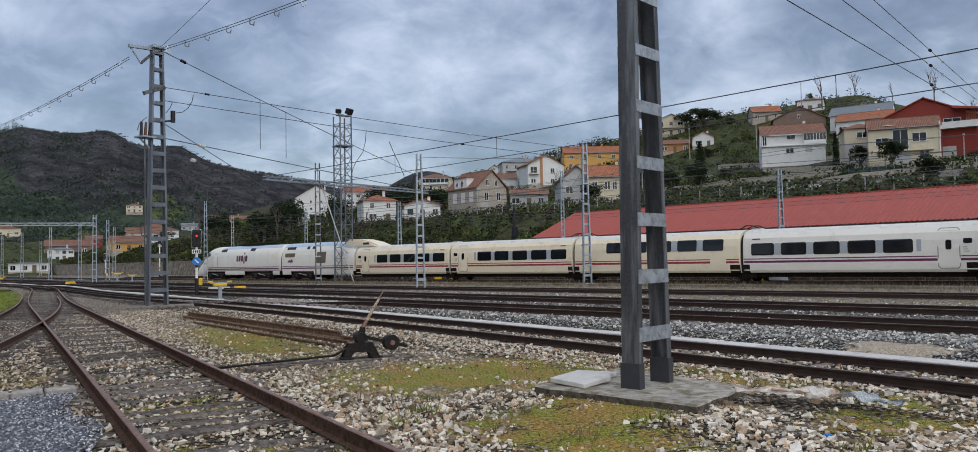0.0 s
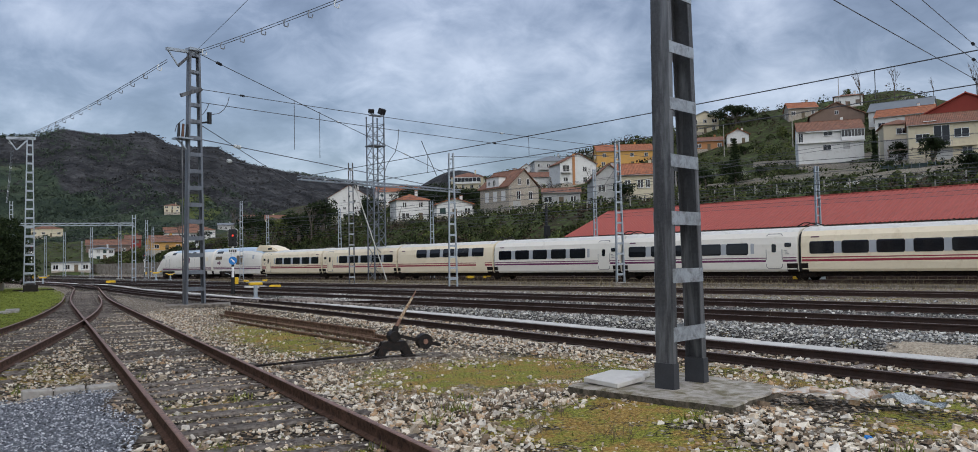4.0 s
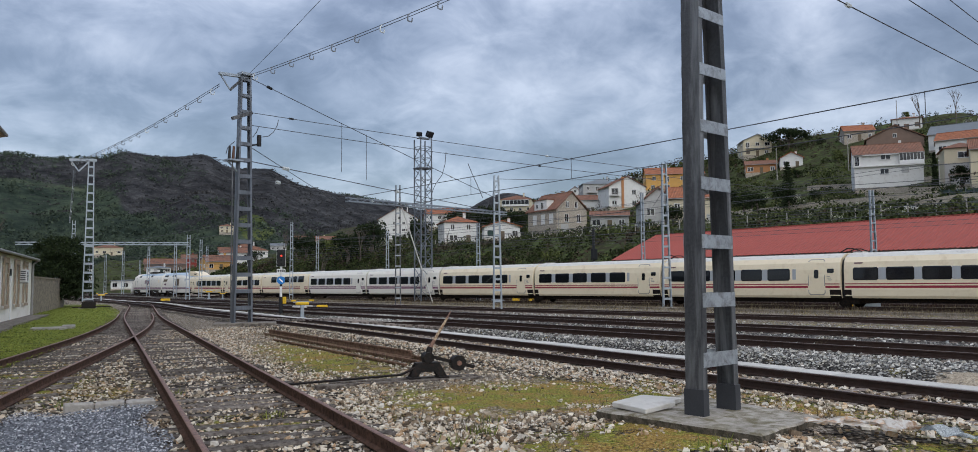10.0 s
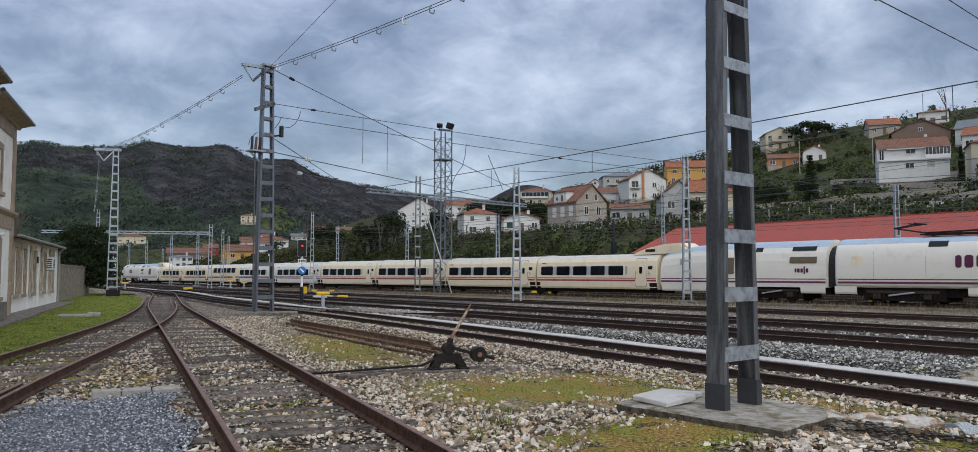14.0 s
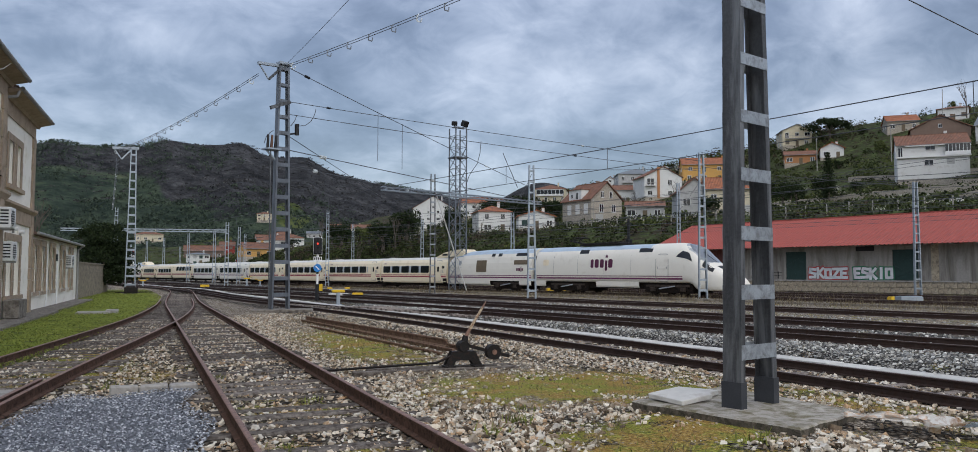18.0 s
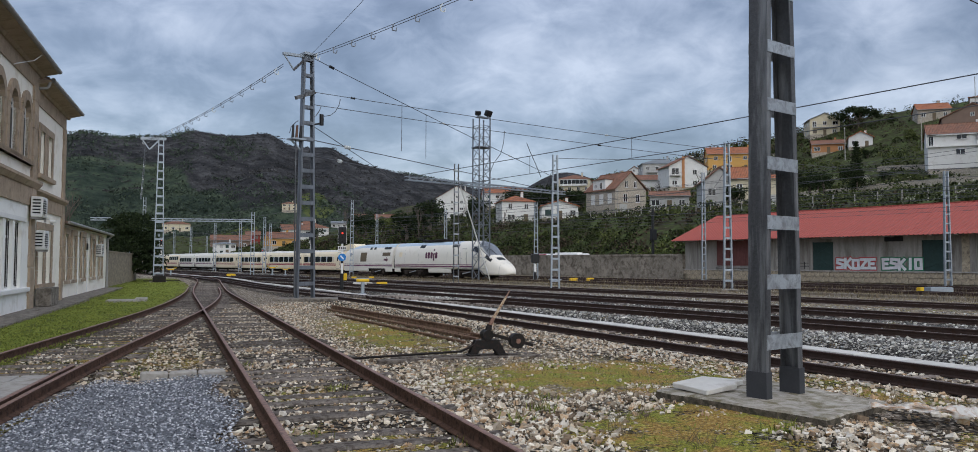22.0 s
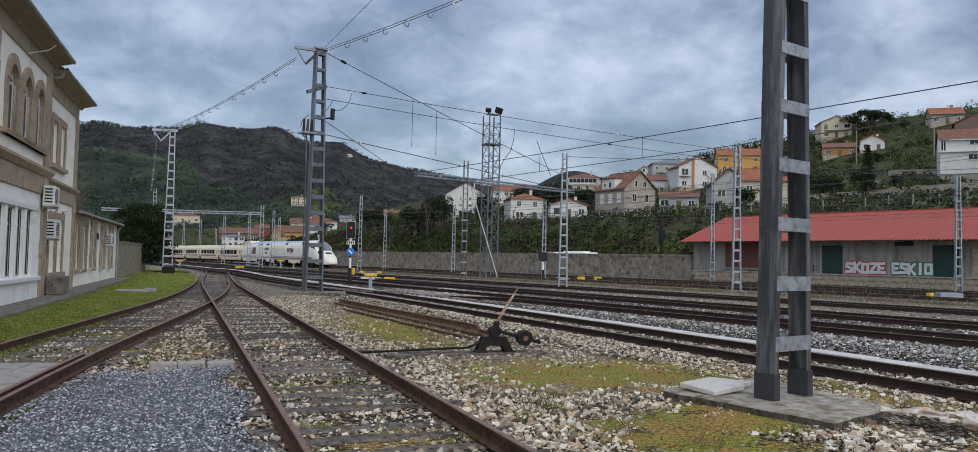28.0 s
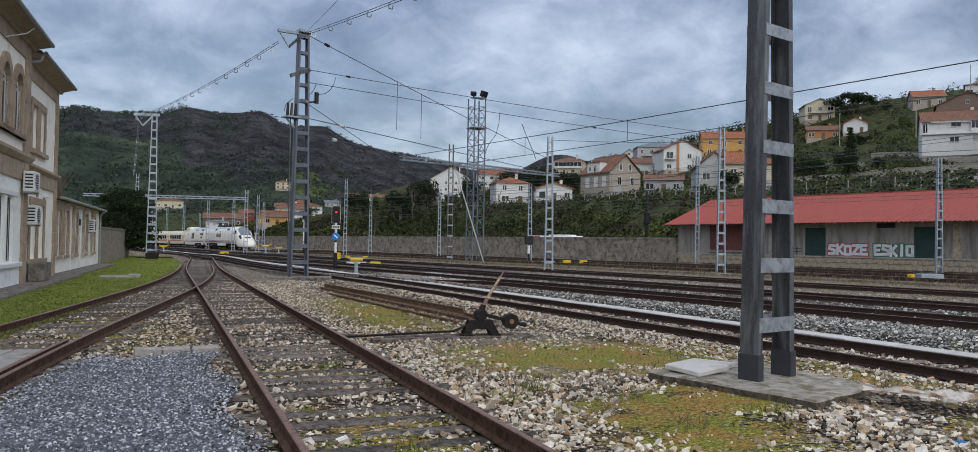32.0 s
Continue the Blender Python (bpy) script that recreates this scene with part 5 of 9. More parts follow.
    sheet.materials.append(RED_ROOF)
    roof = part("roof", boxes((W / 2 - 0.15, W / 2 + 0.15, -L - 1, 0.6, 7.4, 7.48)), RED_ROOF, ob, "red ribbed metal roof")
    for i in range(49):
        o = new("roof_sheet", sheet)
        o.parent = roof
        o.matrix_basis = pose(-1.7, -1.4 - 2 * i, EAVE - 0.32, 0, -slope, 0)
        o = new("roof_sheet", sheet)
        o.parent = roof
        o.matrix_basis = pose(W + 1.7, 0.6 - 2 * i, EAVE - 0.32, 0, -slope, 180)
    for i in range(46):
        part("rafter", boxes((-1.6, 0.0, -i * 2.0 - 0.06, -i * 2.0 + 0.06, EAVE - 0.42, EAVE - 0.3)), EAVE_GREY, ob)
    graffiti(ob, "SKOZE", -20.45, 1.72, 3.9, 0.98, PAINT_RED)
    graffiti(ob, "ESKIO", -24.75, 1.72, 3.6, 0.98, PAINT_GREEN)
    part("scrawl", boxes((-0.006, 0, -15.6, -14.2, 1.45, 1.5), (-0.006, 0, -15.2, -15.1, 1.2, 1.9), (-0.006, 0, -14.6, -14.5, 1.25, 1.85), (-0.006, 0, -15.6, -14.2, 1.75, 1.8)), PAINT_BLACK, ob, "small black scrawl")
    return ob


build_shed()


# ---------------------------------------------------------------- station building
def sash(ob, y0, y1, z0, z1, arched=False, x=-0.16, shutter=False):
    """A deep-set white window with a dark pane behind a mullioned frame."""
    w = part("window", frame_bm(y1 - y0, z1 - z0, 0.09, 1, 0.06, (z1 - z0 - 0.55,)), FRAME_WHITE, ob, "white window frame with dark glass")
    w.matrix_basis = pose(x, (y0 + y1) / 2, z0, 0, 0, 90)
    part("pane", boxes((-(y1 - y0) / 2 + 0.05, (y1 - y0) / 2 - 0.05, -0.03, -0.01, 0.05, z1 - z0 - 0.05)), SHUTTER if shutter else GLASS_DARK, w)
    return w


SHUTTER = material("grey_roller_shutter", (0.09, 0.088, 0.085), 0.6, 0, 0.15, 2)


def dressing(ob, y0, y1, z0, z1, x=0.05, t=0.22, arched=False, stones=True):
    """Sandstone jambs and head round an opening, in single stones."""
    n = max(2, int((z1 - z0) / 0.5))
    for yy in (y0 - t, y1):
        for k in range(n):
            h = (z1 - z0) / n
            g = 0.03 if k % 2 else 0.0
            part("stone", boxes((-0.18, x + 0.002 * (k % 2), yy - (g if yy < y0 else 0), yy + t + (g if yy >= y1 else 0), z0 + k * h + 0.004, z0 + (k + 1) * h - 0.004)), SANDSTONE, ob)
    if not arched:
        part("lintel", boxes((-0.18, x + 0.01, y0 - t, y1 + t, z1, z1 + 0.26)), SANDSTONE, ob)
    part("sill", boxes((-0.18, x + 0.1, y0 - t - 0.05, y1 + t + 0.05, z0 - 0.16, z0)), SANDSTONE, ob)


def wall_with_holes(y0, y1, z0, z1, holes, x0, x1):
    """A wall along y as blocks round its rectangular openings."""
    ys = sorted({y0, y1, *[h[0] for h in holes], *[h[1] for h in holes]})
    rows = []
    for a, b in zip(ys, ys[1:]):
        cuts = sorted((h[2], h[3]) for h in holes if h[0] <= a + 1e-6 and h[1] >= b - 1e-6)
        z = z0
        for lo, hi in cuts:
            if lo > z:
                rows.append((x0, x1, a, b, z, lo))
            z = hi
        if z < z1:
            rows.append((x0, x1, a, b, z, z1))
    return boxes(*rows)


def stone_arch(ob, a, b, d):
    """A round arch of single sandstone voussoirs over an opening from a to b, with its crown at d."""
    r, cy, seg = (b - a) / 2, (a + b) / 2, 9
    for i in range(seg):
        bm = bmesh.new()
        ends = [math.pi * (i + g) / seg for g in (0.02, 0.98)]
        v = [bm.verts.new((x, cy + q * math.cos(w), d - r + q * math.sin(w))) for x in (0.08 + 0.004 * (i % 2), -0.24) for q, w in ((r, ends[0]), (r, ends[1]), (r + 0.3, ends[1]), (r + 0.3, ends[0]))]
        for f in ((0, 1, 2, 3), (7, 6, 5, 4), (0, 4, 5, 1), (1, 5, 6, 2), (2, 6, 7, 3), (3, 7, 4, 0)):
            bm.faces.new([v[j] for j in f])
        bmesh.ops.recalc_face_normals(bm, faces=bm.faces[:])
        part("arch_stone", bm, SANDSTONE, ob)


def shuttered(ob, a, b, c, d, x, arched=False):
    """A tall white frame with narrow dark slatted leaves, set deep in its opening."""
    w = part("window", frame_bm(b - a, d - c, 0.1, 2, 0.06, (d - c - (0.5 if arched else 0.3),)), FRAME_WHITE, ob, "white window frame with dark slatted shutters")
    w.matrix_basis = pose(x, (a + b) / 2, c, 0, 0, 90)
    half = (b - a) / 2
    for y0, y1 in ((-half + 0.08, -0.05), (0.05, half - 0.08)):
        part("leaf", boxes((y0, y1, -0.05, -0.02, 0.08, d - c - 0.35), *[(y0 + (y1 - y0) * k / 4 - 0.01, y0 + (y1 - y0) * k / 4 + 0.01, -0.065, -0.05, 0.1, d - c - 0.4) for k in (1, 2, 3)]), SHUTTER, w)
    part("pane", boxes((-half + 0.06, half - 0.06, -0.02, -0.01, d - c - 0.4, d - c - 0.06)), WINDSCREEN, w)
    return w


def build_station():
    """Its long front runs 2.2 degrees off the siding; local x is out of the wall, local y along it."""
    ob = empty("station_building", pose(*STATION), "two-storey cream station building with brown sandstone dressings", "building")
    end, bay, far = 32.0, 39.2, 56.2
    arches = [(25.92 + 1.86 * k, 26.97 + 1.86 * k, 5.1, 7.08) for k in range(3)]
    arches += [(a - 6.9 * k, b - 6.9 * k, c, d) for k in (1, 2) for a, b, c, d in arches]
    shop = [(25.42 + 1.25 * k, 26.37 + 1.25 * k, 0.82, 3.0) for k in range(4)]
    shop += [(a - 6.9 * k, b - 6.9 * k, c, d) for k in (1, 2) for a, b, c, d in shop]
    part("lower_wall", wall_with_holes(6, end, -0.3, 3.6, shop, -0.45, 0.0), WHITE_WALL, ob, "whitewashed lower wall")
    part("upper_wall", wall_with_holes(6, end, 3.6, 8.4, arches, -0.45, 0.0), CREAM_WALL, ob)
    bay_up = [(33.75, 34.6, 4.95, 6.6), (35.3, 36.15, 4.95, 6.6)]
    bay_low = [(33.85, 34.95, 0.82, 2.9), (35.4, 36.5, 0.82, 2.9)]
    part("bay_wall", wall_with_holes(end, bay, -0.3, 8.1, bay_up + bay_low, -0.65, -0.2), CREAM_WALL, ob)
    for r in ((-12, -11.6, 6, bay, -0.3, 8.1), (-11.6, -0.45, 6, 6.4, -0.3, 8.4), (-11.6, -0.65, bay - 0.4, bay, -0.3, 8.1)):
        part("wall", boxes(r), CREAM_WALL, ob)
    part("inner_floor", boxes((-11.6, -0.7, 6.4, bay - 0.5, 3.6, 3.8)), CONCRETE, ob)
    for a, b, c, d in arches:
        stone_arch(ob, a, b, d)
        shuttered(ob, a, b, c, d - 0.02, -0.14, True)
        dressing(ob, a, b, c, d - (b - a) / 2, 0.06, 0.3, True)
    for k in range(3):
        part("sill", boxes((-0.1, 0.16, 25.3 - 6.9 * k, 31.15 - 6.9 * k, 4.94, 5.1), bevel=0.015), SANDSTONE, ob)
        part("sill", boxes((-0.1, 0.14, 25.1 - 6.9 * k, 31.0 - 6.9 * k, 0.66, 0.8), bevel=0.015), FRAME_WHITE, ob)
        part("lintel", boxes((0.0, 0.04, 25.1 - 6.9 * k, 30.75 - 6.9 * k, 3.0, 3.14)), FRAME_WHITE, ob)
    for a, b, c, d in shop:
        w = sash(ob, a, b, c, d, x=-0.16)
        for k in (1, 2, 3):
            part("bar", boxes((-(b - a) / 2 + (b - a) * k / 4 - 0.012, -(b - a) / 2 + (b - a) * k / 4 + 0.012, -0.1, -0.08, 0.05, d - c - 0.05)), IRON, w)
    for a, b, c, d in bay_up:
        shuttered(ob, a, b, c, d, -0.36)
        dressing(ob, a, b, c, d, -0.15, 0.3)
    for a, b, c, d in bay_low:
        sash(ob, a, b, c, d, x=-0.4)
        dressing(ob, a, b, c, d, -0.15, 0.28)
    # bands, cornices, quoins
    part("band", boxes((0.0, 0.06, 6, end, 3.6, 4.22)), SANDSTONE, ob)
    part("string_course", prism(bmesh.new(), [(0.0, 4.22), (0.1, 4.22), (0.24, 4.38), (0.24, 4.47), (0.0, 4.52)], 6, end + 0.1, "y"), SANDSTONE, ob)
    part("band", boxes((-0.2, -0.14, end, bay, 3.6, 4.12)), SANDSTONE, ob)
    part("string_course", prism(bmesh.new(), [(-0.2, 4.12), (-0.12, 4.12), (0.0, 4.24), (0.0, 4.33), (-0.2, 4.36)], end + 0.11, bay + 0.12, "y"), SANDSTONE, ob)
    part("frieze", boxes((0.0, 0.05, 6, end, 7.77, 8.36)), SANDSTONE, ob)
    part("frieze", boxes((-0.2, -0.15, end, bay, 7.45, 8.06)), SANDSTONE, ob)
    for y, wide, x, top in ((31.25, 0.7, 0.0, 7.77), (24.1, 0.6, 0.0, 7.77), (17.2, 0.6, 0.0, 7.77), (bay - 0.5, 0.5, -0.2, 7.45)):
        n = 16
        for k in range(n):
            h, g = top / n, 0.07 * (k % 2)
            part("stone", boxes((x - 0.02, x + 0.075 + 0.004 * (k % 2), y - g, y + wide + (g if y < 25 else 0), k * h + 0.004, (k + 1) * h - 0.004)), SANDSTONE, ob)
    # coved eaves with a round gutter
    for x0, y0, y1, z, out in ((0.0, 5.5, end + 0.45, 8.36, 0.58), (-0.2, end + 0.46, bay + 0.5, 8.06, 0.56)):
        part("eave", prism(bmesh.new(), [(x0, z - 0.08), (x0 + 0.1, z - 0.08), (x0 + 0.16, z + 0.02), (x0 + out, z + 0.13), (x0 + out, z + 0.2), (x0 - 0.3, z + 0.2)], y0, y1, "y"), SANDSTONE, ob)
        bm = bmesh.new()
        rod(bm, (x0 + out + 0.05, y0, z + 0.2), (x0 + out + 0.05, y1, z + 0.2), 0.075, 10)
        for k in range(int((y1 - y0) / 0.6)):
            rod(bm, (x0 + out + 0.05, y0 + 0.6 * k, z + 0.2), (x0 + out + 0.05, y0 + 0.6 * k + 0.03, z + 0.2), 0.085, 10)
        part("gutter", bm, EAVE_GREY, ob)
    for x0, x1, y0, y1, z in ((-12.7, 0.55, 5.2, end + 0.4, 8.57), (-12.5, 0.33, end + 0.48, bay + 0.45, 8.27)):
        bm = bmesh.new()
        prism(bm, [(x0, z), (x1, z), (x1 - 0.05, z + 0.1), ((x0 + x1) / 2, z + 2.4)], y0, y1, "y")
        for v in bm.verts:
            if v.co.z > z + 1:
                v.co.y += 5 if v.co.y < (y0 + y1) / 2 else -3
        part("roof", bm, TILE_OLD, ob)
    bm = bmesh.new()
    rod(bm, (0.32, end + 0.52, 8.2), (0.25, end + 0.4, 7.95), 0.055, 8)
    rod(bm, (0.25, end + 0.4, 7.95), (-0.1, end + 0.15, 7.85), 0.055, 8)
    rod(bm, (-0.1, end + 0.15, 7.85), (-0.1, end + 0.15, 0.0), 0.05, 8)
    part("downpipe", bm, EAVE_GREY, ob)
    part("loose_cable", tube([(0.55, 29.6, 8.5), (0.4, 29.2, 8.2), (0.12, 28.2, 7.85), (0.09, 27.9, 7.75)], 0.018, 5), FRAME_WHITE, ob, "loose pale cable hanging from the eave")
    for y, z in ((35.0, 3.35), (36.4, 3.3)):
        lamp = part("wall_lamp", rod(bmesh.new(), (-0.2, y, z), (0.0, y, z), 0.07, 10), FRAME_WHITE, ob, "small round wall lamp")
        part("lamp_bracket", boxes((-0.2, -0.12, y - 0.03, y + 0.03, z - 0.16, z - 0.06)), EAVE_GREY, lamp)
    # one-storey wing
    holes = [(a, a + w, 0.82, 2.92) for a, w in ((40.1, 1.1), (42.15, 1.15), (45.2, 1.1), (48.9, 1.2), (52.3, 1.2))]
    part("wing_wall", wall_with_holes(bay, far, -0.3, 3.35, holes, -0.75, -0.3), CREAM_WALL, ob)
    part("wing_wall", boxes((-8.4, -8.0, bay, far, -0.3, 3.35), (-8.0, -0.75, far - 0.4, far, -0.3, 3.35)), CREAM_WALL, ob)
    for a, b, c, d in holes:
        dressing(ob, a, b, c, d, -0.26, 0.2)
        w = part("window", boxes((-0.5, -0.45, a, b, c, d)), BROWN_SHUTTER, ob, "closed grey-brown wooden shutter")
        part("batten", boxes((-0.449, -0.435, (a + b) / 2 - 0.02, (a + b) / 2 + 0.02, c, d)), GRILLE, w)
    bm = bmesh.new()
    prism(bm, [(-8.8, 3.35), (0.0, 3.35), (0.0, 3.45), (-4.3, 4.3), (-8.8, 3.45)], bay + 0.02, far + 0.35, "y")
    part("wing_roof", bm, TILE_OLD, ob)
    bm = bmesh.new()
    rod(bm, (0.06, bay + 0.03, 3.4), (0.06, far + 0.35, 3.38), 0.07, 8)
    rod(bm, (-0.2, far - 0.15, 0), (-0.2, far - 0.15, 3.1), 0.06, 8)
    rod(bm, (-0.2, far - 0.15, 3.1), (0.06, far + 0.1, 3.36), 0.06, 8)
    part("gutter", bm, EAVE_GREY, ob)
    for y in (47.6, 44.2):
        part("conduit", rod(bmesh.new(), (-0.26, y, 0), (-0.26, y, 2.9), 0.035, 6), FRAME_WHITE, ob)
    part("notice_lamp", boxes((-0.3, -0.2, 47.2, 47.4, 2.3, 2.65), bevel=0.02), BLACK, ob, "small dark wall lantern")
    return ob


STATION = (-5.81, 0.023, 0, 0, 0, -2.2)
WHITE_WALL = material("whitewashed_wall", (0.86, 0.86, 0.83), 0.9, 0, 0.05, 0.6, (0.66, 0.64, 0.58), 0.2, 0.25, 40)
BROWN_SHUTTER = material("grey_brown_shutter", (0.16, 0.13, 0.105), 0.8, 0, 0.2, 2)
TILE_OLD = material("old_roof_tile", (0.17, 0.11, 0.085), 0.9, 0, 0.25, 1.2, (0.1, 0.085, 0.07), 0.4, 0.5, 12)
build_station()


def air_conditioner(x, y, z, label="white outdoor air conditioner on a wall bracket"):
    ob = empty("air_conditioner", pose(*STATION) @ pose(x, y, z), label, "air conditioner", "air conditioners on the wall")
    part("case", boxes((0.0, 0.36, -0.45, 0.45, 0.0, 0.7), bevel=0.02), FRAME_WHITE, ob)
    g = bmesh.new()
    rod(g, (0.362, -0.1, 0.35), (0.374, -0.1, 0.35), 0.28, 20)
    part("fan_opening", g, BLACK, ob)
    for i in range(7):
        part("louvre", boxes((0.374, 0.39, -0.4, 0.2, 0.1 + i * 0.08, 0.12 + i * 0.08)), FRAME_WHITE, ob)
    for i in range(5):
        part("end_slot", boxes((0.06, 0.3, -0.462, -0.45, 0.12 + i * 0.11, 0.17 + i * 0.11)), BLACK, ob)
    for y0 in (-0.4, 0.36):
        part("bracket", boxes((-0.02, 0.34, y0, y0 + 0.04, -0.06, 0.0)), EAVE_GREY, ob)


air_conditioner(0.1, 31.35, 3.2)
air_conditioner(-0.1, 33.0, 2.1, "white outdoor air conditioner beside the bay window")
air_conditioner(-0.24, 50.85, 1.98, "white outdoor air conditioner on the low wing")


def build_lawn_side():
    at = pose(*STATION)
    pav = part("pavement", boxes((0.0, 0.95, 4, 39.2, -0.2, 0.05), (-0.3, 0.75, 39.2, 56, -0.2, 0.04)), CONCRETE_OLD, at=at)
    tagged(pav, "narrow worn concrete pavement along the station wall", "pavement", kind="structure")
    b = part("planter_box", boxes((0.0, 0.5, 32.7, 34.3, 0.05, 0.72), bevel=0.03), CONCRETE_OLD, at=at)
    tagged(b, "small grey concrete block against the station wall", "concrete block")
    wall = part("yard_wall", boxes((-0.75, -0.35, 56.3, 80, -0.2, 2.3), (-0.8, -0.3, 56.3, 80, 2.3, 2.4)), WALL_RUBBLE, at=at)
    tagged(wall, "weathered brown yard wall behind the station", "wall")
    man = part("manhole_cover", boxes((-2.6, -1.3, 37.4, 38.5, -0.1, 0.04), (-1.5, -1.0, 37.9, 39.2, -0.1, 0.08), bevel=0.02), CONCRETE)
    tagged(man, "pale concrete manhole slab in the grass", "manhole")


build_lawn_side()


# ---------------------------------------------------------------- the town on the hill
W_WHITE = material("white_house_render", (0.66, 0.66, 0.64), 0.9, 0, 0.05, 0.4, (0.52, 0.5, 0.47), 0.22)
W_GREY = material("grey_house_render", (0.42, 0.42, 0.41), 0.9, 0, 0.08, 0.4, (0.3, 0.29, 0.28), 0.25)
W_CREAM = material("cream_house_render", (0.58, 0.52, 0.38), 0.9, 0, 0.06, 0.4, (0.46, 0.4, 0.3), 0.22)
W_YELLOW = material("ochre_house_render", (0.58, 0.33, 0.1), 0.9, 0, 0.07, 0.4, (0.46, 0.29, 0.12), 0.2)
W_ORANGE = material("orange_house_render", (0.42, 0.2, 0.09), 0.9, 0, 0.08, 0.4)
W_STONE = material("granite_house_wall", (0.42, 0.375, 0.31), 0.95, 0, 0.3, 2.5, (0.19, 0.165, 0.14), 0.4, 0.6, 6)
W_BROWN = material("brown_house_wall", (0.2, 0.14, 0.11), 0.9, 0, 0.15, 0.6)
W_RED = material("deep_red_cladding", (0.24, 0.04, 0.028), 0.8, 0, 0.1, 0.5)
def tile_material(name, colour, dark):
    """Rows of half-round roof tiles: ribs in both plan directions fade into the slope's own, with patchy weathering."""
    m = material(name, colour, 0.9, 0, 0.3, 0.8, dark, 0.38, 0.6, 9)
    t = m.node_tree
    b = t.nodes["Principled BSDF"]
    co = t.nodes.new("ShaderNodeTexCoord")
    rib = t.nodes.new("ShaderNodeTexWave")
    rib.bands_direction = "X"
    rib.inputs["Scale"].default_value, rib.inputs["Distortion"].default_value = 1.1, 0.4
    link(t, co.outputs["Object"], rib.inputs["Vector"])
    n = t.nodes.new("ShaderNodeBump")
    n.inputs["Strength"].default_value, n.inputs["Distance"].default_value = 0.8, 0.12
    link(t, math_node(t, "ADD", rib.outputs["Fac"], noise_node(t, co.outputs["Object"], 6, 5, 0.7)), n.inputs["Height"])
    link(t, n.outputs[0], b.inputs["Normal"])
    return m


R_ORANGE = tile_material("orange_roof_tile", (0.36, 0.135, 0.068), (0.22, 0.1, 0.065))
R_BROWN = tile_material("brown_roof_tile", (0.24, 0.115, 0.075), (0.13, 0.085, 0.065))
R_GREY = material("grey_sheet_roof", (0.16, 0.18, 0.2), 0.7, 0, 0.12, 0.6)
R_RED = material("red_sheet_roof", (0.33, 0.06, 0.04), 0.7, 0, 0.12, 0.6)
PANES = {}


def house_window(parent, m, w, h, frame=None):
    """A framed window on a wall whose outside is local -y."""
    key = (round(w, 2), round(h, 2))
    if key not in PANES:
        f = mesh_of("window", frame_bm(w, h, 0.08, 2, 0.07))
        f.materials.append(FRAME_WHITE)
        p = mesh_of("pane", boxes((-w / 2 + 0.05, w / 2 - 0.05, -0.03, -0.01, 0.05, h - 0.05)))
        p.materials.append(GLASS_DARK)
        PANES[key] = (f, p)
    a, b = PANES[key]
    o = new("window", a)
    o.parent, o.matrix_basis = parent, m
    q = new("pane", b)
    q.parent = o
    return o


def balcony(ob, x, z, w, d=1.1):
    b = part("balcony", boxes((x - w / 2, x + w / 2, -d, 0, z - 0.15, z)), W_GREY, ob, "balcony with a railing")
    n = max(4, int(w / 0.5))
    part("balcony_rail", boxes((x - w / 2, x + w / 2, -d, -d + 0.05, z + 0.9, z + 0.96)), EAVE_GREY, b)
    for i in range(n + 1):
        part("baluster", boxes((x - w / 2 + w * i / n - 0.02, x - w / 2 + w * i / n + 0.02, -d + 0.01, -d + 0.04, z, z + 0.9)), EAVE_GREY, b)


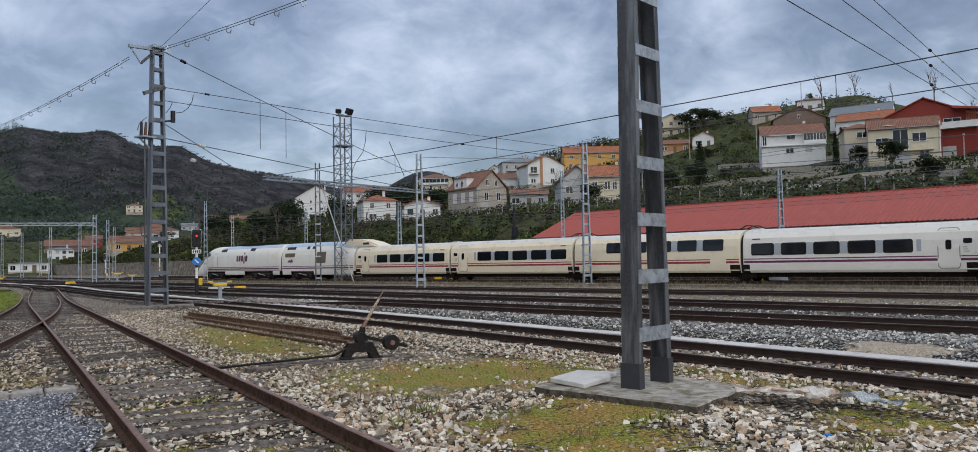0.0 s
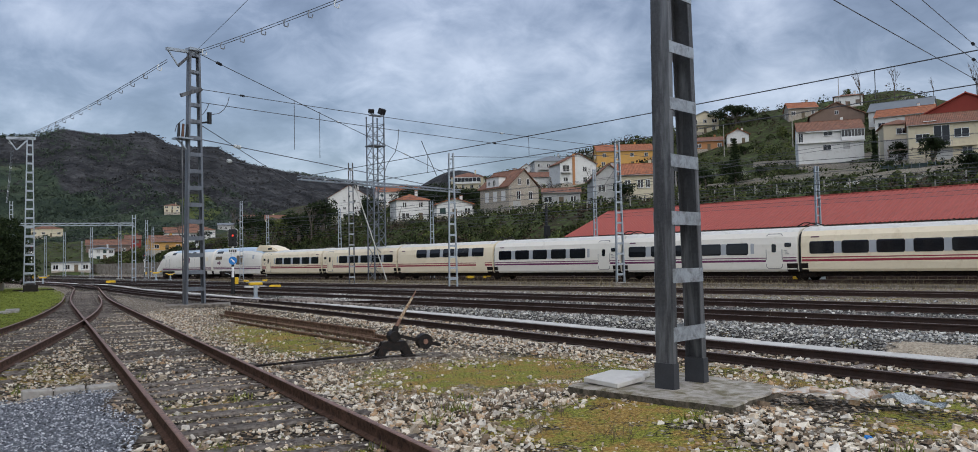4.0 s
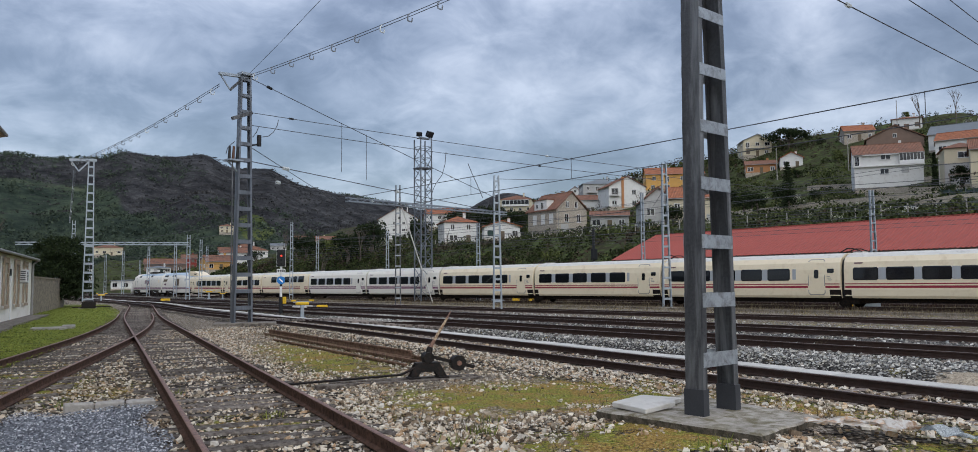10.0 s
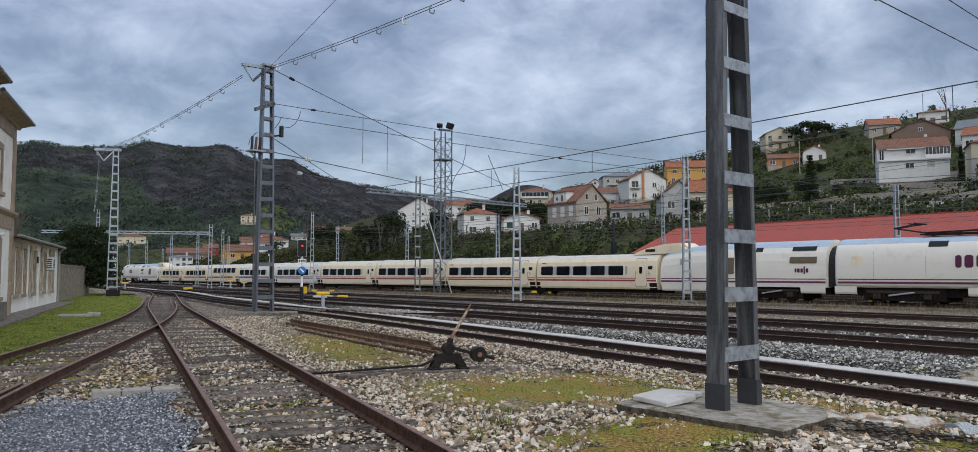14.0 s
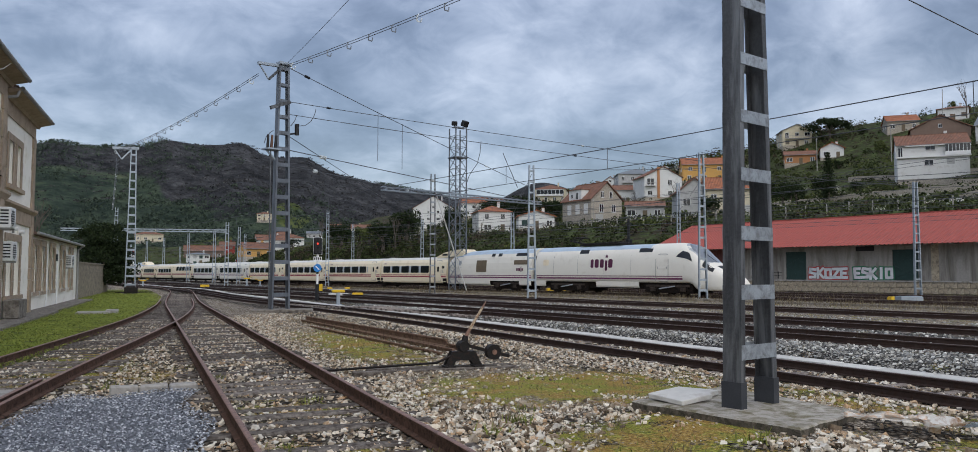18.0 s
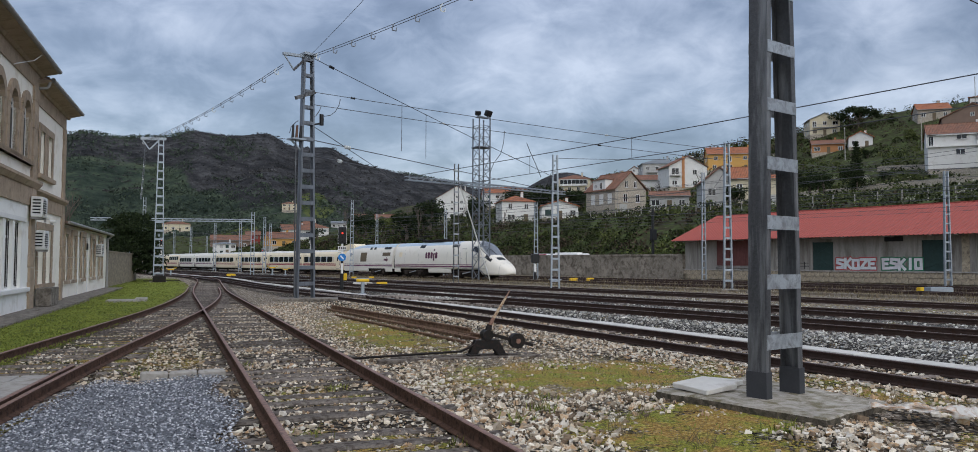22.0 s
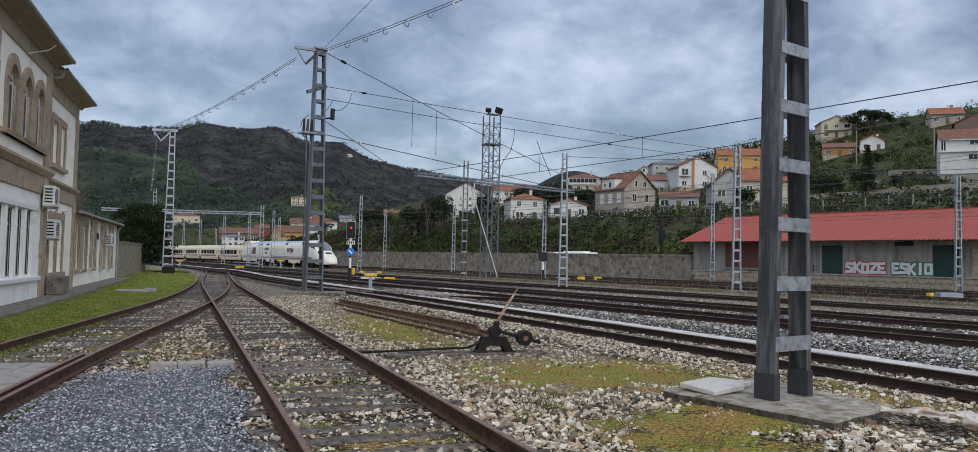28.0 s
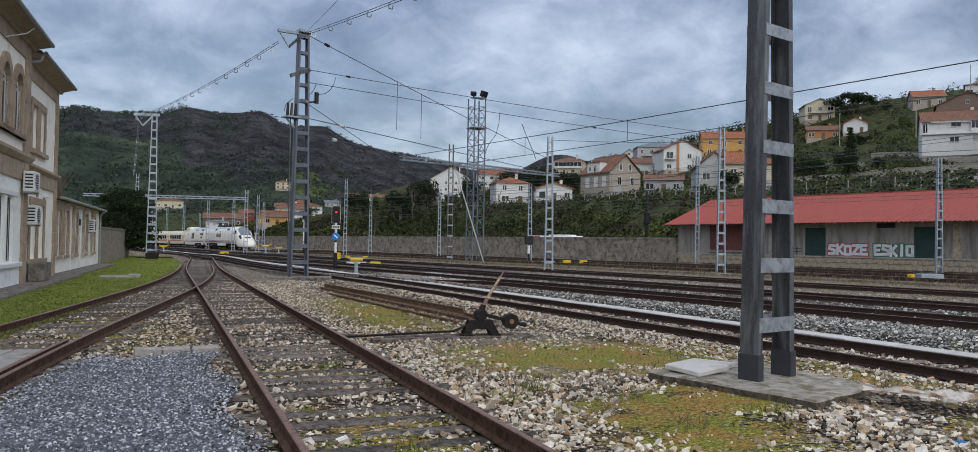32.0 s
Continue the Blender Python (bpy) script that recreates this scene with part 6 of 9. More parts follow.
def house(x, y, w, depth, wall, rise, style, paint, tiles, label, turn=0.0, bays=3, floors=2, porch=None, chimney=True, name="house", z=None, openings=None):
    """A house whose front (local -y) looks to the yard; x, y: the middle of its front. style: side (ridge along the front), front (gable to the front), hip or shed."""
    face = -math.degrees(math.atan2(x, y)) + turn
    z = z if z is not None else hill_z(x, y) if across(x, y)[0] > 1 else 0.0
    ob = empty(name, pose(x, y, z, 0, 0, face), label, "house", "houses on the hill")
    part("wall", boxes((-w / 2, w / 2, 0, depth, -3.0, wall)), paint, ob)
    o = 0.45
    bm = bmesh.new()
    if style == "side":
        prism(bm, [(-o, wall - 0.12), (depth / 2, wall + rise), (depth + o, wall - 0.12), (depth + o, wall + 0.06), (depth / 2, wall + rise + 0.2), (-o, wall + 0.06)], -w / 2 - o * 0.7, w / 2 + o * 0.7, "x")
        for a in (-w / 2, w / 2 - 0.3):
            part("gable", prism(bmesh.new(), [(0, wall), (depth, wall), (depth / 2, wall + rise)], a, a + 0.3, "x"), paint, ob)
    elif style == "front":
        prism(bm, [(-w / 2 - o, wall - 0.15), (0, wall + rise), (w / 2 + o, wall - 0.15), (w / 2 + o, wall + 0.05), (0, wall + rise + 0.22), (-w / 2 - o, wall + 0.05)], -o, depth + o, "y")
        for a in (0, depth - 0.3):
            part("gable", prism(bmesh.new(), [(-w / 2, wall), (w / 2, wall), (0, wall + rise)], a, a + 0.3, "y"), paint, ob)
        if rise > 2.2 and openings is None:
            house_window(ob, pose(0, 0, wall + 0.15), 1.0, 1.1)
    elif style == "hip":
        prism(bm, [(-w / 2 - o, wall), (w / 2 + o, wall), (w / 2 + o, wall + 0.12), (0, wall + rise), (-w / 2 - o, wall + 0.12)], -o, depth + o, "y")
        for v in bm.verts:
            if v.co.z > wall + 0.5:
                v.co.y = depth * (0.42 if v.co.y < depth / 2 else 0.58)
    else:
        prism(bm, [(-o, wall), (depth + o, wall + rise), (depth + o, wall + rise + 0.15), (-o, wall + 0.15)], -w / 2 - o, w / 2 + o, "x")
    part("roof", bm, tiles, ob)
    if style in ("side", "front"):
        part("ridge_cap", boxes((-w / 2 - o * 0.7, w / 2 + o * 0.7, depth / 2 - 0.14, depth / 2 + 0.14, wall + rise + 0.1, wall + rise + 0.27)) if style == "side"
             else boxes((-0.14, 0.14, -o, depth + o, wall + rise + 0.12, wall + rise + 0.29)), tiles, ob)
    if style == "side":
        part("gutter", rod(bmesh.new(), (-w / 2 - 0.3, -o - 0.06, wall - 0.06), (w / 2 + 0.3, -o - 0.06, wall - 0.06), 0.08, 6), EAVE_GREY, ob)
    part("plinth", boxes((-w / 2 - 0.04, w / 2 + 0.04, -0.04, depth + 0.04, -3.0, 0.45)), W_STONE, ob)
    fh = wall / floors
    if openings is not None:
        for u, zz, ow, oh, kind in openings:
            if kind == "door":
                d = part("door", boxes((u - ow / 2, u + ow / 2, -0.06, 0.0, zz, zz + oh), bevel=0.02), GRILLE, ob)
                part("door_handle", boxes((u + ow * 0.3, u + ow * 0.3 + 0.06, -0.1, -0.06, zz + 1.0, zz + 1.1)), EAVE_GREY, d)
            elif kind == "blind":
                part("closed_shutter", boxes((u - ow / 2, u + ow / 2, -0.07, 0.0, zz, zz + oh)), W_GREY, ob, "closed pale roller shutter")
            else:
                house_window(ob, pose(u, 0, zz), ow, oh)
                if kind == "sill":
                    part("sill", boxes((u - ow / 2 - 0.1, u + ow / 2 + 0.1, -0.14, 0.0, zz - 0.1, zz)), W_GREY, ob)
    ww, wh = min(1.3, w / bays * 0.55), min(1.3, fh * 0.52)
    rnd = random.Random(int(x * 7 + y))
    for f in range(floors if openings is None else 0):
        for b in range(bays):
            bx = -w / 2 + w * (b + 0.5) / bays
            if f == 0 and b == bays // 2:
                d = part("door", boxes((bx - 0.5, bx + 0.5, -0.06, 0.0, 0.0, 2.1), bevel=0.02), GRILLE, ob)
                part("door_handle", boxes((bx + 0.32, bx + 0.38, -0.1, -0.06, 1.0, 1.1)), EAVE_GREY, d)
            elif rnd.random() < 0.22:
                part("closed_shutter", boxes((bx - ww / 2, bx + ww / 2, -0.06, 0.0, f * fh + fh * 0.3, f * fh + fh * 0.3 + wh)), rnd.choice((W_GREY, BROWN_SHUTTER, GREEN_DOOR)), ob, "closed window shutter")
            else:
                k = rnd.choice((0.75, 1.0, 1.0, 1.35))
                tall = wh * (1.45 if f and rnd.random() < 0.25 else 1.0)
                house_window(ob, pose(bx + rnd.uniform(-0.25, 0.25), 0, f * fh + fh * 0.3 - (tall - wh)), round(ww * k, 1), round(tall, 1))
        for sgn in (-1, 1):
            for dy in (0.3, 0.7):
                house_window(ob, pose(sgn * w / 2, depth * dy, f * fh + fh * 0.3, 0, 0, 90 * sgn), 1.0, wh)
    if porch == "balcony":
        balcony(ob, 0, fh * (floors - 1), w * 0.8)
    if porch == "gallery":
        g = part("glazed_gallery", boxes((-w * 0.42, w * 0.42, -1.0, 0, fh * (floors - 1) - 0.1, fh * (floors - 1) + 0.15), (-w * 0.42, w * 0.42, -1.0, 0, wall - 0.3, wall - 0.15),
                                         *[(-w * 0.42 + w * 0.84 * i / 7 - 0.05, -w * 0.42 + w * 0.84 * i / 7 + 0.05, -1.0, -0.92, fh * (floors - 1), wall - 0.2) for i in range(8)]), FRAME_WHITE, ob, "white glazed gallery")
        part("pane", boxes((-w * 0.41, w * 0.41, -0.96, -0.94, fh * (floors - 1) + 0.7, wall - 0.35)), GLASS_DARK, g)
        part("gallery_panel", boxes((-w * 0.41, w * 0.41, -0.97, -0.93, fh * (floors - 1), fh * (floors - 1) + 0.7)), W_WHITE, g)
    if chimney:
        c = part("chimney", boxes((w * 0.2, w * 0.2 + 0.6, depth * 0.5, depth * 0.5 + 0.6, wall + rise * 0.4, wall + rise + 0.9)), paint, ob)
        part("chimney_cap", boxes((w * 0.2 - 0.08, w * 0.2 + 0.68, depth * 0.5 - 0.08, depth * 0.5 + 0.68, wall + rise + 0.9, wall + rise + 1.0)), tiles, c)
    return ob


def build_town():
    house(129.3, 369.5, 19.9, 12, 10.2, 6.0, "front", W_WHITE, R_BROWN, "large white three-storey house with a wide gable", 0, 4, 3)
    house(152.6, 362.1, 21.6, 12, 6.8, 3.4, "side", W_WHITE, R_ORANGE, "long white house with orange tiled roof", 8, 5)
    house(74.4, 169.3, 7.6, 8, 5.0, 1.7, "hip", W_WHITE, R_ORANGE, "small white house with orange hipped roof", 12, 2)
    house(124.9, 250.5, 17.6, 11, 4.6, 3.5, "hip", W_BROWN, R_ORANGE, "orange-brown house with orange tiled roof", 4, 4, 1)
    house(79.7, 158.2, 8.0, 7, 3.1, 1.2, "front", W_WHITE, R_ORANGE, "low white house with shallow gable", 6, 3, 1)
    h = house(97.9, 158.2, 9.0, 11.2, 5.1, 4.1, "front", W_STONE, R_BROWN, "big granite house with a steep tiled gable and a white dormer", 39, 3, openings=(
        (-1.6, 2.2, 1.1, 1.9, "sill"), (2.0, 2.2, 1.1, 1.9, "sill"), (-1.3, 5.6, 0.9, 1.5, "sill"), (1.3, 5.6, 0.9, 1.5, "sill"), (-2.2, 0.0, 2.2, 1.7, "blind")))
    dormer = part("dormer", boxes((-4.75, -2.6, 3.4, 8.2, 4.9, 7.6)), W_WHITE, h, "white dormer on the roof")
    house_window(dormer, pose(-4.76, 5.0, 5.4, 0, 0, -90), 1.0, 1.6)
    house_window(dormer, pose(-4.76, 7.0, 5.7, 0, 0, -90), 0.9, 1.0)
    part("dormer_roof", boxes((-5.0, -2.4, 3.2, 8.4, 7.6, 7.75)), R_BROWN, dormer)
    for dy in (2.0, 5.2, 8.4):
        part("window_surround", boxes((-4.56, -4.5, dy - 0.75, dy + 0.75, 1.9, 4.2)), W_WHITE, h)
    house(159.0, 302.8, 13.8, 11, 8.3, 2.4, "hip", W_CREAM, R_BROWN, "cream house with a white glazed gallery", -6, 4, 3, "gallery")
    house(171.0, 254.3, 14.4, 11, 6.6, 2.6, "hip", W_GREY, R_GREY, "pale grey house with dark hipped roof", 10, 4, 2, "balcony")
    h = house(148.8, 207.0, 12.4, 10, 6.8, 3.2, "front", W_WHITE, R_BROWN, "white gabled house with a brick-red chimney breast", 22, 3, 2, openings=(
        (2.2, 4.3, 1.4, 1.6, "sill"), (2.2, 0.9, 1.4, 1.6, "sill"), (4.6, 0.9, 1.2, 1.6, "sill"), (-4.2, 4.2, 2.4, 2.1, ""), (-4.4, 1.0, 1.6, 1.4, "sill")))
    part("chimney_breast", boxes((-2.0, -1.2, -0.25, 0.0, 0.0, 9.9)), W_ORANGE, h, "brick-red chimney breast")
    balcony(h, -4.3, 3.9, 3.4)
    house(146.3, 223.3, 10.4, 9, 4.5, 1.9, "side", W_WHITE, R_BROWN, "white house with brown tiled roof", 5, 3, 1)
    house(99.0, 144.4, 8.2, 6, 3.0, 1.1, "side", W_GREY, R_BROWN, "low grey outbuilding with tiled roof", 0, 3, 1, None, False)
    house(95.7, 123.1, 6.0, 9, 5.0, 2.6, "front", W_GREY, R_BROWN, "grey gabled end house", 10, 2, 2, openings=((-1.5, 2.3, 1.5, 1.4, "sill"), (1.3, 2.3, 1.4, 1.6, "sill"), (1.6, 0.3, 1.0, 1.8, "door"), (-1.6, 0.4, 1.0, 1.2, "blind")))
    house(99.5, 117.8, 8.6, 9, 4.9, 2.5, "side", W_CREAM, R_ORANGE, "cream house with orange tiled roof", 6, 3, 2, openings=((-2.8, 2.4, 1.1, 1.6, "sill"), (-0.4, 2.4, 1.1, 1.6, "sill"), (1.0, 2.4, 0.9, 1.6, "sill"), (3.2, 0.6, 1.2, 1.3, "blind")))
    house(173.5, 213.9, 19.4, 10, 5.8, 2.7, "side", W_YELLOW, R_ORANGE, "ochre yellow house with tiled roof", 8, 4)
    house(174.6, 279.4, 6.5, 7, 4.2, 2.4, "front", W_WHITE, R_BROWN, "small white gabled house", 0, 2)
    house(206.1, 208.9, 9.7, 9, 5.6, 2.1, "front", W_CREAM, R_GREY, "pale gabled house with balcony", 14, 3, 2, "balcony")
    house(187.5, 188.6, 9.5, 8, 3.0, 1.6, "side", W_ORANGE, R_BROWN, "low orange house with tiled roof", 4, 3, 1)
    house(191.5, 180.0, 6.6, 8, 3.2, 1.7, "front", W_WHITE, R_ORANGE, "low white gable beside an orange house", 4, 2, 1)
    h = house(159.3, 121.7, 14.1, 10, 8.0, 2.8, "side", W_WHITE, R_BROWN, "tall white house with brown tiled roof and a glazed corner", 6, 4, 3, openings=(
        (-0.5, 6.75, 2.0, 1.3, "sill"), (-0.8, 3.4, 1.8, 1.3, "sill"), (3.4, 3.5, 1.5, 1.3, "blind"), (-6.4, 5.5, 1.0, 2.2, "")))
    g = part("upper_storey", boxes((-7.4, 7.3, -0.55, 0.0, 5.15, 5.4), (-7.4, -7.2, -0.55, 0.0, 5.4, 7.9), (-5.4, 2.2, -0.55, 0.0, 7.7, 7.95)), W_WHITE, h, "projecting white upper storey")
    gl = part("glazed_corner", boxes((2.3, 7.2, -0.6, -0.02, 5.4, 6.3), *[(2.3 + 0.7 * k - 0.04, 2.3 + 0.7 * k + 0.04, -0.6, -0.52, 6.3, 7.8) for k in range(8)]), FRAME_WHITE, h, "white glazed gallery at the corner")
    part("pane", boxes((2.35, 7.15, -0.56, -0.54, 6.3, 7.8)), GLASS_DARK, gl)
    house(201.0, 151.1, 14.6, 10, 4.1, 3.6, "front", W_BROWN, R_BROWN, "dark brown gabled house", 4, 4, 1, None, True)
    h = house(158.6, 90.0, 18.5, 12, 8.4, 4.3, "front", W_RED, R_RED, "large house with a deep red gable and a white balcony", -3, 4, 3, None, False, openings=(
        (4.9, 6.7, 3.0, 1.5, ""), (4.2, 0.3, 2.4, 2.3, "blind")))
    terrace = part("balcony", boxes((2.6, 9.6, -1.6, 0, 6.0, 6.2), (2.6, 9.6, -1.6, -1.45, 6.2, 7.3)), W_WHITE, h, "white parapet balcony")
    for u in (2.9, 9.2):
        part("pillar", boxes((u - 0.18, u + 0.18, -1.5, -1.15, 0, 6.0)), W_RED, terrace)
    part("side_roof", prism(bmesh.new(), [(5.0, 9.9), (11.2, 9.1), (11.2, 9.4), (5.0, 10.4)], -2.0, 3.0, "y"), R_RED, h)
    lat = part("lattice_screen", boxes(*[(7.3 + 0.3 * k, 7.38 + 0.3 * k, -1.4, -1.3, 7.3, 9.3) for k in range(8)], *[(7.3, 9.5, -1.42, -1.32, 7.5 + 0.4 * k, 7.56 + 0.4 * k) for k in range(5)]), R_ORANGE, h, "brown lattice screen")
    h = house(146.9, 87.4, 12.3, 8, 6.8, 2.3, "side", W_CREAM, R_BROWN, "cream two-storey house with French windows", 4, 3, 2, None, False, z=18.8, openings=(
        (-0.6, 2.6, 2.7, 3.9, ""), (-3.8, 3.6, 2.3, 1.5, "sill"), (2.6, 4.0, 2.5, 1.7, "sill"), (-0.3, 0.0, 2.7, 2.2, "blind"), (3.4, 0.5, 1.7, 1.7, "sill")))
    b = part("balcony", boxes((-4.8, 4.9, -0.9, 0, 2.25, 2.45)), W_CREAM, h)
    part("balcony_rail", boxes((-2.2, 1.0, -0.9, -0.85, 3.3, 3.36)), EAVE_GREY, b)
    for k in range(11):
        part("baluster", boxes((-2.2 + 0.32 * k, -2.16 + 0.32 * k, -0.89, -0.86, 2.45, 3.3)), EAVE_GREY, b)
    part("skylight", bar(bmesh.new(), (-3.6, 0.9, 7.45), (-1.4, 0.9, 7.45), 1.4, 0.12), FRAME_WHITE, h, "white sheet patch on the roof")
    part("pipe", rod(bmesh.new(), (6.0, -0.1, 0), (6.0, -0.1, 7.6), 0.12, 8), W_WHITE, h)
    per = empty("pergola", pose(*h.matrix_basis.translation) @ pose(-7.0, 3.0, -0.4, 0, 0, -55), "brown timber pergola roof beside a cream house", "pergola")
    for k in range(7):
        part("rafter", boxes((-3.4 + k, -3.2 + k, -1.8, 1.8, 2.2, 2.38)), BROWN_SHUTTER, per)
    for u in (-3.3, 2.7):
        part("post", boxes((u, u + 0.15, -1.7, -1.55, -0.5, 2.2)), BROWN_SHUTTER, per)
    part("beam", boxes((-3.5, 3.0, -1.75, -1.55, 2.05, 2.2)), BROWN_SHUTTER, per)
    h = house(159.8, 104.6, 6.8, 9, 7.8, 1.6, "hip", W_CREAM, R_BROWN, "narrow beige house with brown roof over a bare grey storey", 8, 2, 3, None, False, openings=(
        (0.2, 5.7, 2.3, 1.3, "sill"), (2.7, 5.0, 1.0, 2.0, ""), (1.2, 2.2, 1.7, 1.4, "blind")))
    part("grey_storey", boxes((-3.44, 3.44, -0.05, 0.0, 0.0, 4.6)), W_GREY, h, "bare grey lower storey")
    part("landing", boxes((2.0, 3.9, -1.2, 0, 4.7, 4.9)), CONCRETE, h)
    house(202.0, 132.3, 15.6, 10, 4.6, 2.9, "side", W_WHITE, R_GREY, "white house with blue-grey metal roof", -8, 4, 1)
    house(196.1, 127.5, 13.7, 9, 3.8, 2.5, "side", W_WHITE, R_ORANGE, "white house with orange tiled roof", -8, 4, 1)
    house(221.9, 162.4, 8.2, 8, 3.8, 1.2, "hip", W_WHITE, R_BROWN, "small white house on the hilltop", 0, 3, 1)
    house(179.0, 89.2, 9.0, 9, 5.0, 1.8, "hip", W_CREAM, R_ORANGE, "cream house with orange roof", 0, 3, 2)
    house(214.1, 173.3, 9.0, 8, 3.2, 2.3, "side", W_STONE, R_ORANGE, "stone house with orange tiled roof", 12, 3, 1)
    # farther off, below the mountain
    house(69.1, 445.1, 22.6, 12, 6.4, 4.1, "hip", W_WHITE, R_BROWN, "pale house with brown hipped roof", 10, 5, 2)
    house(33.0, 262.0, 9.2, 8, 3.0, 1.9, "side", W_YELLOW, R_BROWN, "small yellow house with tiled roof", 14, 3, 1)
    house(104.6, 433.5, 22.7, 12, 4.5, 2.6, "side", W_CREAM, R_BROWN, "long low house with brown tiles", 8, 5, 1)
    house(17.4, 307.0, 8.0, 8, 4.2, 0.8, "hip", W_WHITE, R_GREY, "white flat-roofed house beside the line", 0, 4, 2)
    house(21.0, 330.0, 15.0, 9, 3.5, 2.0, "side", W_BROWN, R_BROWN, "low shed with brown tiled roof", 0, 4, 1)
    house(-32.0, 300.0, 16.0, 9, 4.6, 0.8, "side", W_WHITE, R_GREY, "low white flat building", 0, 5, 1, None, False)
    house(47.0, 330.0, 12.0, 9, 5.5, 2.2, "side", W_WHITE, R_BROWN, "white house with brown tiled roof", 10, 3, 2)
    house(34.0, 380.0, 6.5, 7, 5.0, 1.6, "side", W_RED, R_BROWN, "small red house with brown tiles", 0, 2, 2)
    house(1.5, 519.0, 16.0, 9, 4.6, 2.2, "hip", W_CREAM, R_BROWN, "cream house with brown hipped roof below the mountain", 0, 4, 1, z=20)
    house(70.4, 534.0, 9.3, 8, 4.4, 1.5, "hip", W_CREAM, R_BROWN, "pale yellow house alone on the mountain slope", 0, 3, 2, z=35.6)
    house(6.5, 247.0, 9.6, 5, 2.6, 0.4, "hip", W_WHITE, R_GREY, "low white building at the foot of the field", 0, 4, 1, None, False, z=0.7)
    house(94.0, 487.0, 9.3, 8, 6.5, 1.4, "side", W_GREY, R_GREY, "grey house on the lower mountain slope", 0, 3, 2, z=19)
    house(115.1, 532.0, 9.0, 8, 5.0, 1.6, "side", W_WHITE, R_BROWN, "white house on the lower mountain slope", 0, 3, 2, z=25)


build_town()


# ---------------------------------------------------------------- plants
LEAF_DARK = leafy("dark_evergreen_leaves", (0.01, 0.017, 0.009), (0.038, 0.054, 0.022))
LEAF_IVY = leafy("bramble_and_ivy_leaves", (0.006, 0.01, 0.006), (0.062, 0.078, 0.027), 0.14)
LEAF_DRY = leafy("withered_brambles", (0.02, 0.016, 0.012), (0.1, 0.076, 0.054), 0.3)
LEAF_MID = leafy("spring_leaves", (0.04, 0.055, 0.018), (0.13, 0.15, 0.05))
# leaf colours greyed like the slope below, to hold its haze
LEAF_HEATH = leafy("hazed_heath_and_gorse", (0.016, 0.017, 0.017), (0.088, 0.086, 0.086), 0.05)
LEAF_WOODS = leafy("distant_woods", (0.02, 0.031, 0.026), (0.082, 0.108, 0.074), 0.03)
BLOSSOM = leafy("pale_blossom", (0.2, 0.2, 0.16), (0.6, 0.58, 0.52))
BARK = material("grey_brown_bark", (0.11, 0.09, 0.075), 0.95, 0, 0.3, 3, None, 0, 0.6, 30)
STRAW = leafy("dry_stalks", (0.07, 0.055, 0.035), (0.24, 0.195, 0.125))
BLADE = leafy("grass_blades", (0.07, 0.09, 0.022), (0.27, 0.3, 0.07), 0.8)


class Soup:
    """Loose triangles and quads gathered into one mesh."""

    def __init__(self):
        self.v, self.f = [], []

    def leaf(self, c, size, rnd, up=0.3):
        a = Vector((rnd.gauss(0, 1), rnd.gauss(0, 1), rnd.gauss(0, 1) + up)).normalized()
        b = a.orthogonal().normalized()
        if rnd.random() < 0.5:
            b = a.cross(b)
        c = Vector(c)
        d = a.cross(b)
        s = size * rnd.uniform(0.6, 1.3)
        i = len(self.v)
        self.v += [c - b * s, c + d * s * 0.55 + a * s * 0.15, c + b * s, c - d * s * 0.55]
        self.f.append((i, i + 1, i + 2, i + 3))

    def clump(self, c, rx, rz, n, size, rnd):
        for _ in range(n):
            d = Vector((rnd.gauss(0, 1), rnd.gauss(0, 1), rnd.gauss(0, 1))).normalized() * rnd.uniform(0.5, 1.0) ** 0.6
            self.leaf((c[0] + d.x * rx, c[1] + d.y * rx, c[2] + d.z * rz), size, rnd)

    def blade(self, c, h, w, rnd, lean=0.4):
        a = rnd.uniform(0, 2 * math.pi)
        s = Vector((math.cos(a), math.sin(a), 0)) * w
        t = Vector((rnd.uniform(-lean, lean), rnd.uniform(-lean, lean), 1)) * h
        c = Vector(c)
        i = len(self.v)
        self.v += [c - s, c + s, c + t]
        self.f.append((i, i + 1, i + 2))

    def mesh(self, name, mat):
        me = bpy.data.meshes.new(name)
        me.from_pydata(self.v, [], self.f)
        me.materials.append(mat)
        return me


def limb(bm, p, d, length, r, rnd, depth, tips):
    q = p + d * length
    rod(bm, p, q, r, 6 if r > 0.05 else 4, r * 0.62)
    if depth == 0:
        tips.append(q)
        return
    tips.append(q)
    for _ in range(3 if depth > 1 else 2):
        e = (d + Vector((rnd.uniform(-1, 1), rnd.uniform(-1, 1), rnd.uniform(-0.2, 0.7))) * 0.75).normalized()
        limb(bm, p.lerp(q, rnd.uniform(0.55, 1.0)), e, length * rnd.uniform(0.55, 0.8), r * 0.55, rnd, depth - 1, tips)


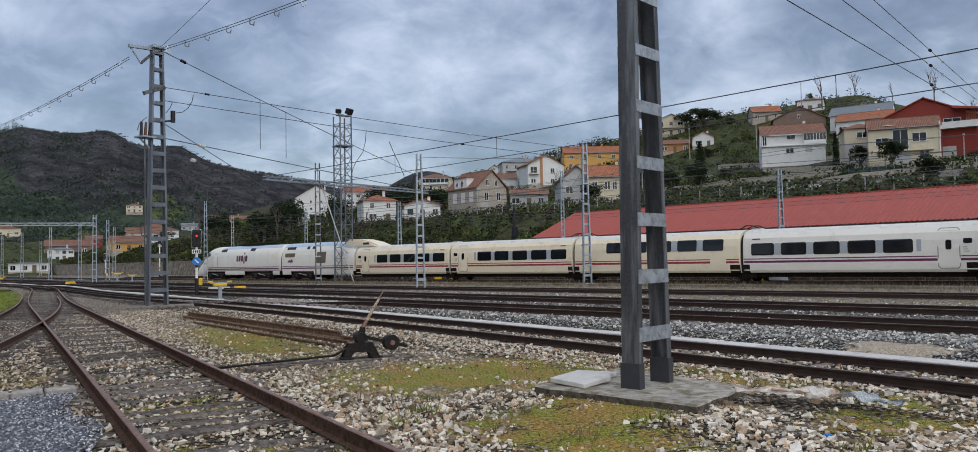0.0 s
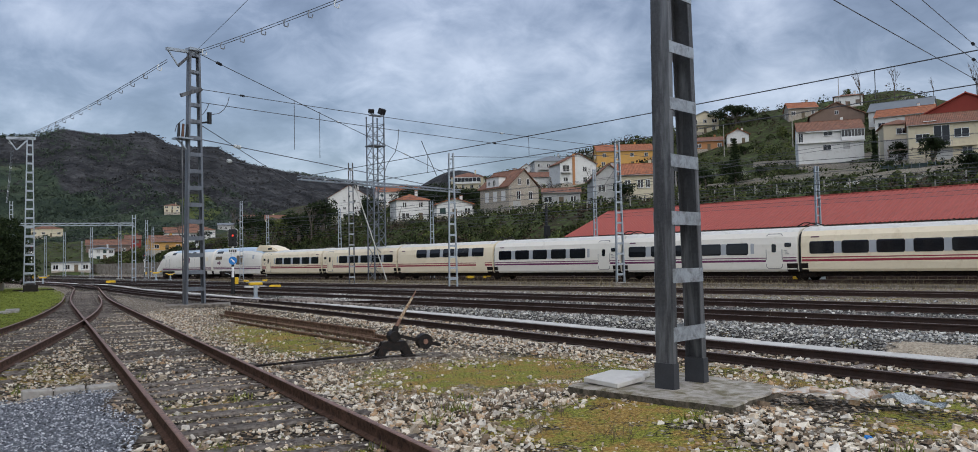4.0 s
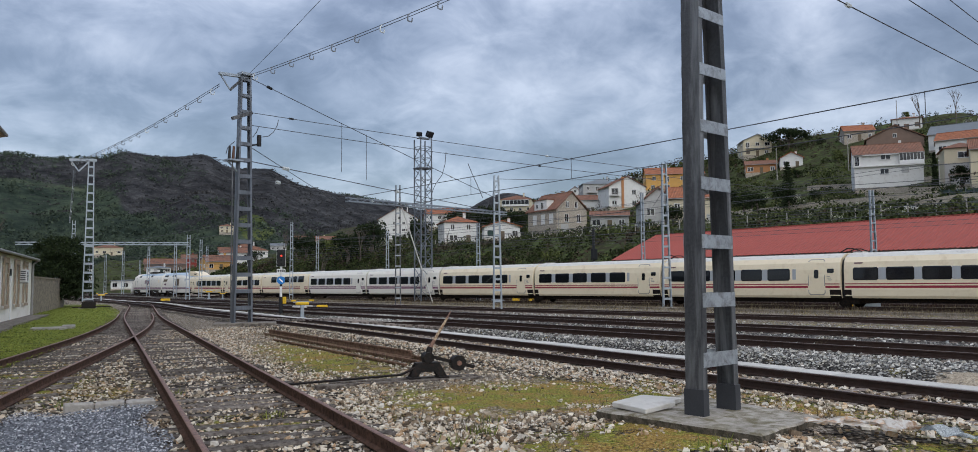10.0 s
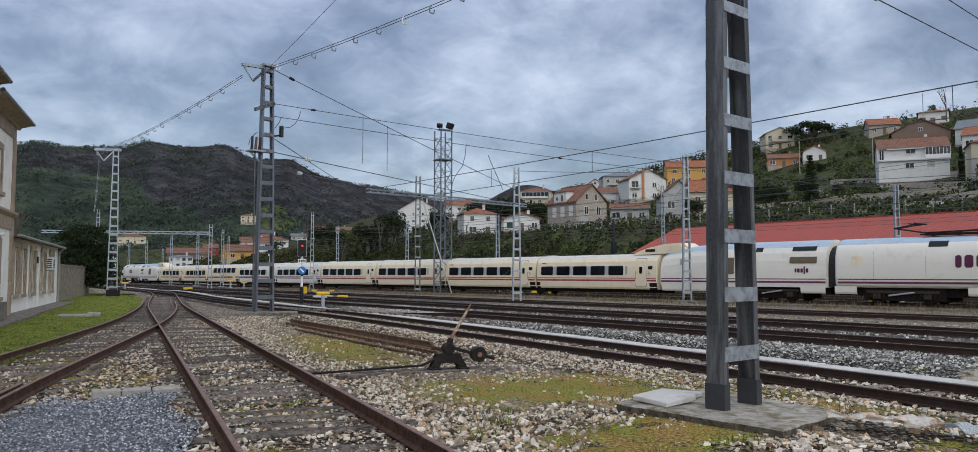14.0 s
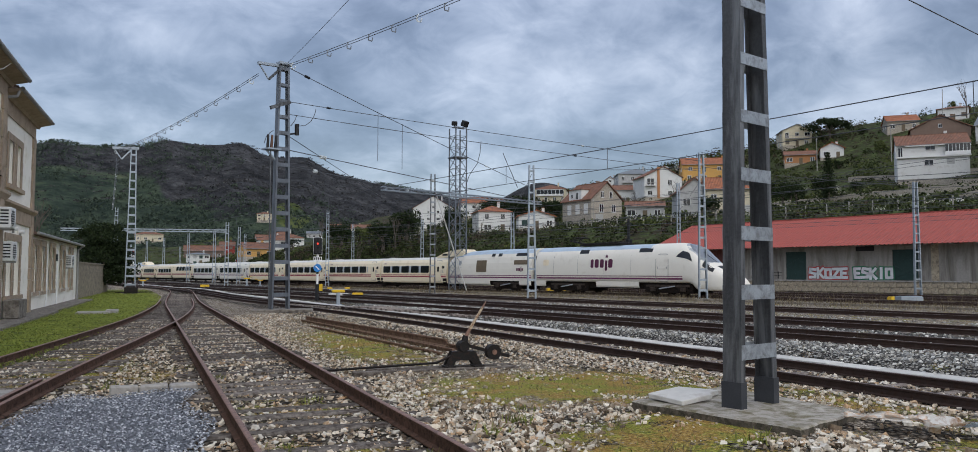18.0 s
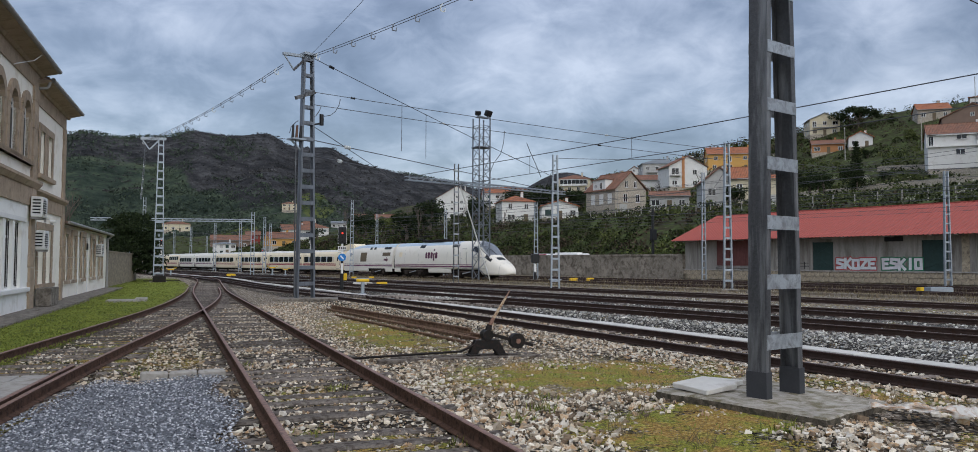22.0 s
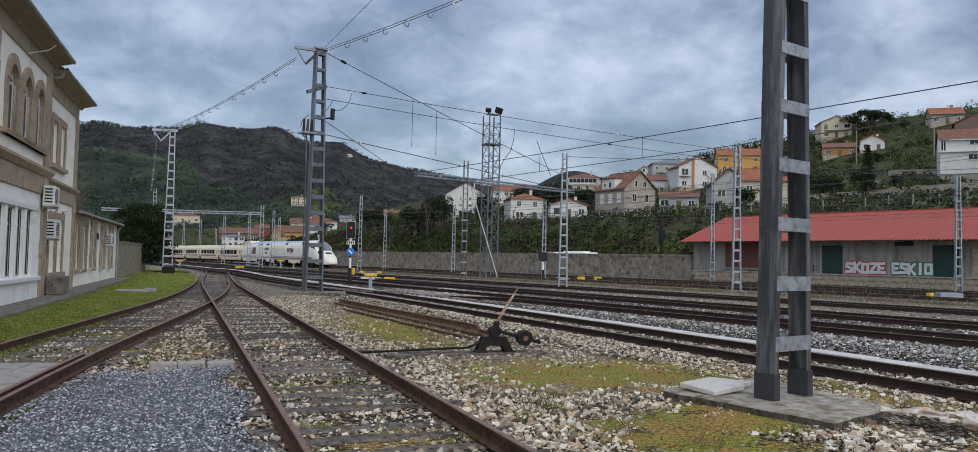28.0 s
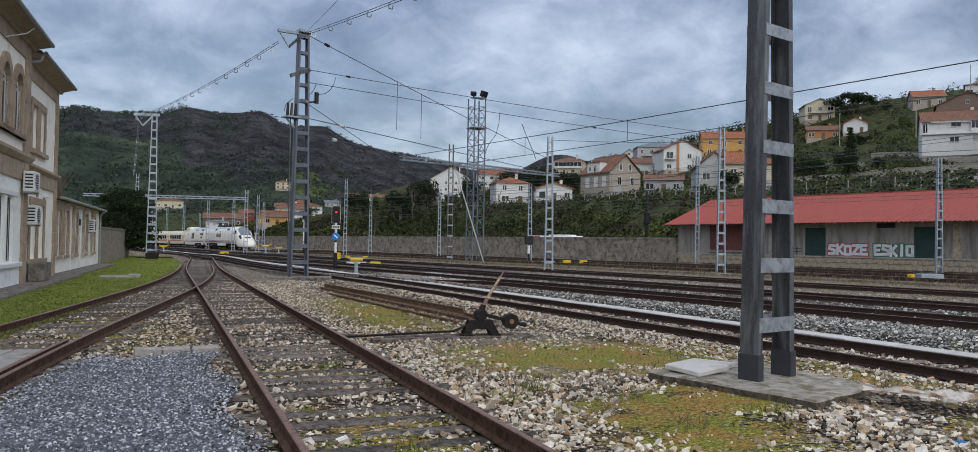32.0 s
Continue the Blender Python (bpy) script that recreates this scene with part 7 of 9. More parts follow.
def tree_meshes(seed, height, leaf, leaf_size, crown, per_tip=26, depth=3, bare=False):
    rnd = random.Random(seed)
    bm = bmesh.new()
    tips = []
    limb(bm, Vector((0, 0, -0.3)), Vector((0, 0, 1)), height * (0.42 if bare else 0.24), height * 0.028, rnd, depth + (1 if bare else 0), tips)
    trunk = mesh_of("trunk", bm)
    trunk.materials.append(BARK)
    top = max(t.z for t in tips)
    k = height * (1.0 if bare else 0.88) / top
    wide = crown * (1.0 if bare else height * 0.34 / max(0.1, max(math.hypot(t.x, t.y) for t in tips)))
    trunk.transform(Matrix.Diagonal((wide, wide, k, 1)))
    if bare:
        return trunk, None
    soup = Soup()
    for t in tips:
        c = Vector((t.x * wide, t.y * wide, t.z * k))
        soup.clump(c, height * 0.12, height * 0.1, per_tip, leaf_size, rnd)
    for _ in range(26):
        a, r, z = rnd.uniform(0, 6.28), height * 0.36 * crown * rnd.random() ** 0.5, height * rnd.uniform(0.3, 0.85)
        soup.clump((r * math.cos(a), r * math.sin(a), z), height * 0.11, height * 0.09, per_tip, leaf_size, rnd)
    return trunk, soup.mesh("crown", leaf)


def conifer_meshes(seed, height, leaf, slim=0.22):
    rnd = random.Random(seed)
    bm = bmesh.new()
    rod(bm, (0, 0, -0.3), (0, 0, height * 0.96), height * 0.022, 7, 0.03)
    soup = Soup()
    z = height * 0.12
    while z < height:
        r = height * slim * (1 - z / height) ** 0.85
        for k in range(9):
            a = rnd.uniform(0, 2 * math.pi)
            rr = r * rnd.uniform(0.7, 1.1)
            d = Vector((math.cos(a), math.sin(a), 0))
            rod(bm, (0, 0, z), d * rr + Vector((0, 0, z - rr * 0.15)), 0.035, 4, 0.01)
            for j in range(7):
                f = (j + 1) / 7
                soup.clump(d * rr * f + Vector((0, 0, z - rr * 0.15 * f)), 0.14 * height * slim + 0.12, 0.2, 5, 0.17, rnd)
        z += height * 0.05
    t = mesh_of("trunk", bm)
    t.materials.append(BARK)
    return t, soup.mesh("crown", leaf)


def spreading_pine(seed):
    """A wide flat-topped pine on a forked trunk."""
    rnd = random.Random(seed)
    bm, soup = bmesh.new(), Soup()
    rod(bm, (0, 0, -0.5), (0.3, 0, 3.2), 0.4, 8, 0.3)
    for k in range(16):
        a, r = k * 2.4, 7.0 * ((k + 1) / 16) ** 0.6
        tip = Vector((r * math.cos(a), r * math.sin(a), rnd.uniform(5.2, 7.6) - r * 0.28))
        rod(bm, (0.3, 0, rnd.uniform(2.4, 3.3)), tip, 0.14, 5, 0.05)
        for _ in range(5):
            c = tip + Vector((rnd.gauss(0, 1.1), rnd.gauss(0, 1.1), rnd.uniform(-0.3, 1.0)))
            soup.clump(c, 1.5, 0.75, 70, 0.26, rnd)
    t = mesh_of("trunk", bm)
    t.materials.append(BARK)
    return t, soup.mesh("crown", LEAF_DARK)


def domed_evergreen(seed):
    """A low dense evergreen whose foliage hangs in layered sprays almost to the ground."""
    rnd = random.Random(seed)
    bm, soup = bmesh.new(), Soup()
    rod(bm, (0, 0, -0.3), (0.1, 0, 4.6), 0.24, 8, 0.1)
    for k in range(150):
        z = 0.9 + 5.0 * rnd.random()
        wide = 2.55 * (1 - ((z - 2.4) / 3.9) ** 2) ** 0.5 * rnd.uniform(0.55, 1.08)
        a = rnd.uniform(0, 6.283)
        tip = Vector((wide * math.cos(a), wide * math.sin(a), z))
        if k % 5 == 0:
            rod(bm, (0.05, 0, max(0.6, z - 0.8)), tip, 0.05, 4, 0.015)
        soup.clump(tip, 0.62, 0.26, 85, 0.1, rnd)
        soup.clump(tip * 0.75, 0.6, 0.4, 30, 0.13, rnd)
    t = mesh_of("trunk", bm)
    t.materials.append(BARK)
    return t, soup.mesh("crown", LEAF_DARK)


def plant(meshes, x, y, label, scale=1.0, turn=0.0, z=None, name="tree", group="trees on the hill"):
    d, _ = across(x, y)
    ob = empty(name, pose(x, y, (hill_z(x, y) if d > 1 else 0.0) if z is None else z, 0, 0, turn), label, "tree", group)
    ob.scale = (scale, scale, scale)
    for n, me in zip(("trunk", "crown"), meshes):
        if me:
            o = new(n, me)
            o.parent = ob
    return ob


def build_trees():
    rnd = random.Random(21)
    broad = [tree_meshes(s, 7.5, LEAF_MID, 0.26, 1.0, 24) for s in (1, 2)]
    dark = [tree_meshes(s, 8, LEAF_DARK, 0.29, 1.1, 28) for s in (3, 4)]
    bare = [tree_meshes(s, 9, None, 0, 0.62, depth=3, bare=True) for s in (5, 6)]
    fir = [conifer_meshes(s, 11, LEAF_DARK) for s in (7, 8)]
    slim = conifer_meshes(9, 8, LEAF_DARK, 0.1)
    blossom = tree_meshes(12, 4.0, BLOSSOM, 0.1, 1.1, 14)
    # the dense evergreen behind the station wall
    plant(domed_evergreen(31), -3.45, 77.5, "dense dark evergreen tree at the end of the yard wall", 1.0, 40, 0.0)
    plant(bare[0], -7.5, 66, "bare budding tree behind the station wing", 0.8, 10, 0.0)
    plant(bare[1], -10.0, 74, "bare budding tree behind the station wing", 0.8, 80, 0.0)
    # landmarks on the hill
    plant(spreading_pine(41), 210.8, 199.2, "broad dark spreading pine beside a gabled house", 1.0, 0)
    for x, y, z, k in ((207.6, 148.0, 45.2, 1.20), (212.7, 140.6, 44.7, 1.20), (213.6, 129.8, 44.6, 0.61), (201.2, 111.3, 39.3, 1.14)):
        plant(bare[int(x) % 2], x, y, "tall leafless tree on the hilltop", k, x * 7, z)
    plant(fir[0], 127.5, 121.0, "tall dark conifer on the slope", 0.95, 0)
    plant(fir[1], 128, 152, "tall dark conifer on the slope", 0.8, 50)
    plant(dark[0], 135, 147, "dark round-headed tree on the slope", 0.9, 90)
    plant(slim, 155.5, 108, "slim dark cypress beside a white house", 1.0, 0)
    plant(dark[1], 149, 98, "dark bushy tree by a house", 0.7, 20)
    plant(dark[1], 137, 84, "rounded dark evergreen in front of a cream house", 0.75, 20)
    plant(dark[0], 226, 84, "dark tree at the hilltop", 1.0, 20, hill_z(226, 84) - 2.2)
    plant(dark[0], 118, 120, "dark bushy tree on the slope", 0.6, 20)
    for _ in range(90):
        a, d = rnd.uniform(-90, 150), rnd.uniform(32, 190)
        p = WALL_START + AC * d + AL * a
        if any(math.hypot(p.x - o.location.x, p.y - o.location.y) < 11 for o in HOUSES()):
            continue
        pick = rnd.random()
        if pick < 0.3:
            plant(blossom, p.x, p.y, "small blossoming fruit tree", rnd.uniform(0.7, 1.1), rnd.uniform(0, 360))
        elif pick < 0.75:
            plant(broad[rnd.randrange(2)], p.x, p.y, "green garden tree on the slope", rnd.uniform(0.35, 0.6), rnd.uniform(0, 360), hill_z(p.x, p.y) - 0.9)
        else:
            plant(dark[rnd.randrange(2)], p.x, p.y, "dark evergreen on the slope", rnd.uniform(0.4, 0.7), rnd.uniform(0, 360), hill_z(p.x, p.y) - 1.1)
    for _ in range(18):
        a, d = rnd.uniform(-110, 60), rnd.uniform(165, 215)
        p = WALL_START + AC * d + AL * a
        k, size = rnd.randrange(7), rnd.uniform(0.5, 0.95)
        tree = (bare + bare + bare + broad[:1])[k]
        plant(tree, p.x, p.y, "leafless tree on the crest of the hill" if k < 6 else "bushy tree on the crest of the hill", size, rnd.uniform(0, 360), hill_z(p.x, p.y) - (0 if k < 6 else 2.2 * size))
    for _ in range(46):
        p = WALL_START + AC * rnd.uniform(9, 60) + AL * rnd.uniform(78, 190)
        if open_valley(p) and rnd.random() < 0.85:
            continue
        k = rnd.random()
        plant((bare if k < 0.55 else dark)[rnd.randrange(2)], p.x, p.y, "leafless tree on the bank above the line" if k < 0.55 else "dark evergreen on the bank above the line", rnd.uniform(0.7, 1.15), rnd.uniform(0, 360))
    for x, y, k in ((134, 128, 0.75), (139, 133, 0.6), (131, 135, 0.55), (142, 127, 0.5), (122, 128, 0.6), (136, 140, 0.7)):
        plant(dark[int(x) % 2], x, y, "dark bushy evergreen on the terraced slope", k, x * 11)
    for _ in range(70):
        a, d = rnd.uniform(70, 300), rnd.uniform(20, 110)
        p = WALL_START + AC * d + AL * a
        if open_valley(p) and rnd.random() < 0.85:
            continue
        plant((dark + broad + bare)[rnd.randrange(6)], p.x, p.y, "tree on the wooded bank above the line", rnd.uniform(0.6, 1.0), rnd.uniform(0, 360))


def open_valley(p):
    """The grassy end of the valley, where houses stand clear of the trees."""
    return p.y > 185 and math.degrees(math.atan2(p.x, p.y)) < 12


def HOUSES():
    return [o for o in scene.objects if o.get("category") == "house"]


def build_shrubs():
    rnd = random.Random(8)
    soup, light, dry = Soup(), Soup(), Soup()
    for _ in range(5600):
        a, d = rnd.uniform(-75, 250), rnd.triangular(3.5, 34, 16)
        p = WALL_START + AC * d + AL * a
        z = hill_z(p.x, p.y)
        r = rnd.uniform(0.35, 1.0) * rnd.uniform(1, 2) * (0.7 if open_valley(p) else 1.3 if a > 60 else 1.0)
        patchy = noise.noise((p.x * 0.12, p.y * 0.12, 6))
        if patchy < -0.52:
            continue
        kind = dry if patchy < -0.3 or rnd.random() < 0.1 else light if patchy > 0.38 or rnd.random() < 0.06 else soup
        kind.clump((p.x, p.y, z + r * 0.12), r, r * 0.75, 29, 0.24 if a < 90 else 0.33, rnd)
    ob = new("bank_shrubs", soup.mesh("bank_shrubs", LEAF_IVY))
    tagged(ob, "dense dark brambles and ivy on the bank", "shrubs", kind="stuff")
    soup = Soup()
    spots = [(o.location.x, o.location.y) for o in HOUSES()]
    for _ in range(5200):
        a, d = rnd.uniform(-90, 170), rnd.uniform(30, 185)
        p = WALL_START + AC * d + AL * a
        if noise.noise((p.x * 0.045, p.y * 0.045, 4)) < -0.12 or any(abs(p.x - q[0]) < 6 and abs(p.y - q[1]) < 6 for q in spots):
            continue
        r = rnd.uniform(0.5, 2.0)
        (light if rnd.random() < 0.3 else soup).clump((p.x, p.y, hill_z(p.x, p.y) + r * 0.35), r, r * 0.7, 28, 0.29, rnd)
    for _ in range(2800):
        a, d = rnd.uniform(80, 350), rnd.uniform(20, 200)
        p = WALL_START + AC * d + AL * a
        if any(abs(p.x - q[0]) < 7 and abs(p.y - q[1]) < 7 for q in spots):
            continue
        r = rnd.uniform(1.2, 3.4)
        k = rnd.random()
        if open_valley(p):
            if k > 0.45:
                continue
            r *= 0.45
        (light if k < 0.3 else dry if k < 0.55 else soup).clump((p.x, p.y, hill_z(p.x, p.y) + r * 0.35), r, r * 0.75, 30, 0.45 if r > 1.5 else 0.3, rnd)
    for _ in range(520):
        p = WALL_START + AC * rnd.uniform(168, 204) + AL * rnd.uniform(-115, 120)
        if any(abs(p.x - q[0]) < 6 and abs(p.y - q[1]) < 6 for q in spots):
            continue
        r = rnd.uniform(0.8, 2.2)
        (soup if rnd.random() < 0.45 else dry).clump((p.x, p.y, hill_z(p.x, p.y) + r * 0.3), r, r * 0.8, 36, 0.26, rnd)
    for _ in range(150):
        b, far = rnd.uniform(-1.5, 5), rnd.uniform(255, 420)
        x, y, r = far * math.sin(radians(b)), far * math.cos(radians(b)), rnd.uniform(0.4, 1.6)
        if not any(abs(x - q[0]) < 9 and abs(y - q[1]) < 12 for q in spots):
            (light if rnd.random() < 0.35 else soup).clump((x, y, max(meadow_z(b, far), hill_z(x, y)) + r * 0.3), r, r * 0.7, 24, 0.3, rnd)
    bloom = Soup()
    for _ in range(2600):
        p = WALL_START + AC * rnd.uniform(34, 120) + AL * rnd.uniform(-95, 70)
        if any(abs(p.x - q[0]) < 6 and abs(p.y - q[1]) < 6 for q in spots):
            continue
        r, k = rnd.uniform(0.25, 0.75), rnd.random()
        (light if k < 0.62 else dry if k < 0.82 else bloom).clump((p.x, p.y, hill_z(p.x, p.y) + r * 0.3), r, r * 0.6, 18, 0.16, rnd)
    ob = new("flowering_shrubs", bloom.mesh("flowering_shrubs", BLOSSOM))
    tagged(ob, "pale flowering bushes scattered over the slope", "shrubs", kind="stuff")
    ob = new("garden_shrubs", soup.mesh("garden_shrubs", LEAF_IVY))
    tagged(ob, "scattered garden bushes and hedges on the slope", "shrubs", kind="stuff")
    ob = new("withered_shrubs", dry.mesh("withered_shrubs", LEAF_DRY))
    tagged(ob, "withered brown brambles on the bank", "shrubs", kind="stuff")
    ob = new("light_shrubs", light.mesh("light_shrubs", LEAF_MID))
    tagged(ob, "lighter green shrubs on the bank", "shrubs", kind="stuff")


def build_far_woods():
    """Woods and gorse on the mountain: clumps of leaves set on its slope."""
    rnd = random.Random(17)
    me = bpy.data.objects["mountain"].data
    n = len(me.vertices)
    woods, heath = Soup(), Soup()
    spots = [(o.location.x, o.location.y) for o in HOUSES() if o.location.y > 400]
    for _ in range(62000):
        v = me.vertices[rnd.randrange(n)].co
        b = math.degrees(math.atan2(v.x, v.y))
        if b < -13 or b > 26:
            continue
        frac = (math.hypot(v.x, v.y) - 330) / 800
        if frac > 0.9 or any(abs(v.x - q[0]) < 11 and -30 < v.y - q[1] < 8 for q in spots):
            continue
        p = (v.x + rnd.uniform(-5, 5), v.y + rnd.uniform(-5, 5), v.z)
        dense = noise.noise((v.x * 0.009, v.y * 0.009, 3)) + 0.5 * noise.noise((v.x * 0.03, v.y * 0.03, 3)) + (0.3 if frac < 0.4 else 0.05 if b < 1 else -0.5)
        if dense > 0:
            s = rnd.uniform(1.5, 3.4)
            woods.clump((p[0], p[1], p[2] + s * 0.5), s, s * 0.8, 11, s * 0.34, rnd)
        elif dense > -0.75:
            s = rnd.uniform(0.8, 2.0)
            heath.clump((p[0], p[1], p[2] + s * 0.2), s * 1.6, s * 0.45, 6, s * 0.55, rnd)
    crest = [v.co for v in me.vertices if 0.82 < (math.hypot(v.co.x, v.co.y) - 330) / 800 < 0.87 and 15.2 < math.degrees(math.atan2(v.co.x, v.co.y)) < 19.8]
    for _ in range(260):
        v, s = crest[rnd.randrange(len(crest))], rnd.uniform(1.8, 3.6)
        woods.clump((v.x + rnd.uniform(-4, 4), v.y, v.z + s * 0.8), s, s * 1.1, 14, s * 0.34, rnd)
    ob = new("far_woods", woods.mesh("far_woods", LEAF_WOODS))
    tagged(ob, "dark woods on the lower mountain slope", "woods", kind="stuff")
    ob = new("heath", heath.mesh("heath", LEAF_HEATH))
    tagged(ob, "low heath on the mountain, greyed for haze", "heath", kind="stuff")


build_trees()
build_shrubs()
build_far_woods()


def build_fences():
    """A post-and-rail fence along the top of the bank."""
    ob = empty("bank_fence", pose(0, 0, 0), "grey post and wire fence along the top of the bank", "fence")
    post = mesh_of("post", boxes((-0.06, 0.06, -0.06, 0.06, -0.5, 1.6)))
    post.materials.append(CONCRETE)
    prev = None
    wires = bmesh.new()
    for i in range(75):
        p = WALL_START + AC * (31.5 + 1.5 * math.sin(i * 0.2)) + AL * (-90 + 3.2 * i)
        p.z = hill_z(p.x, p.y)
        o = new("post", post)
        o.parent = ob
        o.matrix_basis = Matrix.Translation(p)
        if prev:
            for h in (0.45, 0.8, 1.15, 1.5):
                rod(wires, prev + Vector((0, 0, h)), p + Vector((0, 0, h)), 0.018, 4)
        prev = p
    part("wire", wires, WIRE, ob)
    for k, (d, a0, a1, h) in enumerate(((58, -70, -12, 1.5), (74, -60, -5, 1.4), (92, -40, 25, 1.6), (118, -30, 40, 1.6), (46, -75, -30, 1.2), (83, -10, 40, 1.5), (104, -15, 20, 1.5))):
        rows = bmesh.new()
        pts = [WALL_START + AC * (d + 2 * math.sin(0.11 * a + k)) + AL * a for a in np.arange(a0, a1, 3.0)]
        for p, q in zip(pts, pts[1:]):
            zp = hill_z(p.x, p.y)
            bar(rows, (p.x, p.y, zp + h / 2 - 0.4), (q.x, q.y, hill_z(q.x, q.y) + h / 2 - 0.4), 0.4, h)
        t = part("terrace_wall", rows, W_STONE)
        tagged(t, "dry stone terrace wall across the green slope", "terrace wall", "terrace walls")


build_fences()


def build_hill_poles():
    """Concrete and timber poles between the houses, a dark mesh fence below a garden and two white gate posts."""
    for x, y, z, h in ((135.9, 93.5, 15.5, 8.0), (141.9, 73.8, 16.5, 5.7), (165.4, 137.4, 30.8, 7.2), (209.9, 156.8, 48.3, 6.6), (161.4, 156.8, 30.6, 6.6), (101.3, 110.6, 14.7, 4.4), (87.1, 146.1, 10.7, 6.7)):
        ob = empty("utility_pole", pose(x, y, z, 0, 0, (x * 13) % 60), "grey concrete utility pole among the houses", "utility pole", "utility poles")
        part("pole", rod(bmesh.new(), (0, 0, -2.0), (0, 0, h), 0.13, 8, 0.08), CONCRETE, ob)
        part("cross_arm", boxes((-0.55, 0.55, -0.05, 0.05, h - 0.45, h - 0.35)), GALV_MID, ob)
        for u in (-0.45, 0.45):
            part("insulator", rod(bmesh.new(), (u, 0, h - 0.35), (u, 0, h - 0.15), 0.05, 6), INSULATOR, ob)
    a, b = Vector((123.6, 84.9, 14.2)), Vector((126.9, 76.0, 14.2))
    ob = empty("mesh_fence", Matrix.Translation(a), "dark green mesh fence below a garden", "fence")
    d, n = b - a, 8
    for k in range(n + 1):
        c = d * (k / n)
        part("post", rod(bmesh.new(), c - Vector((0, 0, 1.0)), c + Vector((0, 0, 2.3)), 0.06, 6), GALV_MID, ob)
        if k < n:
            q = d * ((k + 1) / n)
            part("panel", bar(bmesh.new(), c + Vector((0, 0, 0.9)), q + Vector((0, 0, 0.9)), 0.03, 2.3), MESH_GREEN, ob)
    for x, y, z in ((94.8, 70.2, 9.9), (95.5, 69.3, 9.9)):
        g = part("gate_post", boxes((-0.3, 0.3, -0.3, 0.3, -1.5, 1.3), (-0.36, 0.36, -0.36, 0.36, 1.3, 1.42), bevel=0.02), W_WHITE)
        g.matrix_basis = pose(x, y, z)
        tagged(g, "white square gate post above the goods shed", "gate post", "gate posts")


INSULATOR = material("pale_glass_insulator", (0.6, 0.64, 0.64), 0.3, 0, 0.08, 5)
MESH_GREEN = material("dark_green_mesh", (0.03, 0.05, 0.05), 0.7, 0.1, 0.3, 3)
build_hill_poles()


# ---------------------------------------------------------------- stones, gravel and grass
def pebble_material(name, stops):
    m = bpy.data.materials.new(name)
    m.use_nodes = True
    t = m.node_tree
    b = t.nodes["Principled BSDF"]
    g = t.nodes.new("ShaderNodeNewGeometry")
    co = t.nodes.new("ShaderNodeTexCoord")
    n = noise_node(t, co.outputs["Object"], 35, 4)
    f = math_node(t, "ADD", math_node(t, "MULTIPLY", g.outputs["Random Per Island"], 0.8), math_node(t, "MULTIPLY", n, 0.2))
    link(t, ramp_node(t, f, stops), b.inputs["Base Color"])
    b.inputs["Roughness"].default_value, b.inputs["Specular IOR Level"].default_value = 0.9, 0.12
    return m


PEBBLE = pebble_material("pale_ballast_stone", [(0.08, (0.055, 0.042, 0.032)), (0.2, (0.21, 0.155, 0.105)), (0.32, (0.47, 0.4, 0.305)), (0.42, (0.3, 0.25, 0.19)), (0.5, (0.48, 0.31, 0.17)), (0.58, (0.66, 0.565, 0.44)), (0.7, (0.8, 0.73, 0.61)), (0.8, (0.5, 0.46, 0.4)), (0.9, (0.8, 0.755, 0.67))])
PEBBLE_GREY = pebble_material("grey_ballast_stone", [(0.08, (0.06, 0.06, 0.06)), (0.25, (0.23, 0.23, 0.225)), (0.45, (0.4, 0.375, 0.32)), (0.6, (0.39, 0.405, 0.4)), (0.75, (0.6, 0.58, 0.53)), (0.9, (0.78, 0.76, 0.71))])
CHIPPING = pebble_material("blue_grey_chippings", [(0.1, (0.04, 0.045, 0.055)), (0.4, (0.15, 0.162, 0.188)), (0.7, (0.33, 0.35, 0.385)), (0.92, (0.64, 0.66, 0.69))])


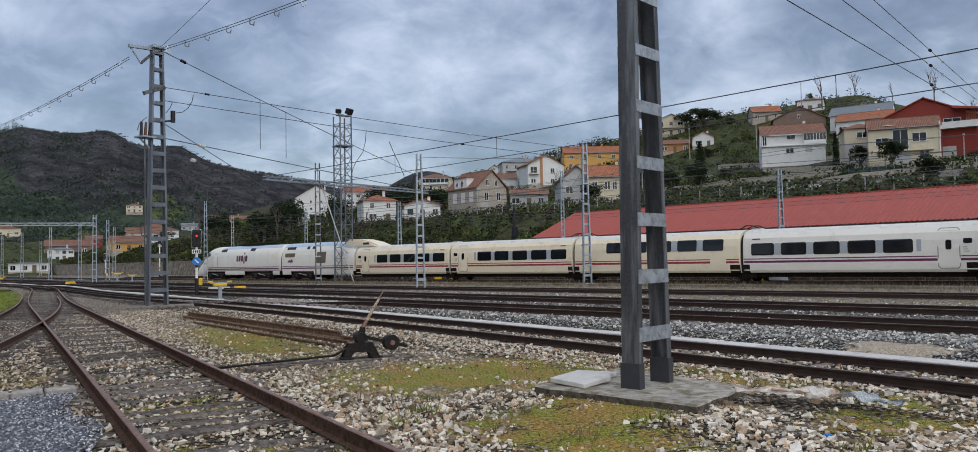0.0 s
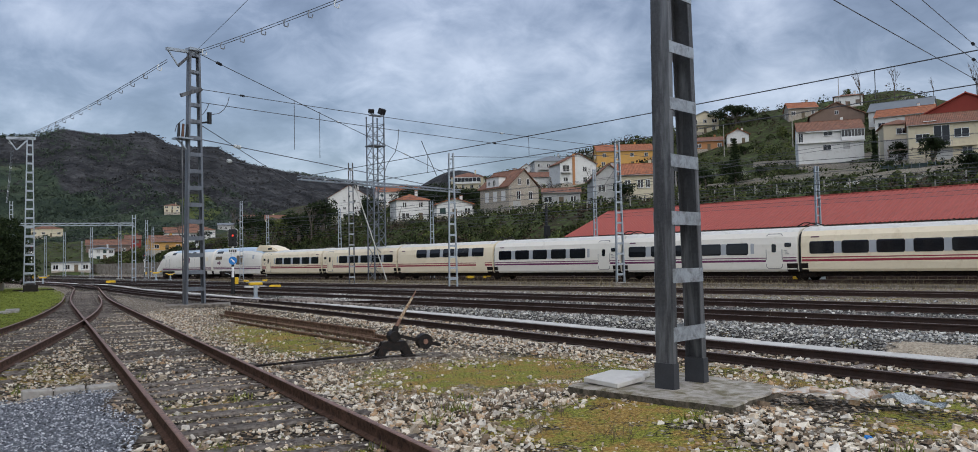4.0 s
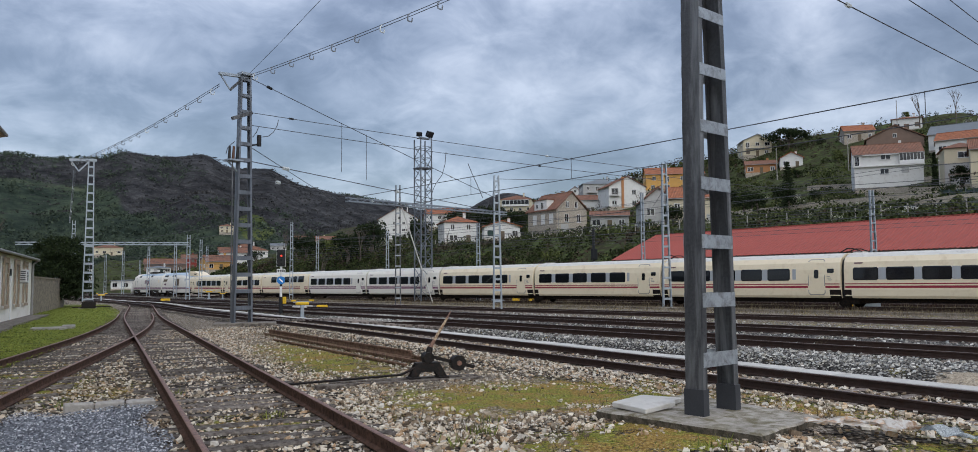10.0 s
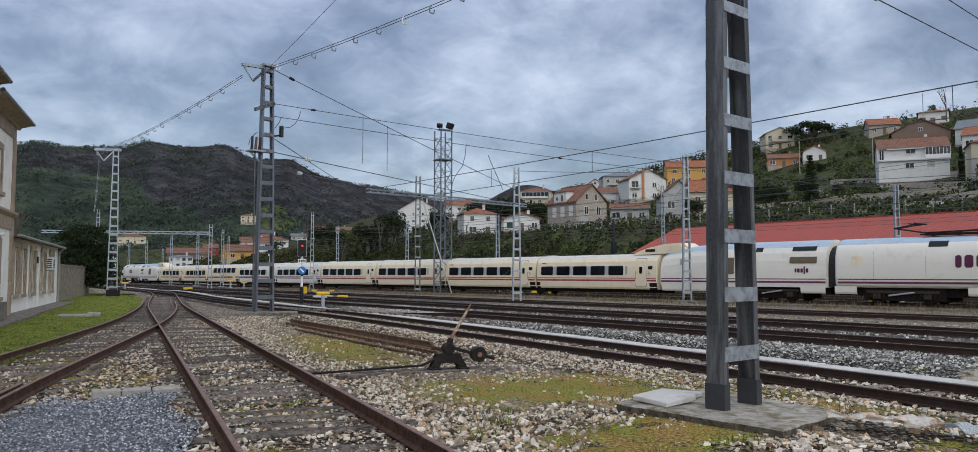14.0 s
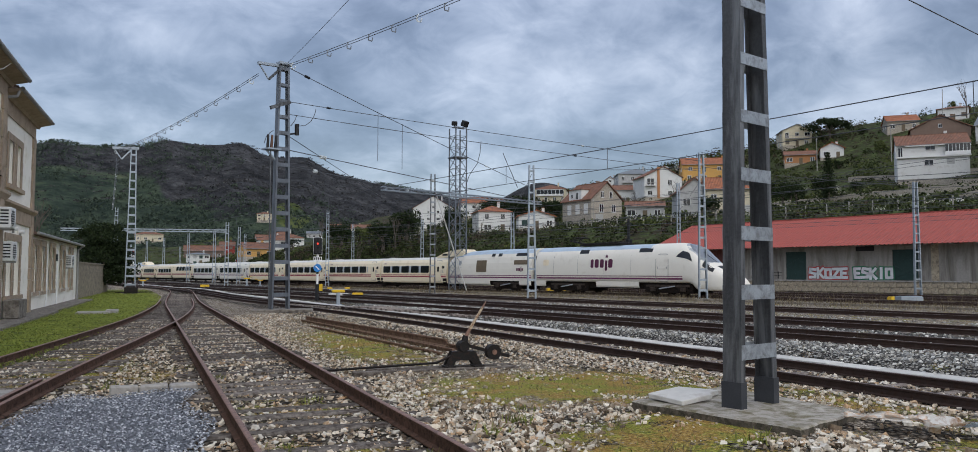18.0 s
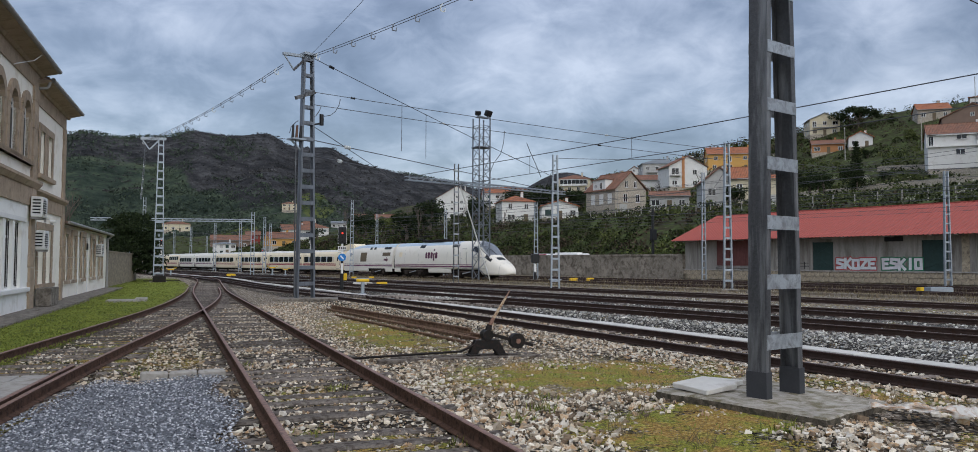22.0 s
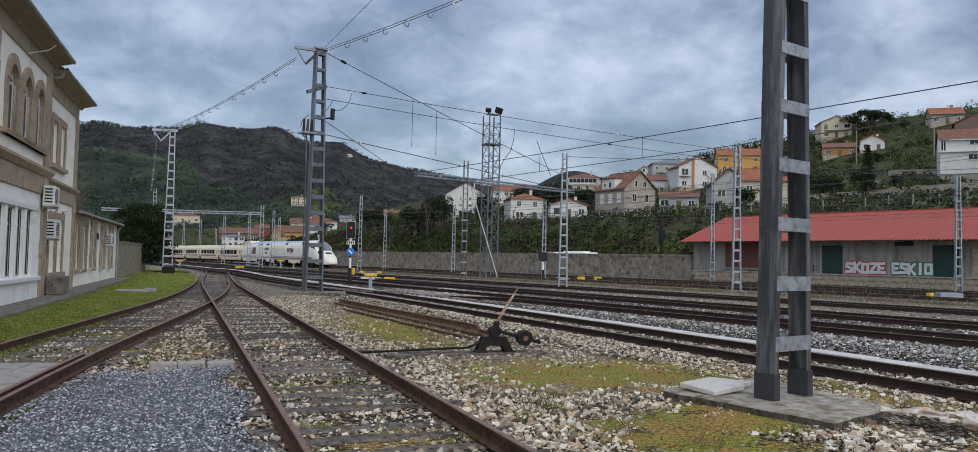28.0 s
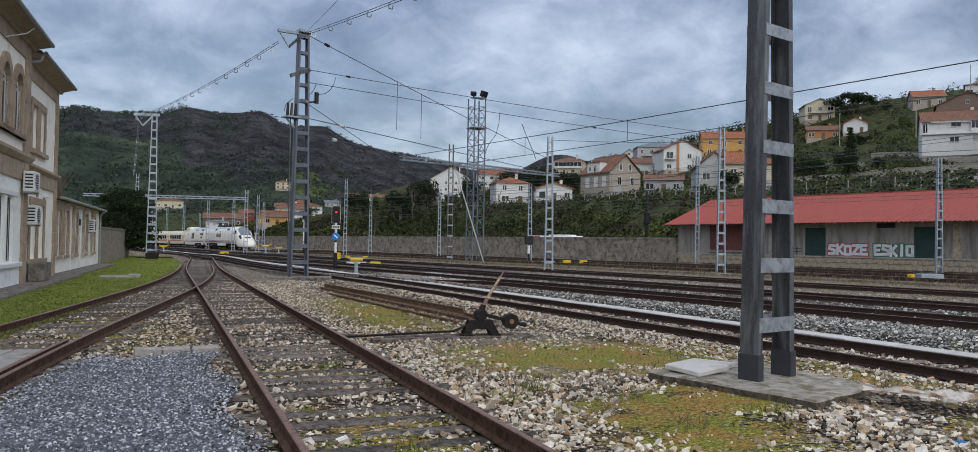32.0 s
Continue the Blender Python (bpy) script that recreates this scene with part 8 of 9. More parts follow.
def stone_soup(name, rows, mat, label, seed=1, chips=False):
    """Many angular stones in one mesh, open underneath; chips are plain wedges. rows: x, y, z, radius."""
    rng = np.random.default_rng(seed)
    base = np.array([(x, y, z) for x in (-1, 1) for y in (-1, 1) for z in (-1, 1)]) / 3 ** 0.5
    tri = np.array([(0, 1, 3), (0, 3, 2), (4, 6, 7), (4, 7, 5), (0, 4, 5), (0, 5, 1), (2, 3, 7), (2, 7, 6), (1, 5, 7), (1, 7, 3)])
    if chips:
        base = np.array([(-1, -1, -0.6), (1, -1, -0.6), (1, 1, -0.6), (-1, 1, -0.6), (-0.7, 0, 0.8), (0.7, 0, 0.8)]) / 1.5
        tri = np.array([(0, 1, 5), (0, 5, 4), (2, 3, 4), (2, 4, 5), (1, 2, 5), (3, 0, 4)])
    nv, nt = len(base), len(tri)
    rows = np.array(rows)
    n = len(rows)
    v = base[None] * rng.uniform(0.55, 1.35, (n, nv, 1)) + rng.uniform(-0.22, 0.22, (n, nv, 3))
    v = v * rng.uniform(0.62, 1.3, (n, 1, 3)) * np.array([1, 1, 0.72])
    a = rng.uniform(0, 2 * np.pi, n)
    c, s = np.cos(a)[:, None], np.sin(a)[:, None]
    v = np.stack([v[..., 0] * c - v[..., 1] * s, v[..., 0] * s + v[..., 1] * c, v[..., 2]], -1)
    tilt = rng.uniform(-0.7, 0.7, n)[:, None]
    v = np.stack([v[..., 0] * np.cos(tilt) - v[..., 2] * np.sin(tilt), v[..., 1], v[..., 0] * np.sin(tilt) + v[..., 2] * np.cos(tilt)], -1)
    v = v * rows[:, None, 3:4] + rows[:, None, :3]
    f = (tri[None] + nv * np.arange(n)[:, None, None]).reshape(-1)
    me = bpy.data.meshes.new(name)
    me.vertices.add(nv * n)
    me.vertices.foreach_set("co", v.reshape(-1))
    me.loops.add(len(f))
    me.loops.foreach_set("vertex_index", f.astype(np.int32))
    me.polygons.add(nt * n)
    me.polygons.foreach_set("loop_start", (3 * np.arange(nt * n)).astype(np.int32))
    me.update(calc_edges=True)
    me.shade_flat()
    me.materials.append(mat)
    return tagged(new(name, me), label, "stones", kind="stuff")


SLAB = [(-1.0, 0.92), (-0.42, -1.2), (0.95, -0.72), (0.85, 1.5)]


def on_slab(x, y):
    x, y = x - 6.5, y - 7.35
    return all((c - a) * (y - b) - (d - b) * (x - a) > 0 for (a, b), (c, d) in zip(SLAB, SLAB[1:] + SLAB[:1]))


def in_gravel(x, y):
    left = np.interp(y, [2, 9.4, 10.5, 11.5, 12.5, 13.2], [-2.2, -1.6, -1.45, -1.25, -0.98, -0.7])
    return left < x < 0.72 + 0.12 * math.sin(y * 2.1) and y < 12.5 + 0.15 * math.sin(x * 5) + 0.1 * noise.noise((x * 3, y * 3, 0))


def on_rail(x, y):
    return abs(x - 0.99) < 0.07 or abs(x - 2.73) < 0.07


def near_rail(x, y):
    d = x - float(np.interp(y, MAIN_Y, MAIN_X))
    return abs(abs(d) - 0.87) < 0.09 or d > 1.0


def build_stones():
    rnd = random.Random(11)
    rows = []

    def throw(n, x0, x1, y0, y1, keep, r0=0.018, r1=0.05, lean=0.0, sink=0.25):
        for _ in range(n):
            y = y0 + (y1 - y0) * rnd.random() ** 1.35
            x = rnd.uniform(x0, x1) - lean * y
            if not keep(x, y):
                continue
            r = r0 + (r1 - r0) * rnd.random() ** 2.0
            rows.append((x, y, ground_z(x, y) + r * (1 - 2 * sink) * 0.5 + 0.012 * noise.noise((x * 2, y * 2, 7)), r))

    ties = np.array([t for t in TIES if t[0] < 3 and t[1] < 45])

    def sidings(x, y):
        if in_gravel(x, y) or on_rail(x, y):
            return False
        near = ties[np.abs(ties[:, 0] - x) < 1.3]
        if len(near) and np.abs(near[:, 1] - y).min() < 0.12 and rnd.random() < 0.8 + 0.75 * noise.noise((x * 0.9, y * 0.7, 12)):
            return False
        if x < np.interp(y, [4, 14, 20, 27, 37, 48], [-3.1, -2.45, -1.6, -0.6, 0.4, 1.2]) - 0.2:
            return False
        return rnd.random() > 0.95 * mossy(x, y) - 0.1
    throw(42000, -3.0, 3.9, 3.2, 32, sidings, 0.012, 0.038)
    throw(1300, -2.5, 4.2, 3.2, 20, sidings, 0.04, 0.062)

    def bank(x, y):
        m = mossy(x, y)
        return rnd.random() > 1.22 * m - 0.55 * noise.noise((x * 1.6, y * 1.6, 4)) and not on_slab(x, y) and not (abs(x + 0.62 * y - 11.05) < 0.5 and 6.7 < x < 8.2 and rnd.random() < 0.96) and rnd.random() < (0.95 if y < 9.5 else 0.6)
    throw(3500, -2.6, 8.4, -5.0, 3.0, lambda x, y: not on_rail(x, y), 0.02, 0.05)
    throw(25000, 2.9, 8.4, 3.0, 11.5, bank, 0.012, 0.04)
    throw(2000, 2.9, 8.2, 3.0, 11.0, bank, 0.04, 0.066)
    throw(16000, 3.2, 8.6, 10.5, 34, lambda x, y: rnd.random() > 0.8 * mossy(x, y) + 0.2 - 0.6 * noise.noise((x * 0.9, y * 0.9, 2)), 0.015, 0.045, 0.03)
    throw(26000, 7.6, 13.7, 3.0, 45, lambda x, y: rnd.random() > 0.8 * mossy(x, y) and not on_slab(x, y) and not near_rail(x, y) and (y > 9.5 or x > 8.3), 0.018, 0.055, 0.0)
    stone_soup("ballast_stones", rows, PEBBLE, "pale angular ballast stones strewn over the ground", 2)
    rows.clear()
    throw(17000, 14.7, 19.2, 3.0, 45, lambda x, y: rnd.random() > 1.5 * sandy(x, y), 0.018, 0.055, 0.09)
    throw(5000, 18, 31, 8.0, 45, lambda x, y: True, 0.03, 0.06, 0.2)
    for pts in MAIN_LINE[1:3]:
        for _ in range(7000):
            i = rnd.randrange(4, 90)
            q = pts[i].lerp(pts[i + 1], rnd.random()) + side_of(pts, i) * rnd.choice((rnd.uniform(-0.7, 0.7), rnd.uniform(0.98, 1.9)))
            r = rnd.uniform(0.025, 0.055)
            rows.append((q.x, q.y, ground_z(q.x, q.y) + r * 0.6, r))
    stone_soup("grey_ballast", rows, PEBBLE_GREY, "grey ballast stones between the yard tracks", 3)
    rows.clear()
    for _ in range(26000):
        x, y = rnd.uniform(-2.3, 0.95), 4.2 + 8.6 * rnd.random() ** 1.2
        if in_gravel(x, y):
            rows.append((x, y, ground_z(x, y) + 0.06 + 0.02 * noise.noise((x, y, 0)) + 0.012 * noise.noise((x * 2.5, y * 2.5, 0)), rnd.uniform(0.009, 0.022)))
    stone_soup("chippings", rows, CHIPPING, "loose blue-grey stone chippings", 4, True)


def build_gravel_bed():
    me_v, me_f, idx = [], [], {}
    k = 0.12
    for j in range(int(2.5 / k), int(13 / k)):
        for i in range(int(-2.4 / k), int(1.1 / k)):
            if not in_gravel(i * k, j * k):
                continue
            q = []
            for a, b in ((0, 0), (1, 0), (1, 1), (0, 1)):
                key = (i + a, j + b)
                if key not in idx:
                    idx[key] = len(me_v)
                    x, y = key[0] * k, key[1] * k
                    inner = all(in_gravel(x + dx, y + dy) for dx in (-0.13, 0.13) for dy in (-0.13, 0.13))
                    me_v.append((x, y, ground_z(x, y) + (0.055 if inner else -0.02) + 0.02 * noise.noise((x, y, 0)) + 0.012 * noise.noise((x * 2.5, y * 2.5, 0))))
                q.append(idx[key])
            me_f.append(q)
    me = bpy.data.meshes.new("gravel_bed")
    me.from_pydata(me_v, [], me_f)
    ob = new("gravel_bed", me)
    finish(ob, material("fine_dark_gravel", (0.15, 0.162, 0.186), 0.95, 0, 0.6, 14, (0.07, 0.076, 0.088), 0.45, 1.0, 160))
    smooth(ob)
    tagged(ob, "patch of fine blue-grey gravel between the sidings", "gravel", kind="structure")


def build_grass():
    rnd = random.Random(5)
    lawn = Soup()
    for _ in range(20000):
        y = 13 + 70 * rnd.random() ** 1.7
        edge = np.interp(y, [4, 14, 20, 27, 37, 48, 62, 85], [-3.1, -2.6, -1.75, -0.85, 0.15, 0.9, 1.1, 0.4])
        x = rnd.uniform(-4.0, edge)
        if -2.6 < x < -1.1 and 37 < y < 41:
            continue
        lawn.blade((x, y, 0.0), rnd.uniform(0.012, 0.045), 0.01 + 0.0004 * y, rnd, 0.9)
    tagged(new("lawn_grass", lawn.mesh("lawn_grass", BLADE)), "short green grass beside the branch siding", "grass", kind="stuff")
    tuft = Soup()
    for cx, cy, n, s in ((3.55, 8.0, 26, 0.12), (4.0, 8.3, 30, 0.12), (2.6, 7.3, 16, 0.1), (1.4, 8.0, 20, 0.1), (5.6, 6.2, 26, 0.12), (6.9, 9.2, 20, 0.1), (-0.4, 13.3, 30, 0.12), (1.9, 6.4, 26, 0.1), (4.4, 9.0, 22, 0.1), (1.2, 14, 14, 0.1), (2.2, 11, 18, 0.09), (6.2, 4.4, 30, 0.12)):
        for _ in range(n):
            tuft.blade((cx + rnd.gauss(0, 0.09), cy + rnd.gauss(0, 0.09), ground_z(cx, cy)), s * rnd.uniform(0.5, 1.2), 0.01, rnd, 0.7)
    for _ in range(7000):
        x, y = rnd.uniform(-2.4, 9.5), 4 + 24 * rnd.random() ** 1.3
        if rnd.random() < mossy(x, y) * 1.2 - 0.25 and not (5.3 < x < 7.6 and 5.7 < y < 8.9):
            tuft.blade((x, y, ground_z(x, y)), rnd.uniform(0.015, 0.06), 0.009, rnd)
    tagged(new("grass_tufts", tuft.mesh("grass_tufts", BLADE)), "small green tufts among moss and stones", "grass", kind="stuff")
    dry = Soup()
    for _ in range(9000):
        s = rnd.uniform(-42, 75)
        p = on_line(s) - AC * rnd.uniform(2.2, 7.5)
        dry.blade((p.x, p.y, ground_z(p.x, p.y)), rnd.uniform(0.1, 0.42), 0.015, rnd, 0.35)
    for _ in range(1500):
        p = on_line(rnd.uniform(-40, 60)) + AC * rnd.uniform(3.0, 6.0)
        dry.blade((p.x, p.y, ground_z(p.x, p.y)), rnd.uniform(0.15, 0.5), 0.02, rnd, 0.25)
    for cx, cy in ((4.15, 6.85), (4.6, 6.2), (17.0, 15.2), (19.5, 12.5), (4.7, 7.4), (7.9, 6.9), (3.9, 8.6)):
        for _ in range(40):
            dry.blade((cx + rnd.gauss(0, 0.1), cy + rnd.gauss(0, 0.1), ground_z(cx, cy)), rnd.uniform(0.08, 0.3), 0.004, rnd, 0.8)
    for _ in range(3000):
        x, y = rnd.uniform(3.4, 7.5), rnd.uniform(8, 34)
        dry.blade((x, y, ground_z(x, y)), rnd.uniform(0.02, 0.09), 0.006, rnd, 0.6)
    for _ in range(900):
        f = rnd.random()
        x, y = 5.1 + 1.05 * f + rnd.gauss(0, 0.35), 28.4 - 12 * f + rnd.gauss(0, 0.3)
        dry.blade((x, y, ground_z(x, y)), rnd.uniform(0.05, 0.24), 0.006, rnd, 0.5)
    tagged(new("dry_weeds", dry.mesh("dry_weeds", STRAW)), "dry straw-coloured weeds between the tracks", "weeds", kind="stuff")


build_gravel_bed()
build_stones()
build_grass()


# ---------------------------------------------------------------- things on the ground
SLAB_MAT = material("worn_mast_base_concrete", (0.39, 0.36, 0.315), 0.95, 0, 0.28, 2.2, (0.16, 0.14, 0.085), 0.48, 0.9, 45)


SLAB_EDGE = material("broken_mossy_concrete", (0.13, 0.11, 0.085), 0.95, 0, 0.4, 6, (0.05, 0.045, 0.03), 0.5, 0.9, 40)


def build_slab():
    ob = empty("mast_base_slab", pose(6.5, 7.35, 0), "cracked concrete slab at the foot of the mast", "concrete slab")
    bm = bmesh.new()
    rnd = random.Random(2)
    out = []
    corners = SLAB
    for (a, b), (c, d) in zip(corners, corners[1:] + corners[:1]):
        for k in range(9):
            f = k / 9
            out.append((a + (c - a) * f + rnd.uniform(-0.025, 0.025), b + (d - b) * f + rnd.uniform(-0.025, 0.025)))
    prism(bm, out, -0.25, 0.16, "z")
    bmesh.ops.bevel(bm, geom=[e for e in bm.edges if e.verts[0].co.z > 0.1 and e.verts[1].co.z > 0.1], offset=0.02, segments=1, affect="EDGES")
    bm.normal_update()
    for f in bm.faces:
        f.material_index = 1 if abs(f.normal.z) < 0.2 else 0
    part("slab", bm, [SLAB_MAT, SLAB_EDGE], ob)
    for name, x, y, z, rx, ry, rz, label in (("paving_slab", 6.03, 8.02, 0.2, 3, -4, 12, "pale square paving slab lying on the mast base"), ("paving_slab", 6.37, 8.28, 0.18, 0, 0, 30, "pale paving slab half under another")):
        t = part(name, boxes((-0.27, 0.27, -0.27, 0.27, -0.03, 0.03), bevel=0.008), CONCRETE_PALE)
        t.matrix_basis = pose(x, y, z + 0.02, rx, ry, rz)
        tagged(t, label, "paving slab")


def build_lever():
    ob = empty("point_lever", pose(5.3, 13.36, 0.0, 0, 0, -4), "black cast-iron point lever with a round counterweight", "point lever")
    side = [(-0.34, 0.06), (-0.2, 0.06), (-0.14, 0.15), (0.12, 0.15), (0.18, 0.06), (0.34, 0.06), (0.26, 0.2), (0.2, 0.31), (-0.22, 0.31), (-0.28, 0.2)]
    for y in (-0.09, 0.06):
        part("stand", prism(bmesh.new(), side, y, y + 0.03, "y"), IRON, ob)
    part("stand_top", boxes((-0.22, 0.2, -0.06, 0.06, 0.27, 0.31)), IRON, ob)
    for x in (-0.36, 0.17):
        part("foot", boxes((x, x + 0.2, -0.14, 0.14, 0.03, 0.065), bevel=0.01), IRON, ob)
    hub = bmesh.new()
    rod(hub, (0.0, -0.12, 0.4), (0.0, 0.12, 0.4), 0.095, 14)
    rod(hub, (-0.03, -0.02, 0.3), (0.05, -0.02, 0.58), 0.085, 8, 0.05)
    part("hub", hub, IRON, ob)
    h = bmesh.new()
    rod(h, (0.04, 0, 0.54), (0.13, 0, 0.7), 0.04, 8, 0.03)
    part("lever_root", h, RAIL_TOP, ob, "rusty root of the handle")
    h = bmesh.new()
    rod(h, (0.13, 0, 0.7), (0.37, 0, 1.08), 0.03, 8, 0.02)
    part("handle", h, PALE_WOOD, ob, "pale worn paint on the handle")
    h = bmesh.new()
    rod(h, (0.37, 0, 1.08), (0.44, 0, 1.2), 0.018, 8, 0.007)
    part("handle_tip", h, RAIL_TOP, ob)
    a = bmesh.new()
    bar(a, (0.02, -0.1, 0.42), (0.85, -0.1, 0.2), 0.04, 0.06)
    part("weight_arm", a, IRON, ob)
    w = bmesh.new()
    rod(w, (0.53, -0.2, 0.29), (0.53, -0.02, 0.29), 0.135, 22)
    part("counterweight", w, IRON, ob, "round iron counterweight")
    part("weight_boss", rod(bmesh.new(), (0.53, -0.22, 0.29), (0.53, -0.2, 0.29), 0.045, 12), RAIL_TOP, ob)
    r = bmesh.new()
    rod(r, (-0.12, -0.05, 0.28), (-0.5, -0.05, 0.12), 0.025, 6)
    rod(r, (-0.5, -0.05, 0.12), (-2.5, -0.1, 0.06), 0.022, 6)
    part("pull_rod", r, IRON, ob)
    for y, x0, x1 in ((-0.17, -2.0, 0.98), (0.17, -1.7, 1.0)):
        t = part("timber", boxes((x0, x1, y - 0.09, y + 0.09, -0.08, 0.035), bevel=0.012), SLEEPER, ob, "weathered grey timber under the stand")


PALE_WOOD = material("flaking_cream_paint", (0.5, 0.4, 0.28), 0.8, 0, 0.2, 9, (0.2, 0.09, 0.05), 0.4)


def build_rail_pile():
    rnd = random.Random(9)
    for i, (x0, y0, x1, y1, z) in enumerate(((5.3, 28.4, 6.45, 16.4, -0.06), (5.06, 28.0, 6.12, 16.0, -0.08), (4.8, 25.0, 5.7, 15.6, -0.1), (5.16, 27.6, 6.3, 16.9, 0.05))):
        n = 24
        pts = [Vector((x0 + (x1 - x0) * k / n, y0 + (y1 - y0) * k / n, 0)) for k in range(n + 1)]
        o = part("loose_rail", rail_mesh(pts, 0, z), [RUST_PALE, RUST_PALE])
        tagged(o, "rusty loose rail lying beside the track", "rail", "pile of loose rails")
    for k, y in enumerate((17.0, 20.5, 24.2, 27.6)):
        x = 5.9 - (y - 17) * 0.09
        t = part("bearer", boxes((-0.65, 0.6, -0.11, 0.11, -0.2, -0.05), bevel=0.012), SLEEPER)
        t.matrix_basis = pose(x - 0.05, y, 0, 0, 0, 8)
        tagged(t, "weathered timber bearer under loose rails", "timber")


def build_crossing():
    """Boards between the branch rails, the check rail and a kerb stone."""
    ob = empty("level_crossing", pose(0, 0, 0), "grey boarded crossing between the branch rails", "boarded crossing")
    rnd = random.Random(6)
    for row in range(3):
        y = 5.4
        while y < 12.7:
            L = min(rnd.uniform(1.8, 2.6), 12.9 - y)
            c = Vector((np.interp(y + L / 2, [5, 10, 13], [-3.0, -2.46, -2.1]), y + L / 2, 0))
            o = part("board", boxes((-0.2, 0.2, -L / 2, L / 2, -0.1, 0.0), bevel=0.01), CONCRETE, ob)
            o.matrix_basis = pose(c.x - 0.45 + 0.42 * row, c.y, 0.08 + rnd.uniform(-0.01, 0.01), 0, 0, -6.3)
            y += L + 0.015
    chk = trace(-2.18, 5.0, [(0, 5), (5, 6.5), (12, 9.3)], 8.2)
    part("check_rail", rail_mesh(chk, -0.09, -0.028), [RUST, RAIL_TOP], ob)
    k = empty("kerb_stones", pose(0, 0, 0), "short row of grey kerb stones at the gravel's edge", "kerb")
    for i in range(3):
        o = part("stone", boxes((-0.19, 0.19, -0.11, 0.11, -0.1, 0.09), bevel=0.02), CONCRETE, k)
        o.matrix_basis = pose(-0.2 + 0.4 * i, 12.75 - 0.03 * i, -0.02, rnd.uniform(-3, 3), rnd.uniform(-3, 3), rnd.uniform(-4, 4))


CLOTH_WHITE = material("dirty_white_rag", (0.86, 0.84, 0.8), 0.9, 0, 0.1, 4, (0.45, 0.26, 0.13), 0.4)
CLOTH_ORANGE = material("faded_orange_rag", (0.78, 0.55, 0.36), 0.9, 0, 0.15, 5, (0.88, 0.85, 0.8), 0.62)
CLOTH_BLUE = material("blue_striped_rag", (0.7, 0.74, 0.76), 0.9, 0, 0.3, 30, (0.16, 0.2, 0.24), 0.4)


def rag(x, y, w, h, turn, mat, label, seed):
    bm = bmesh.new()
    nx, ny = 14, 8
    vs = [[None] * (nx + 1) for _ in range(ny + 1)]
    for j in range(ny + 1):
        for i in range(nx + 1):
            u, v = (i / nx - 0.5) * w, (j / ny - 0.5) * h
            z = 0.06 + 0.1 * noise.noise((u * 4 + seed, v * 7, seed)) + 0.03 * noise.noise((u * 12, v * 12, seed))
            vs[j][i] = bm.verts.new((u + 0.06 * noise.noise((u * 3, v * 3, seed + 5)), v + 0.08 * noise.noise((u * 3, v * 3, seed + 9)), max(0.012, z)))
    for j in range(ny):
        for i in range(nx):
            bm.faces.new((vs[j][i], vs[j][i + 1], vs[j + 1][i + 1], vs[j + 1][i]))
    bmesh.ops.solidify(bm, geom=bm.faces[:], thickness=0.006)
    ob = part("rag", bm, mat)
    smooth(ob)
    ob.matrix_basis = pose(x, y, ground_z(x, y) + 0.09, 0, 0, turn)
    tagged(ob, label, "rag", "litter")


def build_litter():
    rag(7.1, 6.12, 0.62, 0.3, -42, CLOTH_ORANGE, "crumpled orange and white rag on the stones", 1)
    rag(7.6, 5.75, 0.45, 0.24, -20, CLOTH_WHITE, "crumpled dirty white cloth on the stones", 2)
    rag(7.36, 5.98, 0.42, 0.24, -50, CLOTH_ORANGE, "faded orange and white rag on the stones", 3)
    rag(7.85, 5.35, 0.75, 0.26, 75, CLOTH_BLUE, "blue-grey striped rag on the stones", 4)
    bm = bmesh.new()
    rod(bm, (0, 0, 0), (0, 0, 0.02), 0.045, 16)
    rod(bm, (0, 0, 0.02), (0, 0, 0.03), 0.02, 10)
    c = part("plastic_lid", bm, BLUE)
    c.matrix_basis = pose(6.38, 4.8, 0.03, 20, 10, 0)
    tagged(c, "small blue plastic lid on the ground", "lid")


build_slab()
build_lever()
build_rail_pile()
build_crossing()
build_litter()


# ---------------------------------------------------------------- signals, point machines, lesser masts
LAMP_RED = glow("lit_red_lamp", (1.0, 0.06, 0.03), 0.35)
LAMP_OFF = material("dark_lens", (0.02, 0.02, 0.022), 0.2, 0, 0.1, 5)


